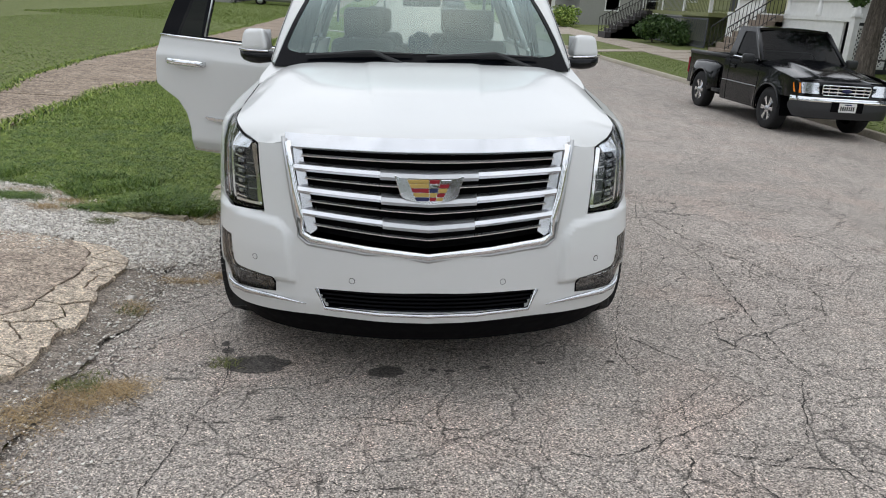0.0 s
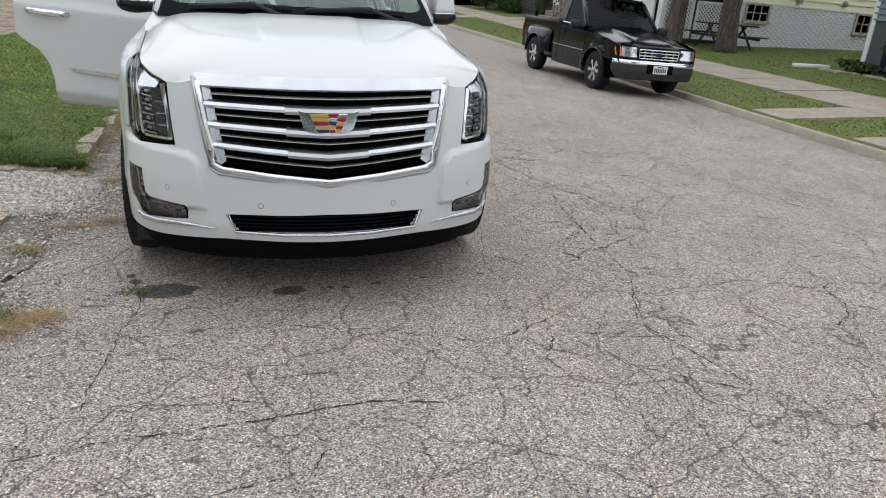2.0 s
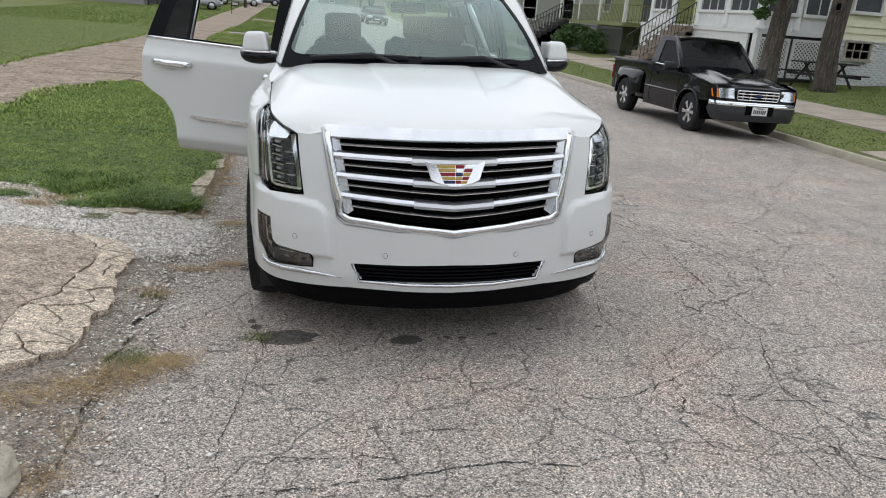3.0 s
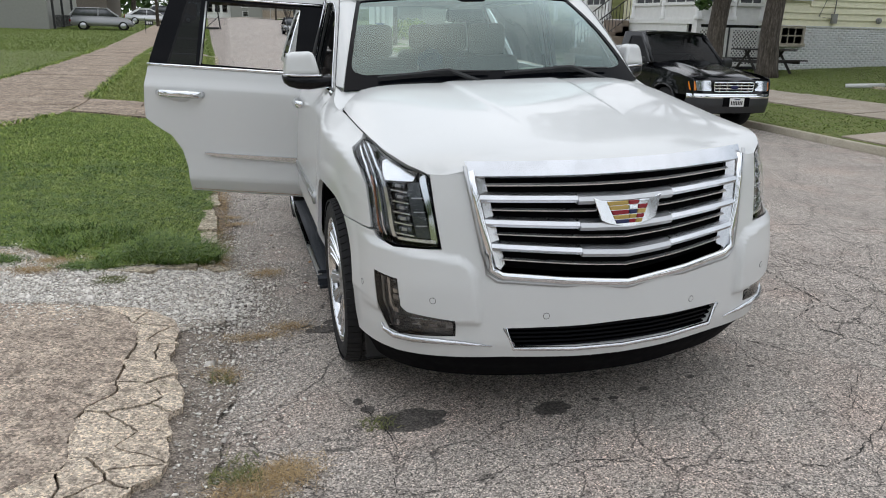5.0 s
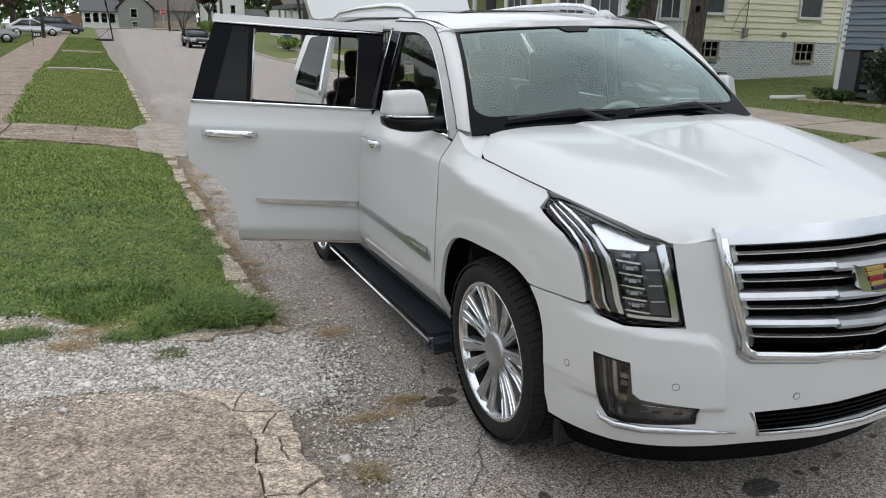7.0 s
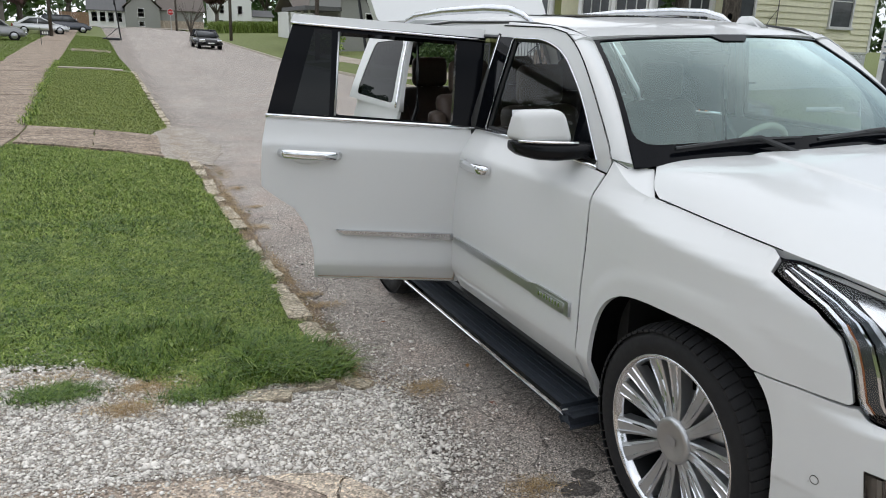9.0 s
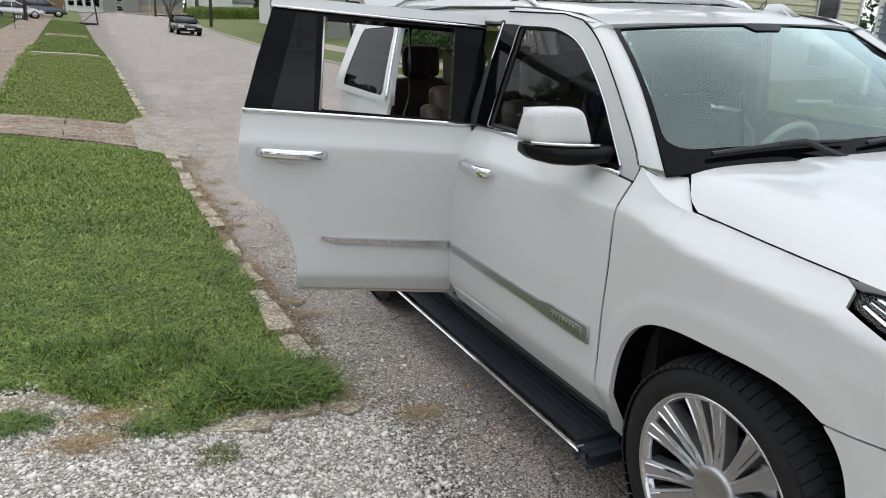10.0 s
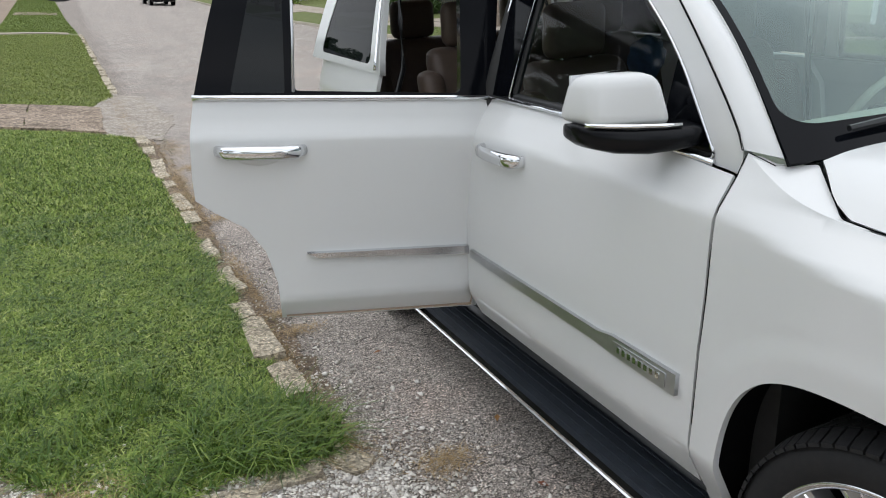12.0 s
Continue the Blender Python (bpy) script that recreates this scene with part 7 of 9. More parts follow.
# pavement on the left and the paths that cross the verge
walk_l = thing("pavement_left", "brown weathered pavement of large slabs", "pavement", kind="structure")
y = 3.6
while y < 118:
    ln = 1.5 if y < 40 else 6.0
    jitter = rng.uniform(-0.004, 0.004)
    outline = [(WALK_L(y), y + 0.004), (WALK_R(y), y + 0.004), (WALK_R(y + ln), y + ln - 0.004), (WALK_L(y + ln), y + ln - 0.004)]
    patch("paving_slab", wobble(outline, 0.03, 0.3, y) if y < 40 else outline, on_ground(0.02 + jitter, lawn_z), M["brick_walk"], walk_l, step=0.7 if y < 40 else 3.0, thick=0.05)
    y += ln
path_l = thing("driveway_path", "pinkish concrete path across the verge", "path", kind="structure")
for a, b in ((-2.12, -3.05), (-3.065, -4.10)):
    near_, far_ = (lambda x: 10.52 - 0.55 * (x + 2.28)), (lambda x: 12.80 - 0.42 * (x + 2.25))
    patch("paving_slab", wobble([(b, near_(b)), (a, near_(a)), (a, far_(a)), (b, far_(b))], 0.04, 0.3, a), on_ground(0.03, lawn_z), M["brick_walk"], path_l, step=0.4, thick=0.06)
patch("paving_slab", [(-4.9, 33.6), (-2.45, 33.6), (-2.45, 34.4), (-4.9, 34.4)], on_ground(0.03, lawn_z), M["concrete"], path_l, step=0.5, thick=0.05)
patch("paving_slab", [(-5.3, 52), (-3.0, 52), (-3.0, 54.5), (-5.3, 54.5)], on_ground(0.03, lawn_z), M["brick_walk"], path_l, step=1, thick=0.05)
# cracked asphalt mouth of that path
mouth = patch("path_mouth", wobble([(-2.15, 10.4), (-1.5, 10.0), (-1.2, 11.5), (-1.4, 14.3), (-1.8, 14.9), (-2.2, 12.9)], 0.10, 0.2, 4), on_ground(0.008, edge_z), M["dirt"], step=0.2, thick=0.02)
tagged(mouth, "cracked dusty road edge at the path", "road edge", kind="structure")
# a few fallen leaves
leaf_mat = per_piece("fallen_leaves", ((0.1, (0.20, 0.06, 0.03)), (0.6, (0.42, 0.22, 0.06)), (0.95, (0.30, 0.10, 0.05))), 0.7)
for x, y in ((-1.62, 2.66), (-1.60, 3.05), (-1.05, 2.15), (-1.2, 3.4), (-1.75, 3.3), (-0.98, 2.6)):
    bm = bmesh.new()
    vs = [bm.verts.new(p) for p in ((-0.022, 0, 0.002), (0, -0.012, 0.006), (0.024, 0, 0.0), (0, 0.012, 0.005))]
    bm.faces.new(vs)
    ob = part("fallen_leaf", bm, leaf_mat)
    ob.matrix_basis = pose(x, y, edge_z(x, y) + 0.016, 8, 5, rng.uniform(0, 360))
    tagged(ob, "dry reddish fallen leaf on the ground", "leaf", "fallen leaves")

# ---- across the street ----
kerb_r = sheet("kerb_right", lambda y: [KERB_R(y) + d for d in (-0.002, 0.0, 0.012, 0.15, 0.152)], [y for y in YS if -20 < y < 118],
               lambda x, y: road_z(KERB_R(y), y) + (-0.05 if x < KERB_R(y) - 0.001 or x > KERB_R(y) + 0.151 else (0.105 if x < KERB_R(y) + 0.005 else 0.125)), M["kerb_smooth"], "pale concrete kerb along the street", "kerb")
walk_r = thing("pavement_right", "pale concrete pavement in square bays", "pavement", kind="structure")
y = -2.0
while y < 60:
    ln = 1.6 if y < 34 else 5.2
    patch("paving_slab", [(9.85, y + 0.012), (11.55, y + 0.012), (11.55, y + ln - 0.012), (9.85, y + ln - 0.012)], on_ground(0.02 + rng.uniform(-0.01, 0.012), lawn_z), M["concrete"], walk_r, step=0.8 if y < 34 else 2.6, thick=0.05)
    y += ln
for y0, y1 in ((6.35, 7.25), (3.0, 4.9), (29.0, 30.2), (44, 46.5)):
    patch("paving_slab", [(KERB_R(y0) + 0.16, y0), (9.84, y0), (9.84, y1), (KERB_R(y1) + 0.16, y1)], on_ground(0.02, lawn_z), M["concrete"], walk_r, step=0.7, thick=0.05)
patch("paving_slab", [(11.56, 28.6), (13.2, 28.6), (13.2, 30.0), (11.56, 30.0)], on_ground(0.02, lawn_z), M["concrete"], walk_r, step=0.7, thick=0.05)
gx, gy = scatter(105000, 7.62, 20, 2, 30, lambda x, y: (x > 0.17 + np.interp(y, (0, 6, 10, 18, 26, 45), (7.5, 7.62, 7.82, 7.76, 7.58, 7.35))) & ((x < 9.8) | (x > 11.6)) & ~((x < 9.9) & (((y > 6.3) & (y < 7.3)) | ((y > 2.9) & (y < 5)))), 30)
gz = np.array([lawn_z(a, b) for a, b in zip(gx, gy)])
tufts("lawn_grass", gx, gy, gz, 0.026, 0.012, 2.4, M["grass_far"], "mown green lawn before the houses", "grass", 31)


def siding(name, color, pitch=0.2, rough=0.6):
    """Painted boards: the colour of one board, weathered."""
    return plain(name, color, rough, 0, 0.05, 6, 0.05)


M["yellow"] = siding("pale_yellow_siding", (0.80, 0.77, 0.55))
M["white"] = siding("white_paint", (0.72, 0.72, 0.70))
M["olive"] = siding("olive_green_paint", (0.20, 0.21, 0.085))
M["olive_lt"] = siding("light_olive_paint", (0.34, 0.36, 0.16))
M["blue_grey"] = siding("blue_grey_siding", (0.155, 0.185, 0.215))
M["grey"] = siding("grey_siding", (0.27, 0.27, 0.25))
M["dark_grey"] = plain("dark_grey_wood", (0.075, 0.078, 0.082), 0.7)
M["roof"] = plain("brown_shingles", (0.13, 0.11, 0.095), 0.9, 0, 0.2, 8, 0.5)
M["roof_grey"] = plain("grey_shingles", (0.11, 0.11, 0.11), 0.9, 0, 0.2, 8, 0.5)
# the basement panes' pale reflection is put into this colour
M["pane_pale"] = plain("dusty_window_pane", (0.34, 0.35, 0.34), 0.2, 0, 0.3, 5)
M["pane"] = plain("window_pane", (0.085, 0.09, 0.095), 0.08, 0, 0.2, 3)
M["step"] = soil("concrete_steps", (0.17, 0.13, 0.10), (0.24, 0.19, 0.15), (0.32, 0.27, 0.22), 3.0, 0.3)
M["iron"] = plain("black_iron", (0.02, 0.02, 0.022), 0.5)
M["wood_dark"] = plain("dark_stained_wood", (0.035, 0.03, 0.03), 0.7)


def painted_brick():
    n = Nodes("white_painted_brick")
    n.bump(n.noise(40, 4), 0.3, 0.005)
    worn = n.ramp(n.noise(2.5, 6, 0.7, stretch=(1, 1, 3)), (0.60, (0, 0, 0)), (0.72, (1, 1, 1)))
    col = n.mix(worn, n.ramp(n.noise(9, 5), (0.3, (0.60, 0.61, 0.62)), (0.7, (0.74, 0.74, 0.74))), (0.42, 0.38, 0.35))
    return n.done(col, 0.8)


M["white_brick"] = painted_brick()


def boards(name, parent, a, b, z0, z1, pitch, material, holes=(), out=(0, -1), depth=0.042):
    """Lapped boards on a wall from a to b (x, y), each a piece of its own, left open over the holes (s0, s1, z0, z1)."""
    a, b = Vector(a), Vector(b)
    d = b - a
    n_ = int(round((z1 - z0) / pitch))
    cache = {}
    for i in range(n_):
        lo, hi = z0 + i * pitch, min(z1, z0 + (i + 1) * pitch)
        spans = [(0.0, d.length)]
        for s0, s1, h0, h1 in holes:
            if h0 < hi - 0.01 and h1 > lo + 0.01:
                nxt = []
                for p, q in spans:
                    if s1 <= p or s0 >= q:
                        nxt.append((p, q))
                    else:
                        if s0 > p:
                            nxt.append((p, s0))
                        if s1 < q:
                            nxt.append((s1, q))
                spans = nxt
        for p, q in spans:
            key = (round(q - p, 3), round(hi - lo, 3))
            if key not in cache:
                me = bpy.data.meshes.new(name)
                l, h = q - p, hi - lo
                v = [(0, -depth, 0), (l, -depth, 0), (l, -0.004, h), (0, -0.004, h), (0, 0, 0), (l, 0, 0), (l, 0, h), (0, 0, h)]
                me.from_pydata(v, [], [(0, 1, 2, 3), (0, 4, 5, 1), (3, 2, 6, 7), (0, 3, 7, 4), (1, 5, 6, 2)])
                me.materials.append(material)
                cache[key] = me
            ob = new(name, cache[key])
            ob.parent = parent
            ang = math.degrees(math.atan2(d.y, d.x))
            pt = a + d.normalized() * p
            ob.matrix_basis = pose(pt.x, pt.y, lo, 0, 0, ang)


def window(parent, a, ang, w, h, z, cols=1, rows=2, frame_m=None, name="window", depth=0.06, pane_m=None):
    """A framed window standing in a wall; a is its lower left corner."""
    win = new(name)
    win.parent = parent
    win.matrix_basis = pose(a[0], a[1], z, 0, 0, ang)
    fm = frame_m or M["white"]
    t = 0.07
    box("frame", -t, -depth, -t, 0, 0.03, h + t, fm, win)
    box("frame", w, -depth, -t, w + t, 0.03, h + t, fm, win)
    box("frame", 0, -depth, h, w, 0.03, h + t, fm, win)
    box("sill", -t - 0.03, -depth - 0.04, -t - 0.03, w + t + 0.03, 0.03, 0.0, fm, win)
    box("pane", 0, 0.0, 0, w, 0.015, h, pane_m or M["pane"], win)
    for i in range(1, cols):
        box("bar", w * i / cols - 0.014, -0.03, 0, w * i / cols + 0.014, -0.002, h, fm, win)
    for i in range(1, rows):
        box("bar", 0, -0.028, h * i / rows - 0.016, w, -0.001, h * i / rows + 0.016, fm, win)
    return win


def lattice(parent, a, ang, w, h, z, pitch=0.13):
    """A panel of crossing laths."""
    lat = new("lattice_panel")
    lat.parent = parent
    lat.matrix_basis = pose(a[0], a[1], z, 0, 0, ang)
    bm = bmesh.new()
    wd = 0.020
    for sgn, yy in ((1, 0.0), (-1, -0.010)):
        s = -h
        while s < w:
            pts = []
            # a diagonal clipped to the panel
            for t in (0, h):
                pts.append([s + t, t] if sgn > 0 else [s + h - t, t])
            (x0, z0), (x1, z1) = pts
            if x1 != x0:
                def clipx(xc):
                    return z0 + (z1 - z0) * (xc - x0) / (x1 - x0)
                lo_, hi_ = (x0, z0), (x1, z1)
                if lo_[0] > hi_[0]:
                    lo_, hi_ = hi_, lo_
                if lo_[0] < 0:
                    lo_ = (0, clipx(0))
                if hi_[0] > w:
                    hi_ = (w, clipx(w))
                if hi_[0] - lo_[0] > 0.03:
                    dx, dz = hi_[0] - lo_[0], hi_[1] - lo_[1]
                    l = math.hypot(dx, dz)
                    nx, nz = -dz / l * wd, dx / l * wd
                    q = [bm.verts.new((px_, yy, pz_)) for px_, pz_ in ((lo_[0] - nx, lo_[1] - nz), (hi_[0] - nx, hi_[1] - nz), (hi_[0] + nx, hi_[1] + nz), (lo_[0] + nx, lo_[1] + nz))]
                    bm.faces.new(q)
            s += pitch
    part("lattice_panel", bm, M["white"] if pitch < 0.2 else M["dark_grey"], lat)
    for x0, z0, x1, z1 in ((-0.05, -0.05, w + 0.05, 0.03), (-0.05, h - 0.03, w + 0.05, h + 0.05), (-0.05, 0, 0.03, h), (w - 0.03, 0, w + 0.05, h)):
        box("lattice_frame", x0, -0.03, z0, x1, 0.02, z1, M["white"] if pitch < 0.2 else M["dark_grey"], lat)
    return lat


def rail(parent, a, b, h=0.85, gap=0.16, r=0.012, material=None):
    m_ = material or M["iron"]
    rl = new("railing")
    rl.parent = parent
    a, b = Vector(a), Vector(b)
    part("top_rail", tube_bm([a + Vector((0, 0, h)), b + Vector((0, 0, h))], 0.022, 6), m_, rl)
    part("bottom_rail", tube_bm([a + Vector((0, 0, 0.10)), b + Vector((0, 0, 0.10))], 0.014, 6), m_, rl)
    n_ = max(2, int((b - a).length / gap))
    me = None
    for i in range(n_ + 1):
        p = lerp(a, b, i / n_)
        if me is None:
            ob = part("baluster", tube_bm([(0, 0, 0.0), (0, 0, h)], r, 5), m_, rl)
            me = ob.data
        else:
            ob = new("baluster", me)
            ob.parent = rl
        ob.matrix_basis = Matrix.Translation(p)


def stairs(parent, x0, x1, y0, y1, z0, z1, n, material):
    """Steps that rise towards x1."""
    for i in range(n):
        xa = lerp(x0, x1, i / n)
        box("stair", xa, y0, z0 - 0.2, x1, y1, lerp(z0, z1, (i + 1) / n), material, parent, "", 0.01)


def gable_roof(parent, x0, x1, y0, y1, z, rise, material, along="x", over=0.4, name="roof"):
    bm = bmesh.new()
    if along == "x":
        ym = (y0 + y1) / 2
        P = [(x0 - over, y0 - over, z), (x1 + over, y0 - over, z), (x1 + over, ym, z + rise), (x0 - over, ym, z + rise), (x0 - over, y1 + over, z), (x1 + over, y1 + over, z)]
    else:
        xm = (x0 + x1) / 2
        P = [(x0 - over, y1 + over, z), (x0 - over, y0 - over, z), (xm, y0 - over, z + rise), (xm, y1 + over, z + rise), (x1 + over, y1 + over, z), (x1 + over, y0 - over, z)]
    v = [bm.verts.new(p) for p in P]
    f = [bm.faces.new((v[0], v[1], v[2], v[3])), bm.faces.new((v[3], v[2], v[5], v[4]))]
    ex = bmesh.ops.extrude_face_region(bm, geom=f)
    bmesh.ops.translate(bm, verts=[g for g in ex["geom"] if isinstance(g, bmesh.types.BMVert)], vec=(0, 0, 0.14))
    bmesh.ops.recalc_face_normals(bm, faces=bm.faces)
    return part(name, bm, material, parent)


# yellow house: painted brick basement, lapped boards, screened white porch on the street side
yh = thing("yellow_house", "pale yellow clapboard house on a white painted brick base", "house")
YX0, YX1, YY0, YY1 = 15.6, 22.5, 19.0, 29.0
box("basement_wall", YX0, YY0, -0.2, YX1, YY1, 1.70, M["white_brick"], yh, "white painted brick basement wall")
# courses of bricks on the side towards the street's near end
bm = bmesh.new()
box_bm(0, 0, 0, 0.205, 0.008, 0.062, bm=bm)
brick_me = bpy.data.meshes.new("brick")
bm.to_mesh(brick_me)
bm.free()
brick_me.materials.append(M["white_brick"])
rows_v, rows_f = [], []
zc, k = 0.12, 0
while zc < 1.66:
    x = YX0 + (0.0 if k % 2 else 0.11)
    while x < YX1 - 0.2:
        if not any(s0 - 0.2 < x < s1 + 0.05 and h0 - 0.1 < zc < h1 + 0.05 for s0, s1, h0, h1 in ((15.95, 16.8, 1.1, 1.66), (20.35, 21.35, 1.02, 1.65))):
            o = len(rows_v)
            for dx, dz in ((0, 0), (0.205, 0), (0.205, 0.062), (0, 0.062)):
                rows_v.append((x + dx, YY0 - 0.007, zc + dz))
            for dx, dz in ((-0.004, -0.004), (0.209, -0.004), (0.209, 0.066), (-0.004, 0.066)):
                rows_v.append((x + dx, YY0 + 0.004, zc + dz))
            rows_f += [(o, o + 1, o + 2, o + 3), (o + 4, o + 5, o + 1, o), (o + 5, o + 6, o + 2, o + 1), (o + 6, o + 7, o + 3, o + 2), (o + 7, o + 4, o, o + 3)]
        x += 0.217
    zc += 0.075
    k += 1
tagged(bulk("bricks", rows_v, rows_f, M["white_brick"], yh), kind="stuff")
box("wall", YX0, YY0 + 0.02, 1.70, YX1, YY1, 6.2, M["yellow"], yh, "pale yellow boarded wall")
holes_y = ((0.25, 1.35, 2.5, 4.4), (4.70, 5.92, 2.45, 4.3))
boards("siding_board", yh, (YX0, YY0 + 0.02), (YX1, YY0 + 0.02), 1.70, 6.2, 0.205, M["yellow"], holes_y)
box("skirt_board", YX0 - 0.02, YY0 - 0.025, 1.66, YX1 + 0.02, YY0 + 0.02, 1.71, M["white"], yh)
box("corner_board", YX1 - 0.02, YY0 - 0.03, 1.70, YX1 + 0.10, YY0 + 0.05, 6.2, M["white"], yh)
window(yh, (15.95, YY0 + 0.0), 0, 0.82, 0.48, 1.14, 3, 2, M["kerb_smooth"], pane_m=M["pane_pale"])
window(yh, (20.42, YY0 + 0.0), 0, 0.85, 0.56, 1.05, 3, 2, M["kerb_smooth"], pane_m=M["pane_pale"])
window(yh, (YX0 + 0.33, YY0 + 0.0), 0, 0.92, 1.65, 2.58, 1, 2)
window(yh, (YX0 + 4.80, YY0 + 0.0), 0, 1.0, 1.7, 2.55, 1, 2)
gable_roof(yh, YX0, YX1, YY0, YY1, 6.2, 2.6, M["roof"], "x")
box("meter_box", 17.80, YY0 - 0.12, 1.80, 17.98, YY0 - 0.01, 2.10, M["grey"], yh)
part("service_cable", tube_bm([(17.89, YY0 - 0.05, 2.1), (17.92, YY0 - 0.04, 6.0)], 0.015, 5), M["dark_grey"], yh)
part("service_cable", tube_bm([(17.80, YY0 - 0.05, 1.95), (17.3, YY0 - 0.04, 2.0), (17.55, YY0 - 0.04, 2.6), (17.89, YY0 - 0.05, 3.0)], 0.010, 5), M["dark_grey"], yh)
part("dryer_vent", lathe_bm([(0, 0.10), (0.06, 0.10), (0.10, 0.06), (0.10, 0.0)], 12, "z"), M["grey"], yh).matrix_basis = pose(19.75, YY0 - 0.01, 1.92, 90, 0, 0)
# porch
PX0, PY0, PY1, PZ = 13.0, 19.35, 28.5, 1.82
box("porch_floor", PX0, PY0, PZ - 0.14, YX0, PY1, PZ, M["white"], yh)
box("porch_ceiling", PX0 - 0.3, PY0 - 0.3, 4.6, YX0, PY1 + 0.3, 4.75, M["white"], yh)
gable_roof(yh, PX0, YX0, PY0, PY1, 4.75, 1.0, M["roof"], "y", 0.35)
box("porch_skirt", PX0 + 0.05, PY0 + 0.6, -0.1, PX0 + 0.12, PY1, PZ - 0.14, M["white"], yh)
lattice(yh, (PX0 + 0.1, PY0 + 0.02), 0, 1.05, 1.12, 0.42)
lattice(yh, (PX0 + 1.35, PY0 + 0.02), 0, 1.15, 1.12, 0.42)
box("porch_pier", PX0, PY0 - 0.02, -0.1, PX0 + 0.16, PY0 + 0.25, PZ - 0.14, M["white"], yh)
box("porch_back", PX0 + 0.4, PY0 + 0.35, -0.1, YX0, PY1, PZ - 0.14, M["dark_grey"], yh)
cols_ = [(PX0 + 0.10, PY0 + 0.1 + 2.05 * i) for i in range(5)] + [(PX0 + 1.35, PY0 + 0.1), (PX0 + 2.45, PY0 + 0.1)]
for x, y in cols_:
    part("porch_column", lathe_bm([(PZ, 0.15), (PZ + 0.12, 0.15), (PZ + 0.14, 0.11), (4.45, 0.09), (4.48, 0.13), (4.6, 0.13)], 14, "z", None, (x, y, 0)), M["white"], yh, "", True)
for i in range(4):
    y = PY0 + 0.22 + 2.05 * i
    if i != 2:
        window(yh, (PX0 + 0.10, y + 1.78), -90, 1.66, 1.75, PZ + 0.55, 3, 1, name="porch_window")
        box("porch_panel", PX0 + 0.06, y, PZ, PX0 + 0.12, y + 1.8, PZ + 0.45, M["white"], yh)
window(yh, (PX0 + 0.25, PY0 + 0.08), 0, 1.0, 1.75, PZ + 0.55, 2, 1, name="porch_window")
window(yh, (PX0 + 1.55, PY0 + 0.08), 0, 0.95, 1.75, PZ + 0.55, 2, 1, name="porch_window")
box("porch_panel", PX0 + 0.18, PY0 + 0.07, PZ, YX0, PY0 + 0.12, PZ + 0.45, M["white"], yh)
stairs(yh, PX0 - 1.9, PX0, 23.7, 25.2, 0.30, PZ - 0.05, 7, M["step"])
for y in (23.72, 25.18):
    rail(yh, (PX0 - 1.9, y, 0.45), (PX0, y, PZ), 0.8)
box("stair_wall", PX0 - 0.9, 23.45, 0, PX0, 23.68, 1.2, M["step"], yh)

# green house farther up the street
gh = thing("green_house", "olive green house with a raised porch and wooden stairs", "house")
GX, GY0, GY1, GZ = 13.4, 31.5, 41.5, 1.75
box("wall", GX + 2.4, GY0 + 0.3, 0, GX + 10, GY1, 5.2, M["olive_lt"], gh)
boards("siding_board", gh, (GX + 2.4, GY1), (GX + 2.4, GY0 + 0.3), GZ, 5.2, 0.2, M["olive_lt"], ((1.0, 2.1, 2.2, 4.2), (6.5, 7.7, 1.7, 4.2)))
boards("siding_board", gh, (GX + 2.4, GY0 + 0.3), (GX + 10, GY0 + 0.3), 0.6, 5.2, 0.2, M["olive_lt"], ((2.5, 3.5, 2.4, 4.2),))
window(gh, (GX + 4.95, GY0 + 0.28), 0, 0.9, 1.6, 2.5)
window(gh, (GX + 2.38, GY1 - 1.05), -90, 1.0, 1.7, 2.35)
box("door", GX + 2.33, GY1 - 7.6, GZ, GX + 2.40, GY1 - 6.6, GZ + 2.1, M["dark_grey"], gh)
gable_roof(gh, GX, GX + 10, GY0, GY1, 5.2, 2.5, M["roof_grey"], "x")
box("porch_floor", GX, GY0, GZ - 0.18, GX + 2.4, GY1, GZ, M["olive"], gh)
box("porch_beam", GX, GY0, 4.4, GX + 2.4, GY1, 4.75, M["olive"], gh)
for y in (GY0 + 0.1, GY0 + 3.4, GY0 + 6.6, GY1 - 0.1):
    box("porch_post", GX + 0.02, y - 0.07, GZ, GX + 0.16, y + 0.07, 4.4, M["white"], gh)
lattice(gh, (GX + 0.02, GY1), -90, GY1 - GY0, GZ - 0.55, 0.25, 0.22)
rail(gh, (GX + 0.08, GY0 + 0.1, GZ), (GX + 0.08, GY1 - 2.2, GZ), 0.8, 0.18, 0.018, M["olive"])
rail(gh, (GX + 0.08, GY0 + 0.1, GZ), (GX + 2.3, GY0 + 0.1, GZ), 0.8, 0.18, 0.018, M["olive"])
stairs(gh, GX - 2.5, GX, GY1 - 2.0, GY1 - 0.4, 0.25, GZ - 0.05, 8, M["wood_dark"])
for y in (GY1 - 2.0, GY1 - 0.4):
    rail(gh, (GX - 2.5, y, 0.35), (GX, y, GZ), 0.85, 0.2, 0.02, M["wood_dark"])

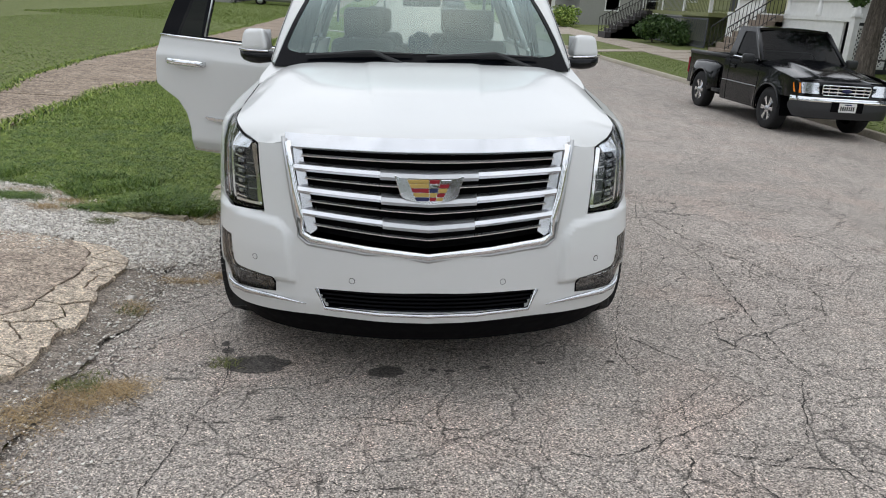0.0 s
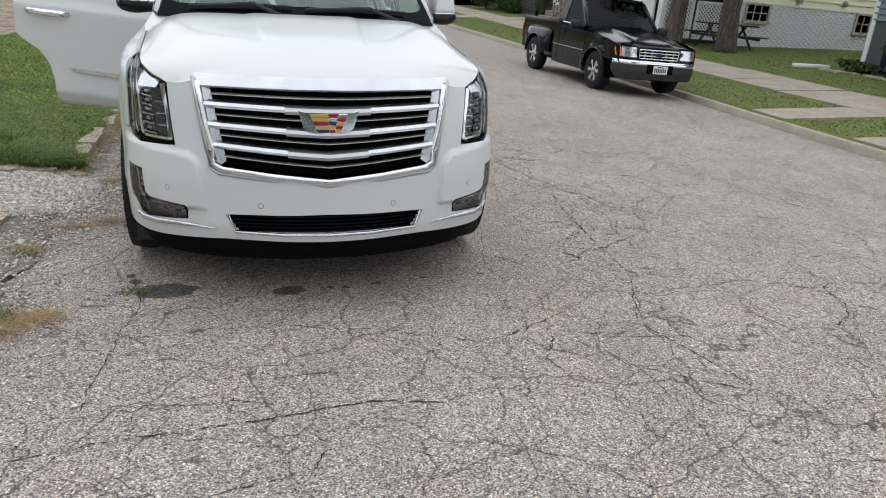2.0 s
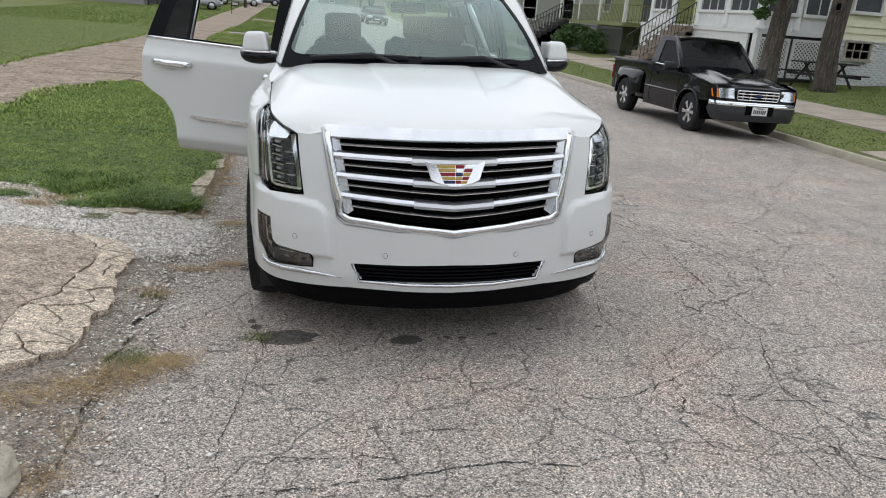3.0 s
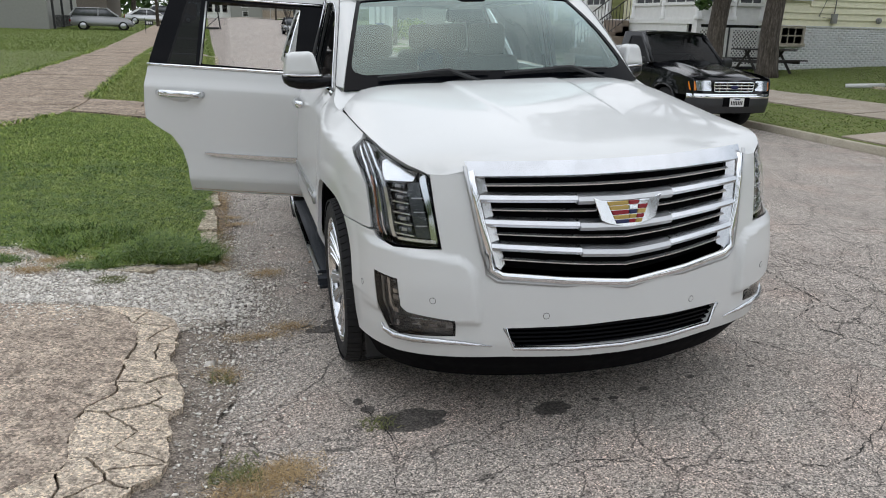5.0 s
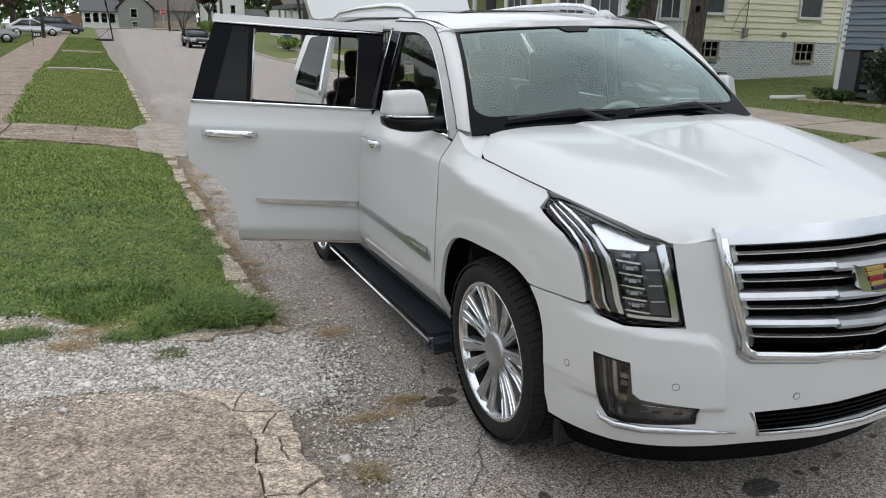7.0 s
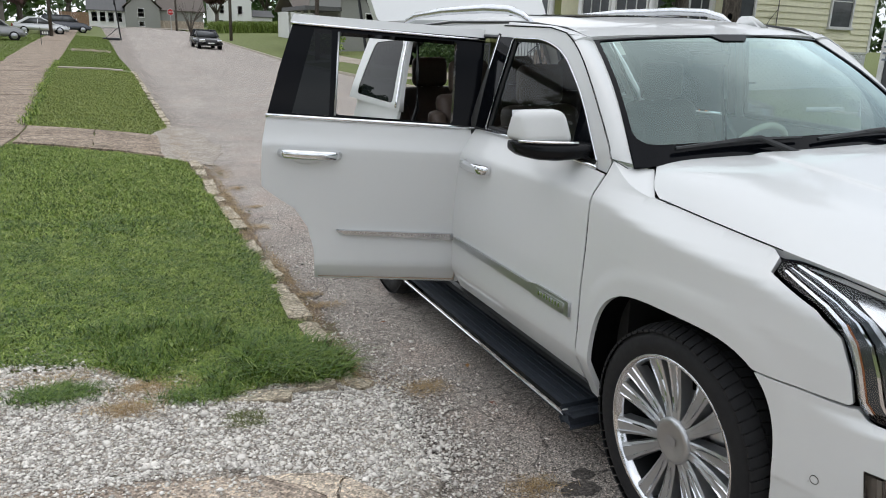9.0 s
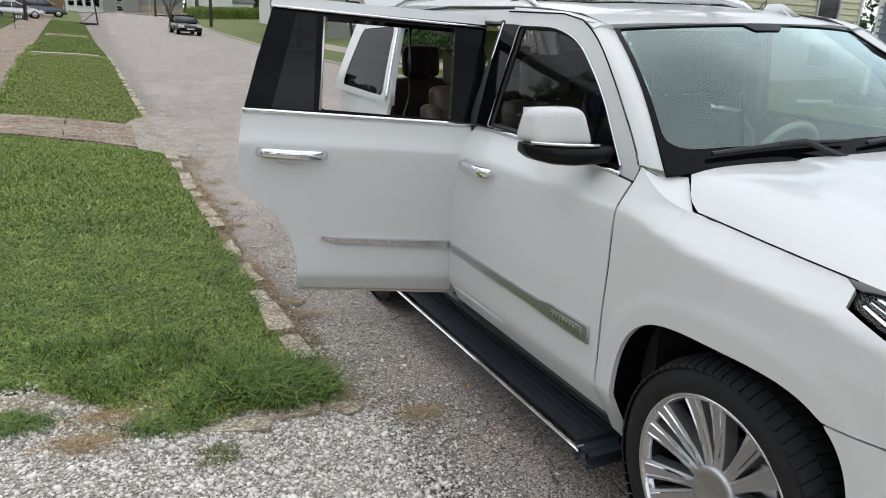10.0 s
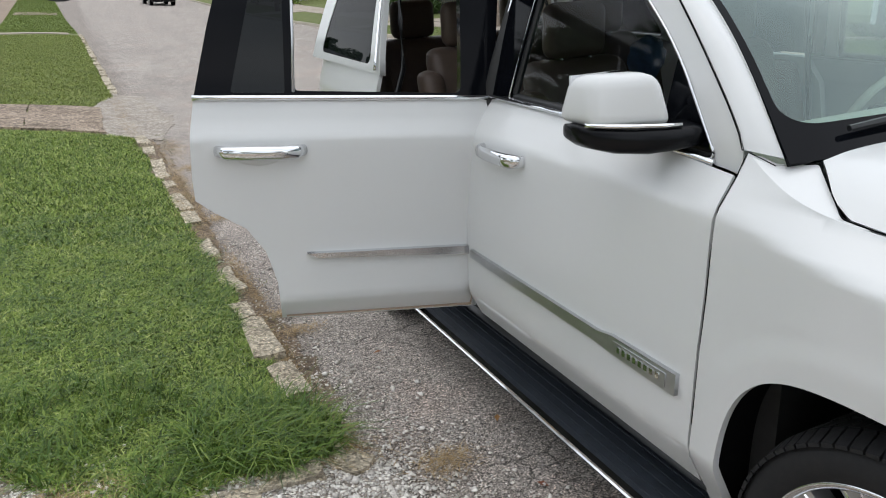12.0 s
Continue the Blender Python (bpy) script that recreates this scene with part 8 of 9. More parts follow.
# blue-grey house with an open underside, at the near end
bh = thing("blue_grey_house", "blue-grey boarded porch house on dark posts", "house")
BX, BY0, BY1, BZ = 15.0, 4.0, 12.6, 1.62
box("porch_wall", BX, BY0, BZ, BX + 3.0, BY1, 2.75, M["blue_grey"], bh)
boards("siding_board", bh, (BX, BY1), (BX, BY0), BZ - 0.1, 2.75, 0.15, M["blue_grey"])
boards("siding_board", bh, (BX + 3.0, BY1 + 0.02), (BX, BY1 + 0.02), BZ - 0.1, 2.75, 0.15, M["blue_grey"])
box("corner_post", BX - 0.03, BY1 - 0.08, 0.1, BX + 0.14, BY1 + 0.06, 4.8, M["white"], bh)
for i in range(5):
    y = BY1 - 0.16 - 1.75 * i
    box("screen_frame", BX - 0.02, y - 0.09, 2.75, BX + 0.10, y, 4.8, M["white"], bh)
    box("screen", BX + 0.04, y - 1.66, 2.75, BX + 0.05, y - 0.09, 4.8, M["pane"], bh)
box("sill_board", BX - 0.05, BY0, 2.72, BX + 0.12, BY1, 2.82, M["white"], bh)
for y in (BY1 - 0.55, BY1 - 3.4, BY1 - 6.2):
    box("pier", BX, y, -0.1, BX + 0.5, y + 0.5, BZ - 0.05, M["dark_grey"], bh, "dark grey pier", 0.01)
for i in range(6):
    box("skirt_slat", BX + 0.1, BY0, 0.35 + 0.2 * i, BX + 0.13, BY1 - 0.6, 0.47 + 0.2 * i, M["dark_grey"], bh)
box("wall", BX + 3, BY0, -0.1, BX + 10, BY1, 4.9, M["blue_grey"], bh)
box("porch_roof", BX - 0.4, BY0 - 0.3, 4.8, BX + 3.2, BY1 + 0.3, 5.0, M["white"], bh)
gable_roof(bh, BX, BX + 10, BY0, BY1, 5.0, 2.2, M["roof_grey"], "x")


# ---- trees and shrubs ----
def leaf_cloud(name, centres, radii, n, size, material, parent=None, seed=0, flat=0.75):
    """Many small leaves scattered in clumps."""
    r_ = np.random.default_rng(seed)
    centres, radii = np.asarray(centres, float), np.asarray(radii, float)
    k = r_.integers(0, len(centres), n)
    d = r_.normal(0, 1, (n, 3))
    d /= np.linalg.norm(d, axis=1)[:, None]
    rad = radii[k] * r_.uniform(0.25, 1.05, n) ** 0.6
    p = centres[k] + d * rad[:, None] * np.array([1, 1, flat])
    u = r_.normal(0, 1, (n, 3))
    u /= np.linalg.norm(u, axis=1)[:, None]
    w = np.cross(u, r_.normal(0, 1, (n, 3)))
    w /= np.linalg.norm(w, axis=1)[:, None]
    s = size * r_.uniform(0.6, 1.4, n)[:, None]
    v = np.stack([p - u * s, p + w * s * 0.5, p + u * s, p - w * s * 0.5], 1).reshape(-1, 3)
    f = np.arange(n * 4).reshape(-1, 4)
    return bulk(name, v, f, material, parent)


def tree(x, y, trunk_r, height, crown_r, crown_z, leaves, size, label, seed=0, leaf=None, fork=None):
    r_ = random.Random(seed)
    z = ground_z(x, y)
    t = thing("tree", label, "tree", pose(x, y, z))
    pts = [(0, 0, -0.1), (0.02, 0, 0.25), (r_.uniform(-0.05, 0.05), 0.03, 1.2), (r_.uniform(-0.1, 0.1), r_.uniform(-0.1, 0.1), 2.6), (r_.uniform(-0.2, 0.2), r_.uniform(-0.2, 0.2), fork or height * 0.45)]
    part("trunk", tube_bm(pts, [trunk_r * 1.45, trunk_r * 1.15, trunk_r, trunk_r * 0.95, trunk_r * 0.85], 14), M["bark"], t, "", True)
    top = Vector(pts[-1])
    cs, rs = [], []
    for i in range(9):
        a = 2 * math.pi * i / 9 + r_.uniform(-0.3, 0.3)
        end = Vector((math.cos(a) * crown_r * r_.uniform(0.45, 0.85), math.sin(a) * crown_r * r_.uniform(0.45, 0.85), crown_z + r_.uniform(-0.3, 0.6) * crown_r * 0.7))
        mid = lerp(top, end, 0.5) + Vector((r_.uniform(-0.3, 0.3), r_.uniform(-0.3, 0.3), r_.uniform(0, 0.4)))
        part("limb", tube_bm([top - Vector((0, 0, 0.2)), mid, end], [trunk_r * 0.45, trunk_r * 0.28, trunk_r * 0.08], 7), M["bark"], t, "", True)
        for k in range(3):
            cs.append(end + Vector((r_.uniform(-1, 1), r_.uniform(-1, 1), r_.uniform(-0.6, 0.8))) * crown_r * 0.28)
            rs.append(crown_r * r_.uniform(0.18, 0.34))
        cs.append(mid + Vector((0, 0, crown_r * 0.3)))
        rs.append(crown_r * 0.25)
    leaf_cloud("crown", cs, rs, leaves, size, leaf or M["leaf"], t, seed)
    return t


t1 = tree(13.88, 16.84, 0.275, 13, 4.6, 10.6, 6500, 0.14, "large street tree with grey bark and a knot hole", 1, fork=6.6)
# knot hole
part("knot", tube_bm([(-0.19, -0.20, 2.35), (-0.22, -0.23, 2.35)], [0.11, 0.08], 10), M["dark_void"], t1)
part("knot_rim", tube_bm([(-0.205 + 0.09 * math.cos(a) * 0.7, -0.215 - 0.09 * math.cos(a) * 0.7, 2.35 + 0.13 * math.sin(a)) for a in np.linspace(0, 2 * math.pi, 12, endpoint=False)], 0.035, 6, closed=True), M["bark"], t1, "", True)
leaf_cloud("sprig", [(-0.55, -0.3, 4.6), (0.5, -0.6, 4.3), (-0.3, -0.5, 4.2)], [0.35, 0.4, 0.25], 260, 0.10, M["leaf"], t1, 4)
t2 = tree(12.5, 17.6, 0.26, 13, 4.2, 10.8, 6000, 0.14, "tall street tree with a low leafy sprig", 2, fork=6.8)
leaf_cloud("sprig", [(-0.6, -0.3, 2.5), (-0.75, -0.35, 2.1), (-0.45, -0.3, 3.2), (-0.5, -0.3, 2.9)], [0.28, 0.22, 0.3, 0.25], 520, 0.085, M["leaf"], t2, 5)
part("twig", tube_bm([(-0.2, -0.2, 3.3), (-0.5, -0.3, 2.8), (-0.75, -0.35, 2.1)], [0.03, 0.02, 0.008], 6), M["bark"], t2)


def shrub(x, y, r, h, n, label, seed=0, leaf=None, size=0.05):
    z = ground_z(x, y)
    s = thing("shrub", label, "shrub", pose(x, y, z))
    r_ = random.Random(seed)
    cs = [(r_.uniform(-0.5, 0.5) * r, r_.uniform(-0.5, 0.5) * r, h * r_.uniform(0.25, 0.75)) for _ in range(9)]
    leaf_cloud("foliage", cs, [r * 0.55] * 9, n, size, leaf or M["leaf"], s, seed, h / r * 0.5)
    for k in range(3):
        part("stem", tube_bm([(0, 0, -0.05), (r_.uniform(-0.3, 0.3) * r, r_.uniform(-0.3, 0.3) * r, h * 0.6)], [0.03, 0.012], 5), M["bark"], s)
    return s


shrub(15.05, 10.9, 0.80, 1.5, 5200, "dense clipped round dark green shrub", 1, M["leaf_dark"], 0.045)
shrub(14.75, 12.6, 0.42, 0.34, 700, "low leafy plants in the flower bed", 2, M["leaf"], 0.05)
shrub(14.6, 12.0, 0.40, 0.30, 600, "low leafy plants in the flower bed", 3, M["leaf"], 0.05)
shrub(12.6, 36.4, 1.3, 1.5, 3500, "dark green bush before the green porch", 4, None, 0.08)
shrub(12.9, 33.8, 0.9, 1.2, 2000, "dark green bush before the green porch", 5, None, 0.08)
shrub(9.6, 55, 0.9, 1.1, 1500, "round pale green bush by the pavement", 6, M["grass"], 0.09)
shrub(11.5, 53, 1.6, 1.5, 2500, "pale green bush by the porch", 7, M["grass"], 0.1)
# flower bed edge and drain pipe
bed_e = thing("flower_bed_edge", "row of rough grey edging stones", "edging")
for i in range(14):
    x, y = 14.0 + 0.05 * i, 12.7 - 0.30 * i
    ob = new("edging_stone", stones[i % 5])
    ob.parent = bed_e
    ob.matrix_basis = pose(x, y, lawn_z(x, y) + 0.05, 0, 0, i * 37)
pipe = thing("drain_pipe", "white plastic drain pipe end on the lawn", "pipe")
part("tube", tube_bm([(14.3, 12.9, lawn_z(14.3, 12.9) + 0.06), (13.5, 13.3, lawn_z(13.5, 13.3) + 0.05)], 0.06, 10), M["white"], pipe, "", True)

# picnic table behind the tree
pt = thing("picnic_table", "dark stained wooden picnic table", "table", pose(14.65, 18.02, ground_z(14.65, 18.02), 0, 0, 4))
for i in range(4):
    box("top_board", -0.95, -0.36 + 0.185 * i, 0.72, 0.95, -0.19 + 0.185 * i, 0.76, M["wood_dark"], pt)
for s in (-1, 1):
    for i in range(2):
        box("bench_board", -0.95, s * 0.72 - 0.14 + 0.15 * i, 0.42, 0.95, s * 0.72 - 0.005 + 0.15 * i, 0.46, M["wood_dark"], pt)
    part("leg", tube_bm([(s * 0.65, -0.55, 0), (s * 0.65, 0.1, 0.72)], 0.05, 4), M["wood_dark"], pt)
    part("leg", tube_bm([(s * 0.65, 0.55, 0), (s * 0.65, -0.1, 0.72)], 0.05, 4), M["wood_dark"], pt)
    box("bearer", s * 0.65 - 0.03, -0.82, 0.34, s * 0.65 + 0.03, 0.82, 0.42, M["wood_dark"], pt)

# ---- the black pickup ----
M["grey_plastic"] = plain("dark_grey_plastic", (0.030, 0.031, 0.034), 0.5, 0, 0.15, 30, 0.1)
pk = thing("pickup_truck", "black compact pickup with chrome bumper and grille", "car", pose(6.86, 8.73, -0.152, -0.1, 0.6, 2.5) @ Matrix.Scale(0.982, 4))


def pk_skin(s, off=0.0):
    """Side of the pickup: s is the side; y along it, z up."""
    def f(y, z):
        x = 0.865 - 0.16 * max(0.0, 0.55 - z) ** 1.5 - 0.55 * max(0.0, z - 0.86) ** 2
        x -= 0.10 * max(0.0, (0.35 - y) / 0.35) ** 2
        for yc in (0.84, 3.66):
            r = math.hypot(y - yc, z - 0.36)
            x += 0.025 * math.exp(-((r - 0.42) / 0.07) ** 2)
        return (s * (x + off), y, z)
    return f


arc1 = arch(0.84, 0.36, 0.40, 0.40, 0.28, squ=2.2)
for s in (1, -1):
    fl = s < 0
    wing_p = [(0.06, 0.62), *[p for p in arc1 if p[1] > 0.62 or p[0] > 0.84], (1.30, 0.28), (1.305, 0.98), (1.0, 0.985), (0.5, 0.95), (0.10, 0.895)]
    patch("front_wing", wing_p, pk_skin(s), M["black_paint"], pk, step=0.08, thick=0.03, flip=fl)
    patch("door_panel", [(1.312, 0.30), (2.44, 0.30), (2.46, 0.60), (2.45, 1.03), (1.35, 1.0), (1.315, 0.98)], pk_skin(s), M["black_paint"], pk, step=0.09, thick=0.03, flip=fl)
    patch("cab_corner", [(2.468, 0.30), (2.68, 0.30), (2.68, 1.05), (2.458, 1.03)], pk_skin(s), M["black_paint"], pk, step=0.09, thick=0.03, flip=fl)

    def cab(y, z, s=s):
        t = (z - 1.0) / 0.62
        return (s * (0.80 - 0.13 * t ** 1.2 if t > 0 else s * 0.80), y, z)
    patch("cab_frame", [(1.38, 1.0), (2.70, 1.04), (2.62, 1.60), (2.05, 1.60), (1.90, 1.56)], cab, M["black_paint"], pk, step=0.08, thick=0.03, flip=fl,
          holes=[rounded([(1.52, 1.06), (2.42, 1.08), (2.40, 1.52), (2.02, 1.52)], 0.04)])
    patch("side_window", rounded([(1.50, 1.05), (2.43, 1.07), (2.41, 1.53), (2.01, 1.53)], 0.04), lambda y, z, s=s: (lambda p: (p[0] - s * 0.012, p[1], p[2]))(cab(y, z)), M["side_glass"], pk, step=0.15, thick=0, flip=fl)
    part("belt_strip", tube_bm([(s * 0.815, 1.50, 1.045), (s * 0.815, 2.44, 1.065)], 0.012, 6), M["chrome"], pk)
    mr = new("door_mirror")
    mr.parent = pk
    part("mirror_shell", box_bm(s * 0.98 - 0.11, 1.50, 1.03, s * 0.98 + 0.11, 1.60, 1.20, 0.04, 3), M["trim_black"], mr, "", True)
    part("mirror_arm", tube_bm([(s * 0.80, 1.56, 1.08), (s * 0.93, 1.55, 1.09)], 0.035, 6), M["trim_black"], mr)
    # step-side bed: box side and rounded wing round the wheel
    patch("bed_side", [(2.72, 0.42), (4.62, 0.42), (4.62, 1.02), (2.72, 1.02)], lambda y, z, s=s: (s * (0.72 - 0.05 * max(0, z - 0.95)), y, z), M["black_paint"], pk, step=0.2, thick=0.05, flip=fl)

    def flare(y, z, s=s):
        a = abs(y - 3.66) / 0.64
        top = 0.935 - 0.04 * a * a
        t = min(1.0, max(0.0, (z - 0.45) / (top - 0.45)))
        bul = 0.165 * math.sqrt(max(0.0, 1 - t ** 3.0)) * math.cos(min(1.0, a) ** 3 * math.pi / 2) ** 0.6
        return (s * (0.715 + bul), y, z)
    arc2 = arch(3.66, 0.36, 0.40, 0.41, 0.36, squ=2.2)
    patch("rear_wing", [(3.04, 0.45), *[p for p in arc2 if p[1] > 0.36], (4.28, 0.45), (4.27, 0.88), (4.0, 0.925), (3.66, 0.932), (3.3, 0.925), (3.05, 0.88)], flare, M["black_paint"], pk, step=0.06, thick=0.03, flip=fl)
    patch("bed_step", [(0, 0), (1, 0), (1, 1), (0, 1)], lambda u, v, s=s: (s * lerp(0.72, 0.86, v), lerp(2.72, 3.06, u), 0.44 + 0.01 * v), M["trim_black"], pk, step=0.3, thick=0.06, flip=s > 0)
    part("bed_rail", tube_bm([(s * 0.71, 2.72, 1.025), (s * 0.71, 4.62, 1.025)], 0.035, 8), M["trim_black"], pk, "", True)
    box("tail_lamp", s * 0.64, 4.60, 0.62, s * 0.73, 4.66, 0.92, M["red"], pk)
    # lamps
    patch("headlamp", rounded([(0.455, 0.705), (0.735, 0.700), (0.755, 0.868), (0.470, 0.872)], 0.02), lambda x, z, s=s: (s * x, 0.035 + 0.45 * max(0, x - 0.5) ** 2 + 0.2 * (z - 0.69), z), M["alloy"], pk, step=0.06, thick=0.06, flip=s < 0, label="clear headlamp")
    patch("lamp_lens", rounded([(0.452, 0.700), (0.738, 0.695), (0.758, 0.872), (0.466, 0.877)], 0.02), lambda x, z, s=s: (s * x, 0.018 + 0.45 * max(0, x - 0.5) ** 2 + 0.2 * (z - 0.69), z), M["lens"], pk, step=0.1, thick=0.01, flip=s < 0)
    patch("corner_lamp", rounded([(0.745, 0.705), (0.838, 0.712), (0.850, 0.855), (0.766, 0.866)], 0.02), lambda x, z, s=s: (s * x, 0.035 + 0.45 * (x - 0.5) ** 2 + 6.5 * max(0, x - 0.75) ** 2 + 0.2 * (z - 0.69), z), M["amber"], pk, step=0.03, thick=0.05, flip=s < 0, label="amber corner lamp")

    def pk_wheel(y, s=s):
        w = new("wheel")
        w.parent = pk
        w.matrix_basis = pose(s * 0.745, y, 0.352, 0, 0, 0 if s > 0 else 180) @ Matrix.Diagonal((1, 1.02, 1.02, 1))
        part("tyre", lathe_bm([(-0.11, 0.20), (-0.118, 0.24), (-0.112, 0.315), (-0.09, 0.348), (0.09, 0.348), (0.112, 0.315), (0.118, 0.24), (0.11, 0.20)], 40), M["rubber"], w, "", True)
        # rim in black, so the shade of the spoke gaps is its colour
        part("rim", lathe_bm([(0.105, 0.225), (0.110, 0.222), (0.108, 0.200), (0.05, 0.190), (0.04, 0.05)], 32), M["iron"], w, "", True)
        for k in range(6):
            a = 2 * math.pi * k / 6
            bm = bmesh.new()
            rows = []
            for r, wd, x in ((0.03, 0.028, 0.10), (0.10, 0.030, 0.098), (0.215, 0.052, 0.106)):
                rows.append([bm.verts.new((x + dx, r * math.cos(a) - q * wd * math.sin(a), r * math.sin(a) + q * wd * math.cos(a))) for q, dx in ((-1, -0.03), (-0.8, 0), (0.8, 0), (1, -0.03))])
            for p, q in zip(rows, rows[1:]):
                for i in range(3):
                    bm.faces.new((p[i], p[i + 1], q[i + 1], q[i]))
            bmesh.ops.recalc_face_normals(bm, faces=bm.faces)
            part("spoke", bm, M["alloy"], w)
        part("hub_cap", lathe_bm([(0.09, 0.045), (0.118, 0.04), (0.122, 0.0)], 16), M["alloy_dark"], w, "", True)
    # rolled lips round the wheel openings, a rubbing strip, a door handle
    part("arch_lip", tube_bm([pk_skin(s, 0.004)(y, z) for y, z in arc1 if z > 0.40], 0.018, 7), M["black_paint"], pk, "", True)
    part("arch_lip", tube_bm([flare(y, max(z, 0.46)) for y, z in arc2 if z > 0.46], 0.018, 7), M["black_paint"], pk, "", True)
    part("side_strip", tube_bm([pk_skin(s, 0.004)(y, 0.665) for y in np.linspace(1.33, 2.66, 8)], 0.006, 6), M["satin"], pk, "", True)
    part("door_handle", box_bm(s * 0.858, 2.22, 0.90, s * 0.885, 2.36, 0.94, 0.008, 2), M["trim_black"], pk, "", True)
    for y_ in (1.309, 2.455):
        part("shutline", tube_bm([pk_skin(s, 0.001)(y_, z) for z in np.linspace(0.31, 1.0, 8)], 0.004, 5), M["dark_void"], pk)
    pk_wheel(0.84)
    pk_wheel(3.66)
    for prof in (arc1, arc2):
        bm = bmesh.new()
        a = [bm.verts.new((s * 0.84, y, z)) for y, z in prof]
        b = [bm.verts.new((s * 0.50, y, z)) for y, z in prof]
        for i in range(len(prof) - 1):
            bm.faces.new((a[i], a[i + 1], b[i + 1], b[i]))
        bm.faces.new(b)
        part("wheel_liner", bm, M["dark_void"], pk)


def pk_hood(x, v):
    y = lerp(0.06 + 0.10 * (x / 0.8) ** 2, 1.40 + 0.0 * x, v)
    z = lerp(0.875, 1.030, v ** 0.85) + 0.055 * (1 - (x / 0.8) ** 4) * (0.4 + 0.6 * v) - 0.05 * math.exp(-v / 0.04)
    z += 0.026 * (1 / (1 + math.exp((abs(x) - 0.44) / 0.025))) * min(1.0, 0.3 + 2.0 * v)
    return (x, y, z)


patch("hood", [(-0.79, 0), (0.79, 0), (0.80, 1), (-0.80, 1)], pk_hood, M["black_paint"], pk, step=0.07, thick=0.03)


def pk_screen(x, v):
    y = lerp(1.36 + 0.08 * (x / 0.75) ** 2, 1.95 + 0.06 * (x / 0.6) ** 2, v)
    return (x, y, lerp(1.065, 1.585, v) + 0.015 * math.sin(math.pi * v))


patch("windscreen", [(-0.76, 0), (0.76, 0), (0.64, 1), (-0.64, 1)], pk_screen, M["pickup_glass"], pk, step=0.12, thick=0.0)
for s in (1, -1):
    part("a_pillar", tube_bm([pk_screen(s * 0.775, -0.03), pk_screen(s * 0.71, 0.5), pk_screen(s * 0.655, 1.0)], 0.035, 7), M["black_paint"], pk, "", True)
    part("wiper", tube_bm([pk_screen(s * 0.05 - 0.3, 0.03), pk_screen(s * 0.05 + 0.25, 0.05)], 0.012, 5), M["trim_black"], pk)
patch("cab_roof", rounded([(-0.66, 1.95), (0.66, 1.95), (0.68, 2.64), (-0.68, 2.64)], 0.06), lambda x, y: (x, y, 1.615 - 0.03 * (x / 0.66) ** 4 + 0.015 * math.sin((y - 1.9) * 4)), M["black_paint"], pk, step=0.1, thick=0.04)
patch("cab_back", [(-0.80, 0.45), (0.80, 0.45), (0.80, 1.03), (0.68, 1.59), (-0.68, 1.59), (-0.80, 1.03)], lambda x, z: (x, 2.69 - 0.06 * max(0, z - 1.0), z), M["black_paint"], pk, step=0.15, thick=0.03, flip=True, holes=[rounded([(-0.56, 1.10), (0.56, 1.10), (0.52, 1.50), (-0.52, 1.50)], 0.05)])
patch("back_window", rounded([(-0.56, 1.10), (0.56, 1.10), (0.52, 1.50), (-0.52, 1.50)], 0.05), lambda x, z: (x, 2.68 - 0.06 * max(0, z - 1.0), z), M["side_glass"], pk, step=0.2, thick=0)
box("bed_floor", -0.70, 2.72, 0.55, 0.70, 4.60, 0.60, M["trim_black"], pk)
box("tailgate", -0.70, 4.58, 0.50, 0.70, 4.64, 1.03, M["black_paint"], pk, "", 0.015)
# chassis as one box, made wider to deepen the shade under the pickup
box("chassis", -0.58, 0.12, 0.30, 0.58, 4.5, 0.50, M["dark_void"], pk)
box("cab_floor", -0.78, 1.2, 0.35, 0.78, 2.66, 0.45, M["cabin"], pk)
box("dashboard", -0.74, 1.45, 0.75, 0.74, 1.80, 1.04, M["cabin"], pk, "", 0.04, 2)
box("seat", -0.68, 2.30, 0.45, 0.68, 2.52, 1.20, M["cabin"], pk, "", 0.06, 2)
part("steering_wheel", tube_bm([(0.36 + 0.18 * math.cos(a), 1.95, 1.02 + 0.18 * math.sin(a)) for a in np.linspace(0, 2 * math.pi, 18, endpoint=False)], 0.016, 6, closed=True), M["trim_black"], pk)
# face: chrome grille of three bars, bumper, plate of plain bars
# near-black plate stands in for the dark depth behind the grille
box("grille_back", -0.74, 0.16, 0.60, 0.74, 0.18, 0.90, M["dark_void"], pk)
patch("nose_panel", [(-0.80, 0.60), (0.80, 0.60), (0.80, 0.885), (-0.80, 0.885)], lambda x, z: (x, 0.055 + 0.45 * max(0, abs(x) - 0.5) ** 2 + 6.0 * max(0, abs(x) - 0.74) ** 2 + 0.2 * (z - 0.69), z), M["black_paint"], pk, step=0.06, thick=0.03, holes=[rounded([(-0.41, 0.685), (0.41, 0.685), (0.425, 0.850), (-0.425, 0.850)], 0.03)])
gr = new("grille")
gr.parent = pk
tagged(gr, "chrome barred grille")
part("frame", tube_bm([(x, 0.03, z) for x, z in rounded([(-0.40, 0.69), (0.40, 0.69), (0.415, 0.845), (-0.415, 0.845)], 0.03)], 0.012, 6, closed=True), M["chrome"], gr, "", True)
for z in (0.742, 0.794):
    box("bar", -0.41, 0.018, z - 0.010, 0.41, 0.05, z + 0.010, M["chrome"], gr, "", 0.004)
for x in (-0.3, -0.15, 0.15, 0.3):
    box("bar", x - 0.008, 0.024, 0.69, x + 0.008, 0.05, 0.845, M["chrome"], gr)
bm = bmesh.new()
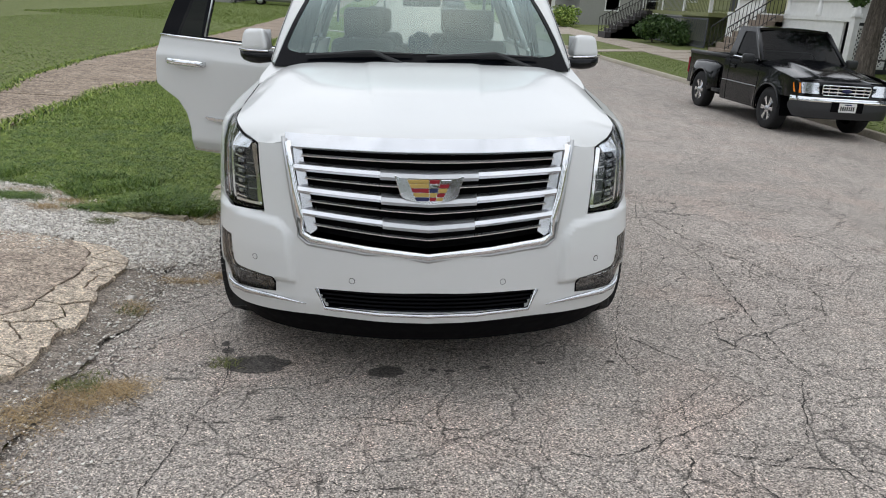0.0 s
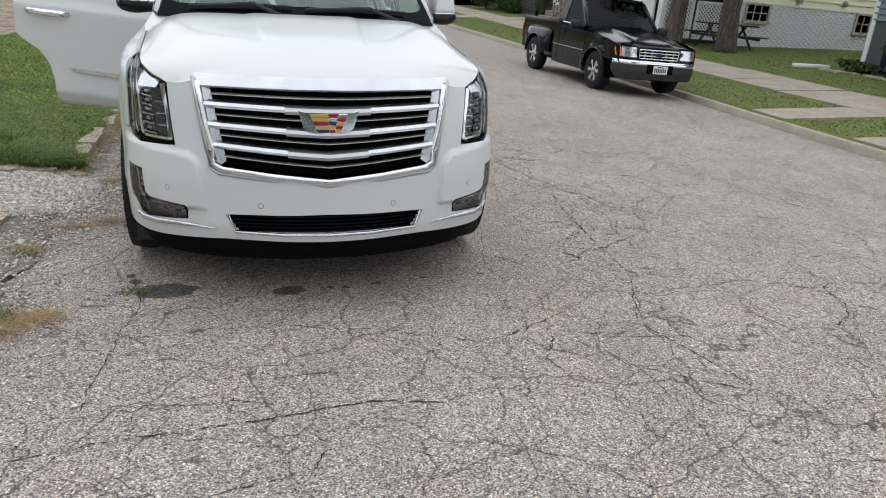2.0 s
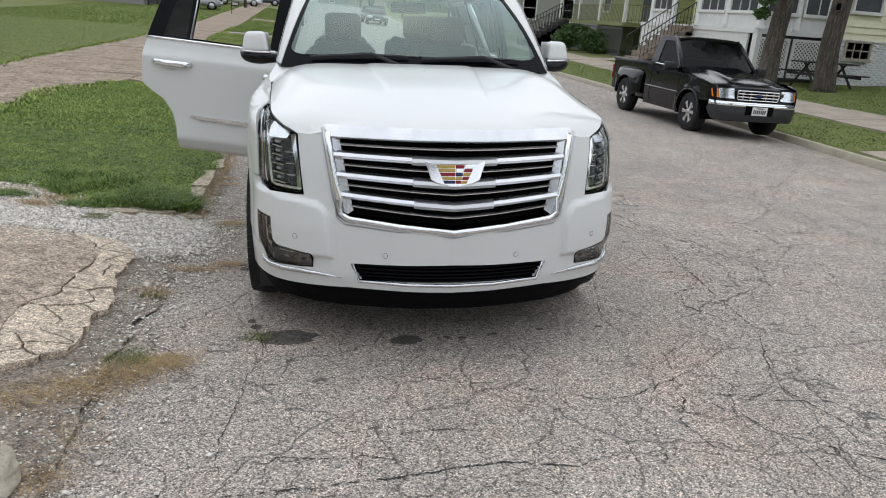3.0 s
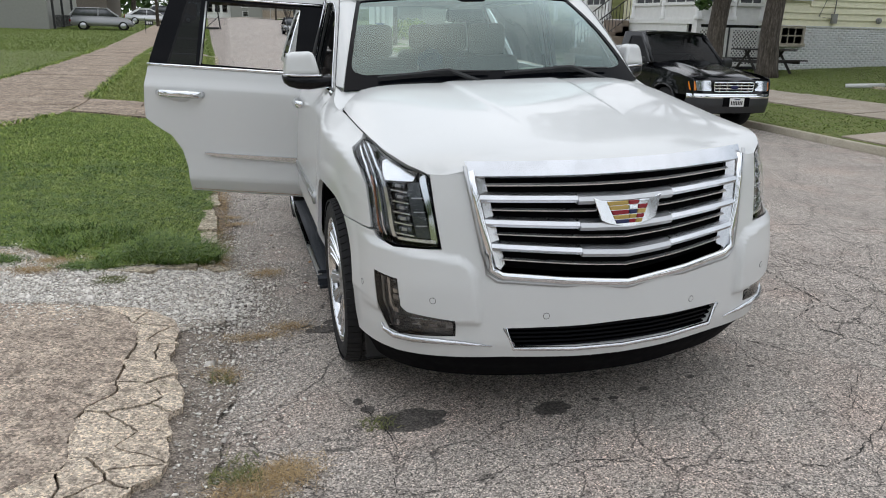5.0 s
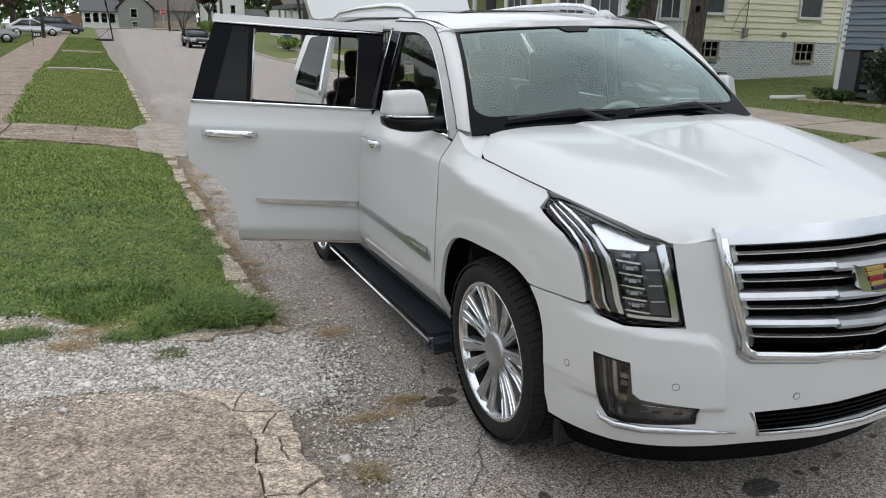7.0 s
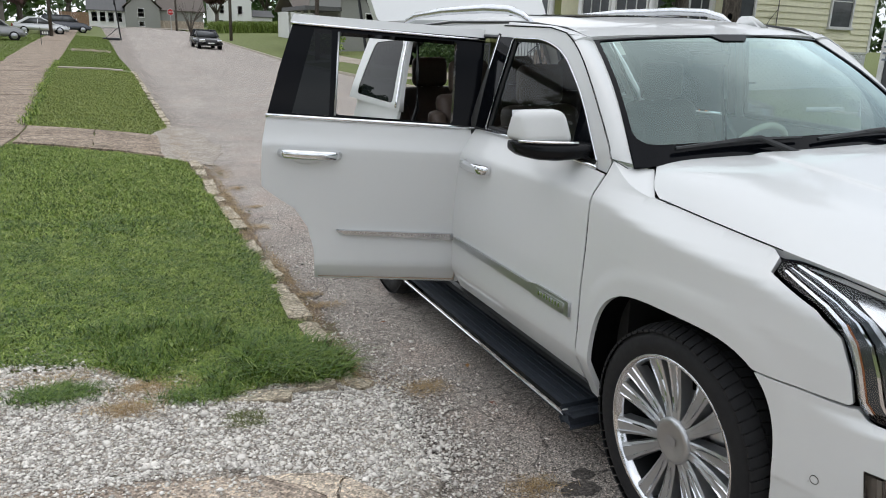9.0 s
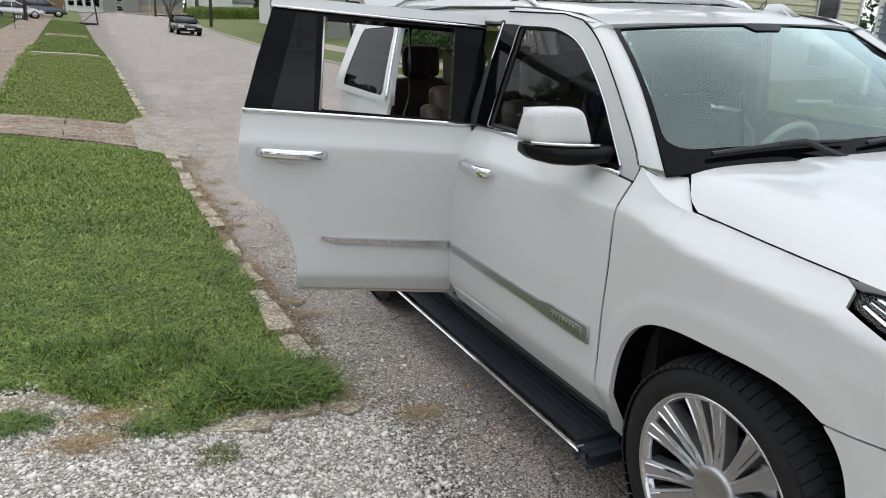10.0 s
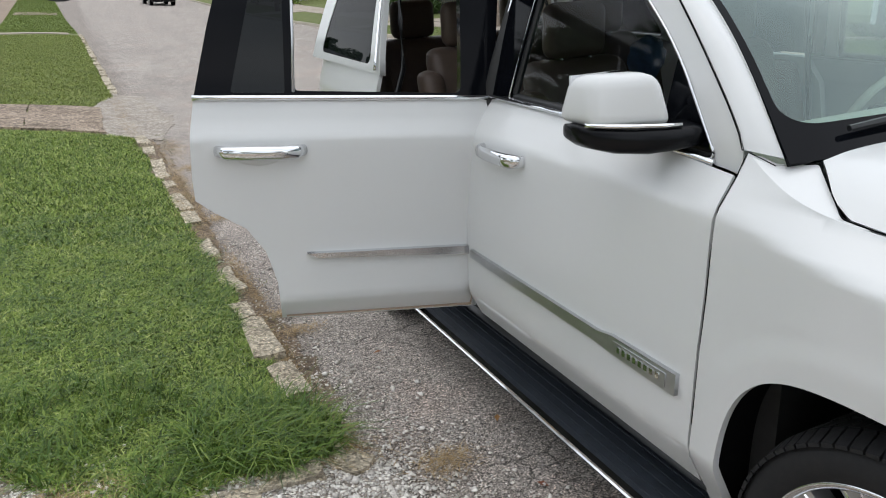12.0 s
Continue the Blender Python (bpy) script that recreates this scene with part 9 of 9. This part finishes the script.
bmesh.ops.create_uvsphere(bm, u_segments=16, v_segments=8, radius=1)
for v in bm.verts:
    v.co = Vector((v.co.x * 0.085, 0.012 + v.co.y * 0.012, 0.768 + v.co.z * 0.034))
part("oval_badge", bm, M["blue"], gr, "oval badge", True)


def bump(x, z, off=0.0):
    return (x, -0.075 + 0.05 * (x / 0.86) ** 2 + 0.17 * (x / 0.86) ** 8 + off, z)


patch("front_bumper", [(-0.87, 0.575), (0.87, 0.575), (0.865, 0.655), (-0.865, 0.655)], lambda x, z: bump(x, z, 6.0 * max(0.0, z - 0.60) ** 2), M["chrome"], pk, step=0.06, thick=0.10, label="chrome front bumper")
patch("bumper_skirt", rounded([(-0.80, 0.325), (0.80, 0.325), (0.88, 0.47), (0.88, 0.585), (-0.88, 0.585), (-0.88, 0.47)], 0.05), lambda x, z: bump(x, z, -0.004 + 0.35 * max(0, 0.46 - z)), M["grey_plastic"], pk, step=0.07, thick=0.08, label="dark plastic bumper skirt")
plate = new("number_plate")
plate.parent = pk
tagged(plate, "white number plate with dark bars")
box("plate", -0.15, -0.098, 0.445, 0.15, -0.092, 0.590, M["white"], plate, "", 0.004)
for k in range(7):
    box("plate_bar", -0.125 + 0.036 * k, -0.101, 0.475, -0.125 + 0.036 * k + 0.022, -0.097, 0.54, M["iron"], plate)
box("plate_bar", -0.06, -0.101, 0.56, 0.06, -0.097, 0.575, M["blue"], plate)
box("plate_recess", -0.27, -0.085, 0.445, 0.27, -0.06, 0.60, M["dark_void"], pk)


# the cabin and the hood's rear rise a little
for ob in pk.children_recursive:
    if ob.type == "MESH" and ob.parent == pk:
        for v in ob.data.vertices:
            v.co.z += 0.052 * soft_step((v.co.z - 0.84) / 0.24)


# ---- cars farther up the street ----
def far_car(x, y, turn, length, width, height, material, label, group, suv_like=False, z=None):
    c = thing("parked_car", label, "car", pose(x, y, ground_z(x, y) if z is None else z, 0, 0, turn), group)
    h1, r = height * 0.60, 0.33
    roof0, roof1 = (0.36, 0.96) if suv_like else (0.42, 0.76)
    prof = [(0.0, 0.36), (0.015, 0.58), (0.12, h1 * 0.90), (0.29, h1 * 1.02), (0.60, h1 * 1.06), (0.97, h1 * 1.05), (1.0, 0.6), (0.985, 0.32), (0.02, 0.26)]
    bm = bmesh.new()
    pts = [(q * length, z_) for q, z_ in prof]
    L = [bm.verts.new((-width / 2, q, z_)) for q, z_ in pts]
    R = [bm.verts.new((width / 2, q, z_)) for q, z_ in pts]
    bm.faces.new(L[::-1])
    bm.faces.new(R)
    for i in range(len(pts)):
        bm.faces.new((L[i], L[(i + 1) % len(pts)], R[(i + 1) % len(pts)], R[i]))
    bmesh.ops.recalc_face_normals(bm, faces=bm.faces)
    bmesh.ops.bevel(bm, geom=bm.edges[:], offset=0.11, segments=4, affect="EDGES")
    part("body", bm, material, c, "", True)
    # cabin: glass below a painted roof
    gl = [(0.25, h1 * 1.02), (roof0 + 0.06, height - 0.05), (roof1 - 0.06, height - 0.05), (0.985 if suv_like else 0.88, h1 * 1.05)]
    bm = bmesh.new()
    w1, w0 = width / 2 - 0.16, width / 2 - 0.05
    L = [bm.verts.new((-(w0 if k in (0, 3) else w1), q * length, z_)) for k, (q, z_) in enumerate(gl)]
    R = [bm.verts.new(((w0 if k in (0, 3) else w1), q * length, z_)) for k, (q, z_) in enumerate(gl)]
    bm.faces.new(L[::-1])
    bm.faces.new(R)
    for i in range(4):
        bm.faces.new((L[i], L[(i + 1) % 4], R[(i + 1) % 4], R[i]))
    bmesh.ops.recalc_face_normals(bm, faces=bm.faces)
    bmesh.ops.bevel(bm, geom=bm.edges[:], offset=0.06, segments=3, affect="EDGES")
    part("glasshouse", bm, M["pane"], c, "", True)
    part("roof", box_bm(-w1 - 0.01, gl[1][0] * length - 0.05, height - 0.07, w1 + 0.01, gl[2][0] * length + 0.05, height, 0.03, 2), material, c, "", True)
    for sx in (-1, 1):
        part("pillar", tube_bm([(sx * w0, gl[0][0] * length, gl[0][1]), (sx * w1, gl[1][0] * length, height - 0.04)], 0.04, 5), material, c)
        part("pillar", tube_bm([(sx * w0, 0.56 * length, h1 * 1.02), (sx * w1, 0.55 * length, height - 0.04)], 0.035, 5), material, c)
        part("pillar", tube_bm([(sx * w0, gl[3][0] * length, gl[3][1]), (sx * w1, gl[2][0] * length, height - 0.04)], 0.06, 5), material, c)
        for q in (0.18, 0.80):
            wh = new("wheel")
            wh.parent = c
            wh.matrix_basis = pose(sx * (width / 2 - 0.10), q * length, r, 0, 0, 0 if sx > 0 else 180)
            part("tyre", lathe_bm([(-0.1, 0.2), (-0.1, r - 0.03), (0.09, r), (0.115, r - 0.03), (0.115, 0.22)], 24), M["rubber"], wh, "", True)
            part("rim", lathe_bm([(0.10, 0.225), (0.115, 0.21), (0.10, 0.05), (0.12, 0.0)], 20), M["alloy_dark"], wh, "", True)
            # black drum painted as the shade of the wheel arch
            part("wheel_shade", lathe_bm([(-0.12, r + 0.05), (0.085, r + 0.05), (0.086, 0.0)], 20), M["dark_void"], wh)
        box("headlamp", sx * (width / 2 - 0.42), -0.01, 0.56, sx * (width / 2 - 0.08), 0.12, 0.70, M["lamp_chrome"], c, "", 0.03, 2)
        box("tail_lamp", sx * (width / 2 - 0.36), length - 0.08, 0.62, sx * (width / 2 - 0.06), length + 0.01, 0.78, M["red"], c, "", 0.02)
    box("grille", -0.4, -0.015, 0.42, 0.4, 0.06, 0.58, M["trim_black"], c, "", 0.02)
    box("number_plate", -0.25, -0.03, 0.42, 0.25, -0.012, 0.50, M["white"], c)
    return c


M["silver"] = paint("silver_paint", (0.62, 0.63, 0.64), rough=0.3, flake=0.3)
M["grey_paint"] = paint("grey_paint", (0.26, 0.265, 0.27), rough=0.35, flake=0.3)
M["navy_paint"] = paint("dark_blue_paint", (0.015, 0.02, 0.035), rough=0.35)
far_car(3.95, 59.5, 4, 4.6, 1.76, 1.45, M["black_paint"], "dark parked sedan on the street", "far cars")
far_car(-6.6, 80, 97, 4.7, 1.78, 1.42, M["silver"], "silver sedan parked by the pavement", "far cars")
far_car(-7.0, 84, 95, 4.7, 1.8, 1.45, M["pearl"], "white sedan parked behind another", "far cars")
far_car(-4.9, 88, 95, 4.8, 1.9, 1.72, M["navy_paint"], "dark blue minivan parked in the drive", "far cars", True)
far_car(-8.6, 63.5, 95, 4.6, 1.85, 1.66, M["grey_paint"], "grey crossover parked on the drive", "far cars", True)


# ---- the street's far end ----
cross = sheet("cross_street", lambda y: [-90, -40, -10, 5, 20, 50, 90], [117.5, 121, 126], lambda x, y: RISE(y) + 0.04, M["concrete"], "pale cross street at the far end", "road")


def small_house(name, x0, x1, y0, y1, z, h, rise, wall, roof_m, label, along="x", wins=(), side_wins=()):
    hs = thing(name, label, "house")
    box("wall", x0, y0, z - 1.0, x1, y1, z + h, wall, hs)
    if along == "y":
        bm = bmesh.new()
        f = bm.faces.new([bm.verts.new(p) for p in ((x0, y0, z + h), (x1, y0, z + h), ((x0 + x1) / 2, y0, z + h + rise))])
        ex = bmesh.ops.extrude_face_region(bm, geom=[f])
        bmesh.ops.translate(bm, verts=[g for g in ex["geom"] if isinstance(g, bmesh.types.BMVert)], vec=(0, y1 - y0, 0))
        bmesh.ops.recalc_face_normals(bm, faces=bm.faces)
        part("gable", bm, wall, hs)
    gable_roof(hs, x0, x1, y0, y1, z + h, rise, roof_m, along, 0.35)
    for x, zz, w, hh in wins:
        window(hs, (x, y0), 0, w, hh, z + zz)
    return hs


EZ = 1.55
g1 = small_house("grey_gable_house", -1.0, 4.2, 133, 142, EZ, 3.0, 2.6, M["grey"], M["roof"], "grey house with a front gable and brown roof", "y", ((0.9, 1.6, 0.9, 1.3), (1.0, 0.2, 0.8, 0.7)))
g2 = small_house("grey_wing_house", 4.2, 11.0, 134, 142, EZ, 2.7, 2.4, M["grey"], M["roof"], "long grey house wing with a brown roof", "x")
box("brick_base", 4.2, 133.85, EZ - 1, 11.0, 134.0, EZ + 1.2, M["slab_old"], g2)
g3 = small_house("sunroom_house", -6.3, -1.0, 134, 141, EZ, 2.3, 1.8, M["white"], M["roof_grey"], "white sunroom wing with a grey roof", "x", tuple((-5.9 + 1.2 * i, 0.7, 0.8, 1.4) for i in range(4)))
w1 = small_house("white_house", 14.0, 21.0, 147, 157, EZ, 5.4, 3.2, M["white"], M["roof"], "tall white gabled house", "y", ((15.2, 3.0, 0.8, 1.4), (18.5, 3.0, 0.8, 1.4), (15.0, 0.3, 0.9, 1.5), (18.5, 0.3, 0.9, 1.5)))
small_house("white_annex", 21.0, 25, 148, 155, EZ, 2.6, 1.2, M["white"], M["roof_grey"], "low white house annex", "x", ((22.5, 0.9, 0.8, 1.1),))
# grey porch house on the right side, past the green one
p1 = small_house("grey_porch_house", 13.0, 22, 56, 66, 0.2, 4.2, 2.8, M["grey"], M["roof_grey"], "grey house with a white porch up the street", "x", ((15, 1.4, 1.0, 1.6), (18, 1.4, 1.0, 1.6)))
box("porch_floor", 10.6, 56.5, -0.3, 13.0, 64, 0.75, M["grey"], p1)
box("porch_roof", 10.3, 56.0, 3.3, 13.1, 64.5, 3.6, M["roof_grey"], p1)
for y in (56.7, 59, 61.4, 63.8):
    box("porch_post", 10.7, y - 0.08, 0.75, 10.86, y + 0.08, 3.3, M["white"], p1)
bin_ = thing("wheelie_bin", "blue plastic wheelie bin", "bin", pose(9.9, 57.0, lawn_z(9.9, 57.0)))
M["bin_blue"] = plain("blue_plastic", (0.02, 0.06, 0.22), 0.5)
part("tub", box_bm(-0.28, -0.3, 0.05, 0.28, 0.3, 0.98, 0.04, 2), M["bin_blue"], bin_)
part("lid", box_bm(-0.31, -0.34, 0.98, 0.31, 0.33, 1.06, 0.02, 2), M["bin_blue"], bin_)
small_house("white_cottage", 14.5, 22, 78, 88, 0.6, 3.2, 2.2, M["white"], M["roof"], "white cottage up the street", "x")
# left side houses
l1 = small_house("dark_roof_house", -26, -15, 96, 108, 1.0, 3.0, 3.6, M["roof"], M["roof_grey"], "house with a low dark roof behind the cars", "y")
l2 = small_house("left_house", -26, -14.5, 62, 74, 0.3, 3.2, 2.6, M["grey"], M["roof_grey"], "grey house with a railed porch", "x")
rail(l2, (-14.2, 62.5, 0.5), (-14.2, 70, 0.5), 0.9, 0.3, 0.025)
for y in (62.5, 66, 70):
    box("porch_post", -14.3, y - 0.08, 0.3, -14.14, y + 0.08, 3.3, M["iron"], l2)
fence = thing("wooden_fence", "brown wooden board fence", "fence")
M["fence_wood"] = plain("fence_wood", (0.24, 0.15, 0.09), 0.8, 0, 0.2, 4)
for i in range(14):
    box("fence_board", -9.2 + 0.25 * i, 112, 0.9, -8.97 + 0.25 * i, 112.04, 3.2, M["fence_wood"], fence)


def pole(x, y, h, r, label, arm=False):
    p = thing("utility_pole", label, "pole", pose(x, y, ground_z(x, y)))
    part("shaft", tube_bm([(0, 0, -0.2), (0, 0, h)], [r, r * 0.75], 10), M["bark"], p, "", True)
    if arm:
        box("cross_arm", -1.2, -0.06, h - 0.9, 1.2, 0.06, h - 0.75, M["bark"], p)
    return p


pole(-7.7, 73.5, 9, 0.15, "grey wooden utility pole by the drive", True)
pole(7.9, 78, 10, 0.16, "grey wooden utility pole at the kerb", True)
pole(5.2, 112, 9, 0.15, "grey utility pole by the stop sign", True)
pole(8.9, 46.5, 9, 0.15, "wooden utility pole in the verge", True)
# stop sign: red disc with a white rim and its word
st = thing("stop_sign", "red octagonal stop sign on a post", "sign", pose(4.3, 109, ground_z(4.3, 109)))
part("post", tube_bm([(0, 0, -0.1), (0, 0, 2.2)], 0.04, 6), M["satin"], st)
M["sign_red"] = plain("sign_red", (0.45, 0.02, 0.02), 0.4)
part("rim", tube_bm([(0, -0.05, 2.45), (0, -0.075, 2.45)], 0.42, 8), M["white"], st)
part("face", tube_bm([(0, -0.075, 2.45), (0, -0.085, 2.45)], 0.38, 8), M["sign_red"], st)
txt = bpy.data.curves.new("word", "FONT")
txt.body, txt.size, txt.align_x, txt.align_y, txt.extrude = "STOP", 0.30, "CENTER", "CENTER", 0.002
tm = new("word", txt)
tm.parent = st
tm.matrix_basis = pose(0, -0.09, 2.45, 90, 0, 0)
txt.materials.append(M["white"])
# basketball stand at the kerb
bs = thing("basketball_stand", "black portable basketball stand at the kerb", "basketball stand", pose(-2.2, 73.8, ground_z(-2.2, 73.8)))
part("post", tube_bm([(0, 0, 0), (-0.35, -0.2, 3.6)], 0.06, 8), M["iron"], bs)
box("base", -1.5, -0.3, 0, -0.1, 0.4, 0.2, M["iron"], bs, "", 0.05, 2)
part("brace", tube_bm([(-1.2, 0, 0.2), (-0.15, -0.1, 1.1)], 0.03, 6), M["iron"], bs)
box("backboard", -0.42, -0.7, 2.95, -0.36, 0.45, 3.65, M["iron"], bs)
# yard sign
ys = thing("yard_sign", "small black yard sign on a stake", "sign", pose(-7.3, 58, ground_z(-7.3, 58)))
part("stake", tube_bm([(0, 0, 0), (0, 0, 1.15)], 0.02, 5), M["iron"], ys)
box("board", 0.0, -0.02, 0.62, 0.55, 0.02, 0.95, M["iron"], ys)
for i in range(3):
    box("board_bar", 0.09 + 0.14 * i, -0.03, 0.70, 0.18 + 0.14 * i, -0.02, 0.88, M["white"], ys)

# bare bush at the corner
bt = thing("bare_tree", "small bare branching tree at the corner", "tree", pose(5.9, 99, ground_z(5.9, 99)))
r_ = random.Random(5)
for i in range(24):
    a = r_.uniform(0, 6.28)
    part("limb", tube_bm([(0, 0, 0), (math.cos(a) * 0.5, math.sin(a) * 0.5, 1.6), (math.cos(a) * r_.uniform(1.4, 2.6), math.sin(a) * 2.0, r_.uniform(3, 4.6))], [0.05, 0.028, 0.010], 5), M["bark"], bt)
# hedges and tall grass at the far right corner
hx, hy = scatter(26000, 9.0, 28, 100, 108, None, 40)
hz = np.array([ground_z(a, b) for a, b in zip(hx, hy)])
tufts("tall_weeds", hx, hy, hz, 1.3, 0.05, 0.5, M["grass_far"], "strip of tall yellow-green weeds", "weeds", 41)
far_trees = ((-30, 118, 9, 13), (-22, 150, 9, 12), (-10, 152, 8, 12), (-3, 160, 9, 13), (12, 165, 9, 13), (26, 160, 9, 13), (36, 140, 9, 13), (30, 118, 8, 11), (28, 96, 8, 11), (24, 72, 7, 10), (-36, 90, 9, 12), (-34, 66, 9, 12), (-28, 130, 9, 13), (40, 60, 9, 12), (30, 44, 7, 10), (-40, 48, 9, 12), (48, 30, 9, 12), (44, 100, 10, 13))
for i, (x, y, r, h) in enumerate(far_trees):
    tree(x, y, 0.35, h, r * 0.62, h * 0.60, 8600, 0.34, "leafy green tree in the distance", 20 + i, fork=h * 0.30)
tree(-12.5, 100, 0.3, 6, 3.6, 4.2, 2200, 0.30, "dark red leaved tree behind the cars", 60, M["leaf_red"], 2.2)
tree(12.5, 128, 0.3, 6, 2.6, 4.8, 1800, 0.28, "dark red leaved tree by the white house", 61, M["leaf_red"], 2.4)
# wood edge far behind everything
r_ = np.random.default_rng(50)
ang = r_.uniform(0, 2 * np.pi, 420)
dist = r_.uniform(210, 260, 420)
cs = np.stack([np.cos(ang) * dist, np.sin(ang) * dist, r_.uniform(2, 13, 420)], 1)
wood = leaf_cloud("far_woods", cs, r_.uniform(5, 9, 420), 80000, 1.2, M["leaf"], None, 51)
tagged(wood, "belt of dark green woods in the distance", "woods", kind="stuff")
# unseen trees and houses added at the camera's back for glass and paint to mirror
for i, (x, y, r, h) in enumerate(((-30, 44, 8, 13), (-24, 33, 7, 12), (-17, -6, 7, 11), (-20, 9, 7, 12), (14, -12, 6, 10), (2, -30, 8, 12), (-12, -24, 8, 12), (18, -30, 8, 12))):
    tree(x, y, 0.4, h, r * 0.62, h * 0.6, 2600, 0.30, "leafy green tree behind the viewer", 80 + i, fork=h * 0.32)
small_house("brick_house", -30, -20, -4, 8, 0.2, 3.4, 2.6, M["slab_old"], M["roof"], "brown house on the near side of the street", "x")
small_house("plain_house", -2, 12, -60, -48, 0.2, 3.4, 2.6, M["grey"], M["roof_grey"], "grey house down the street", "x")
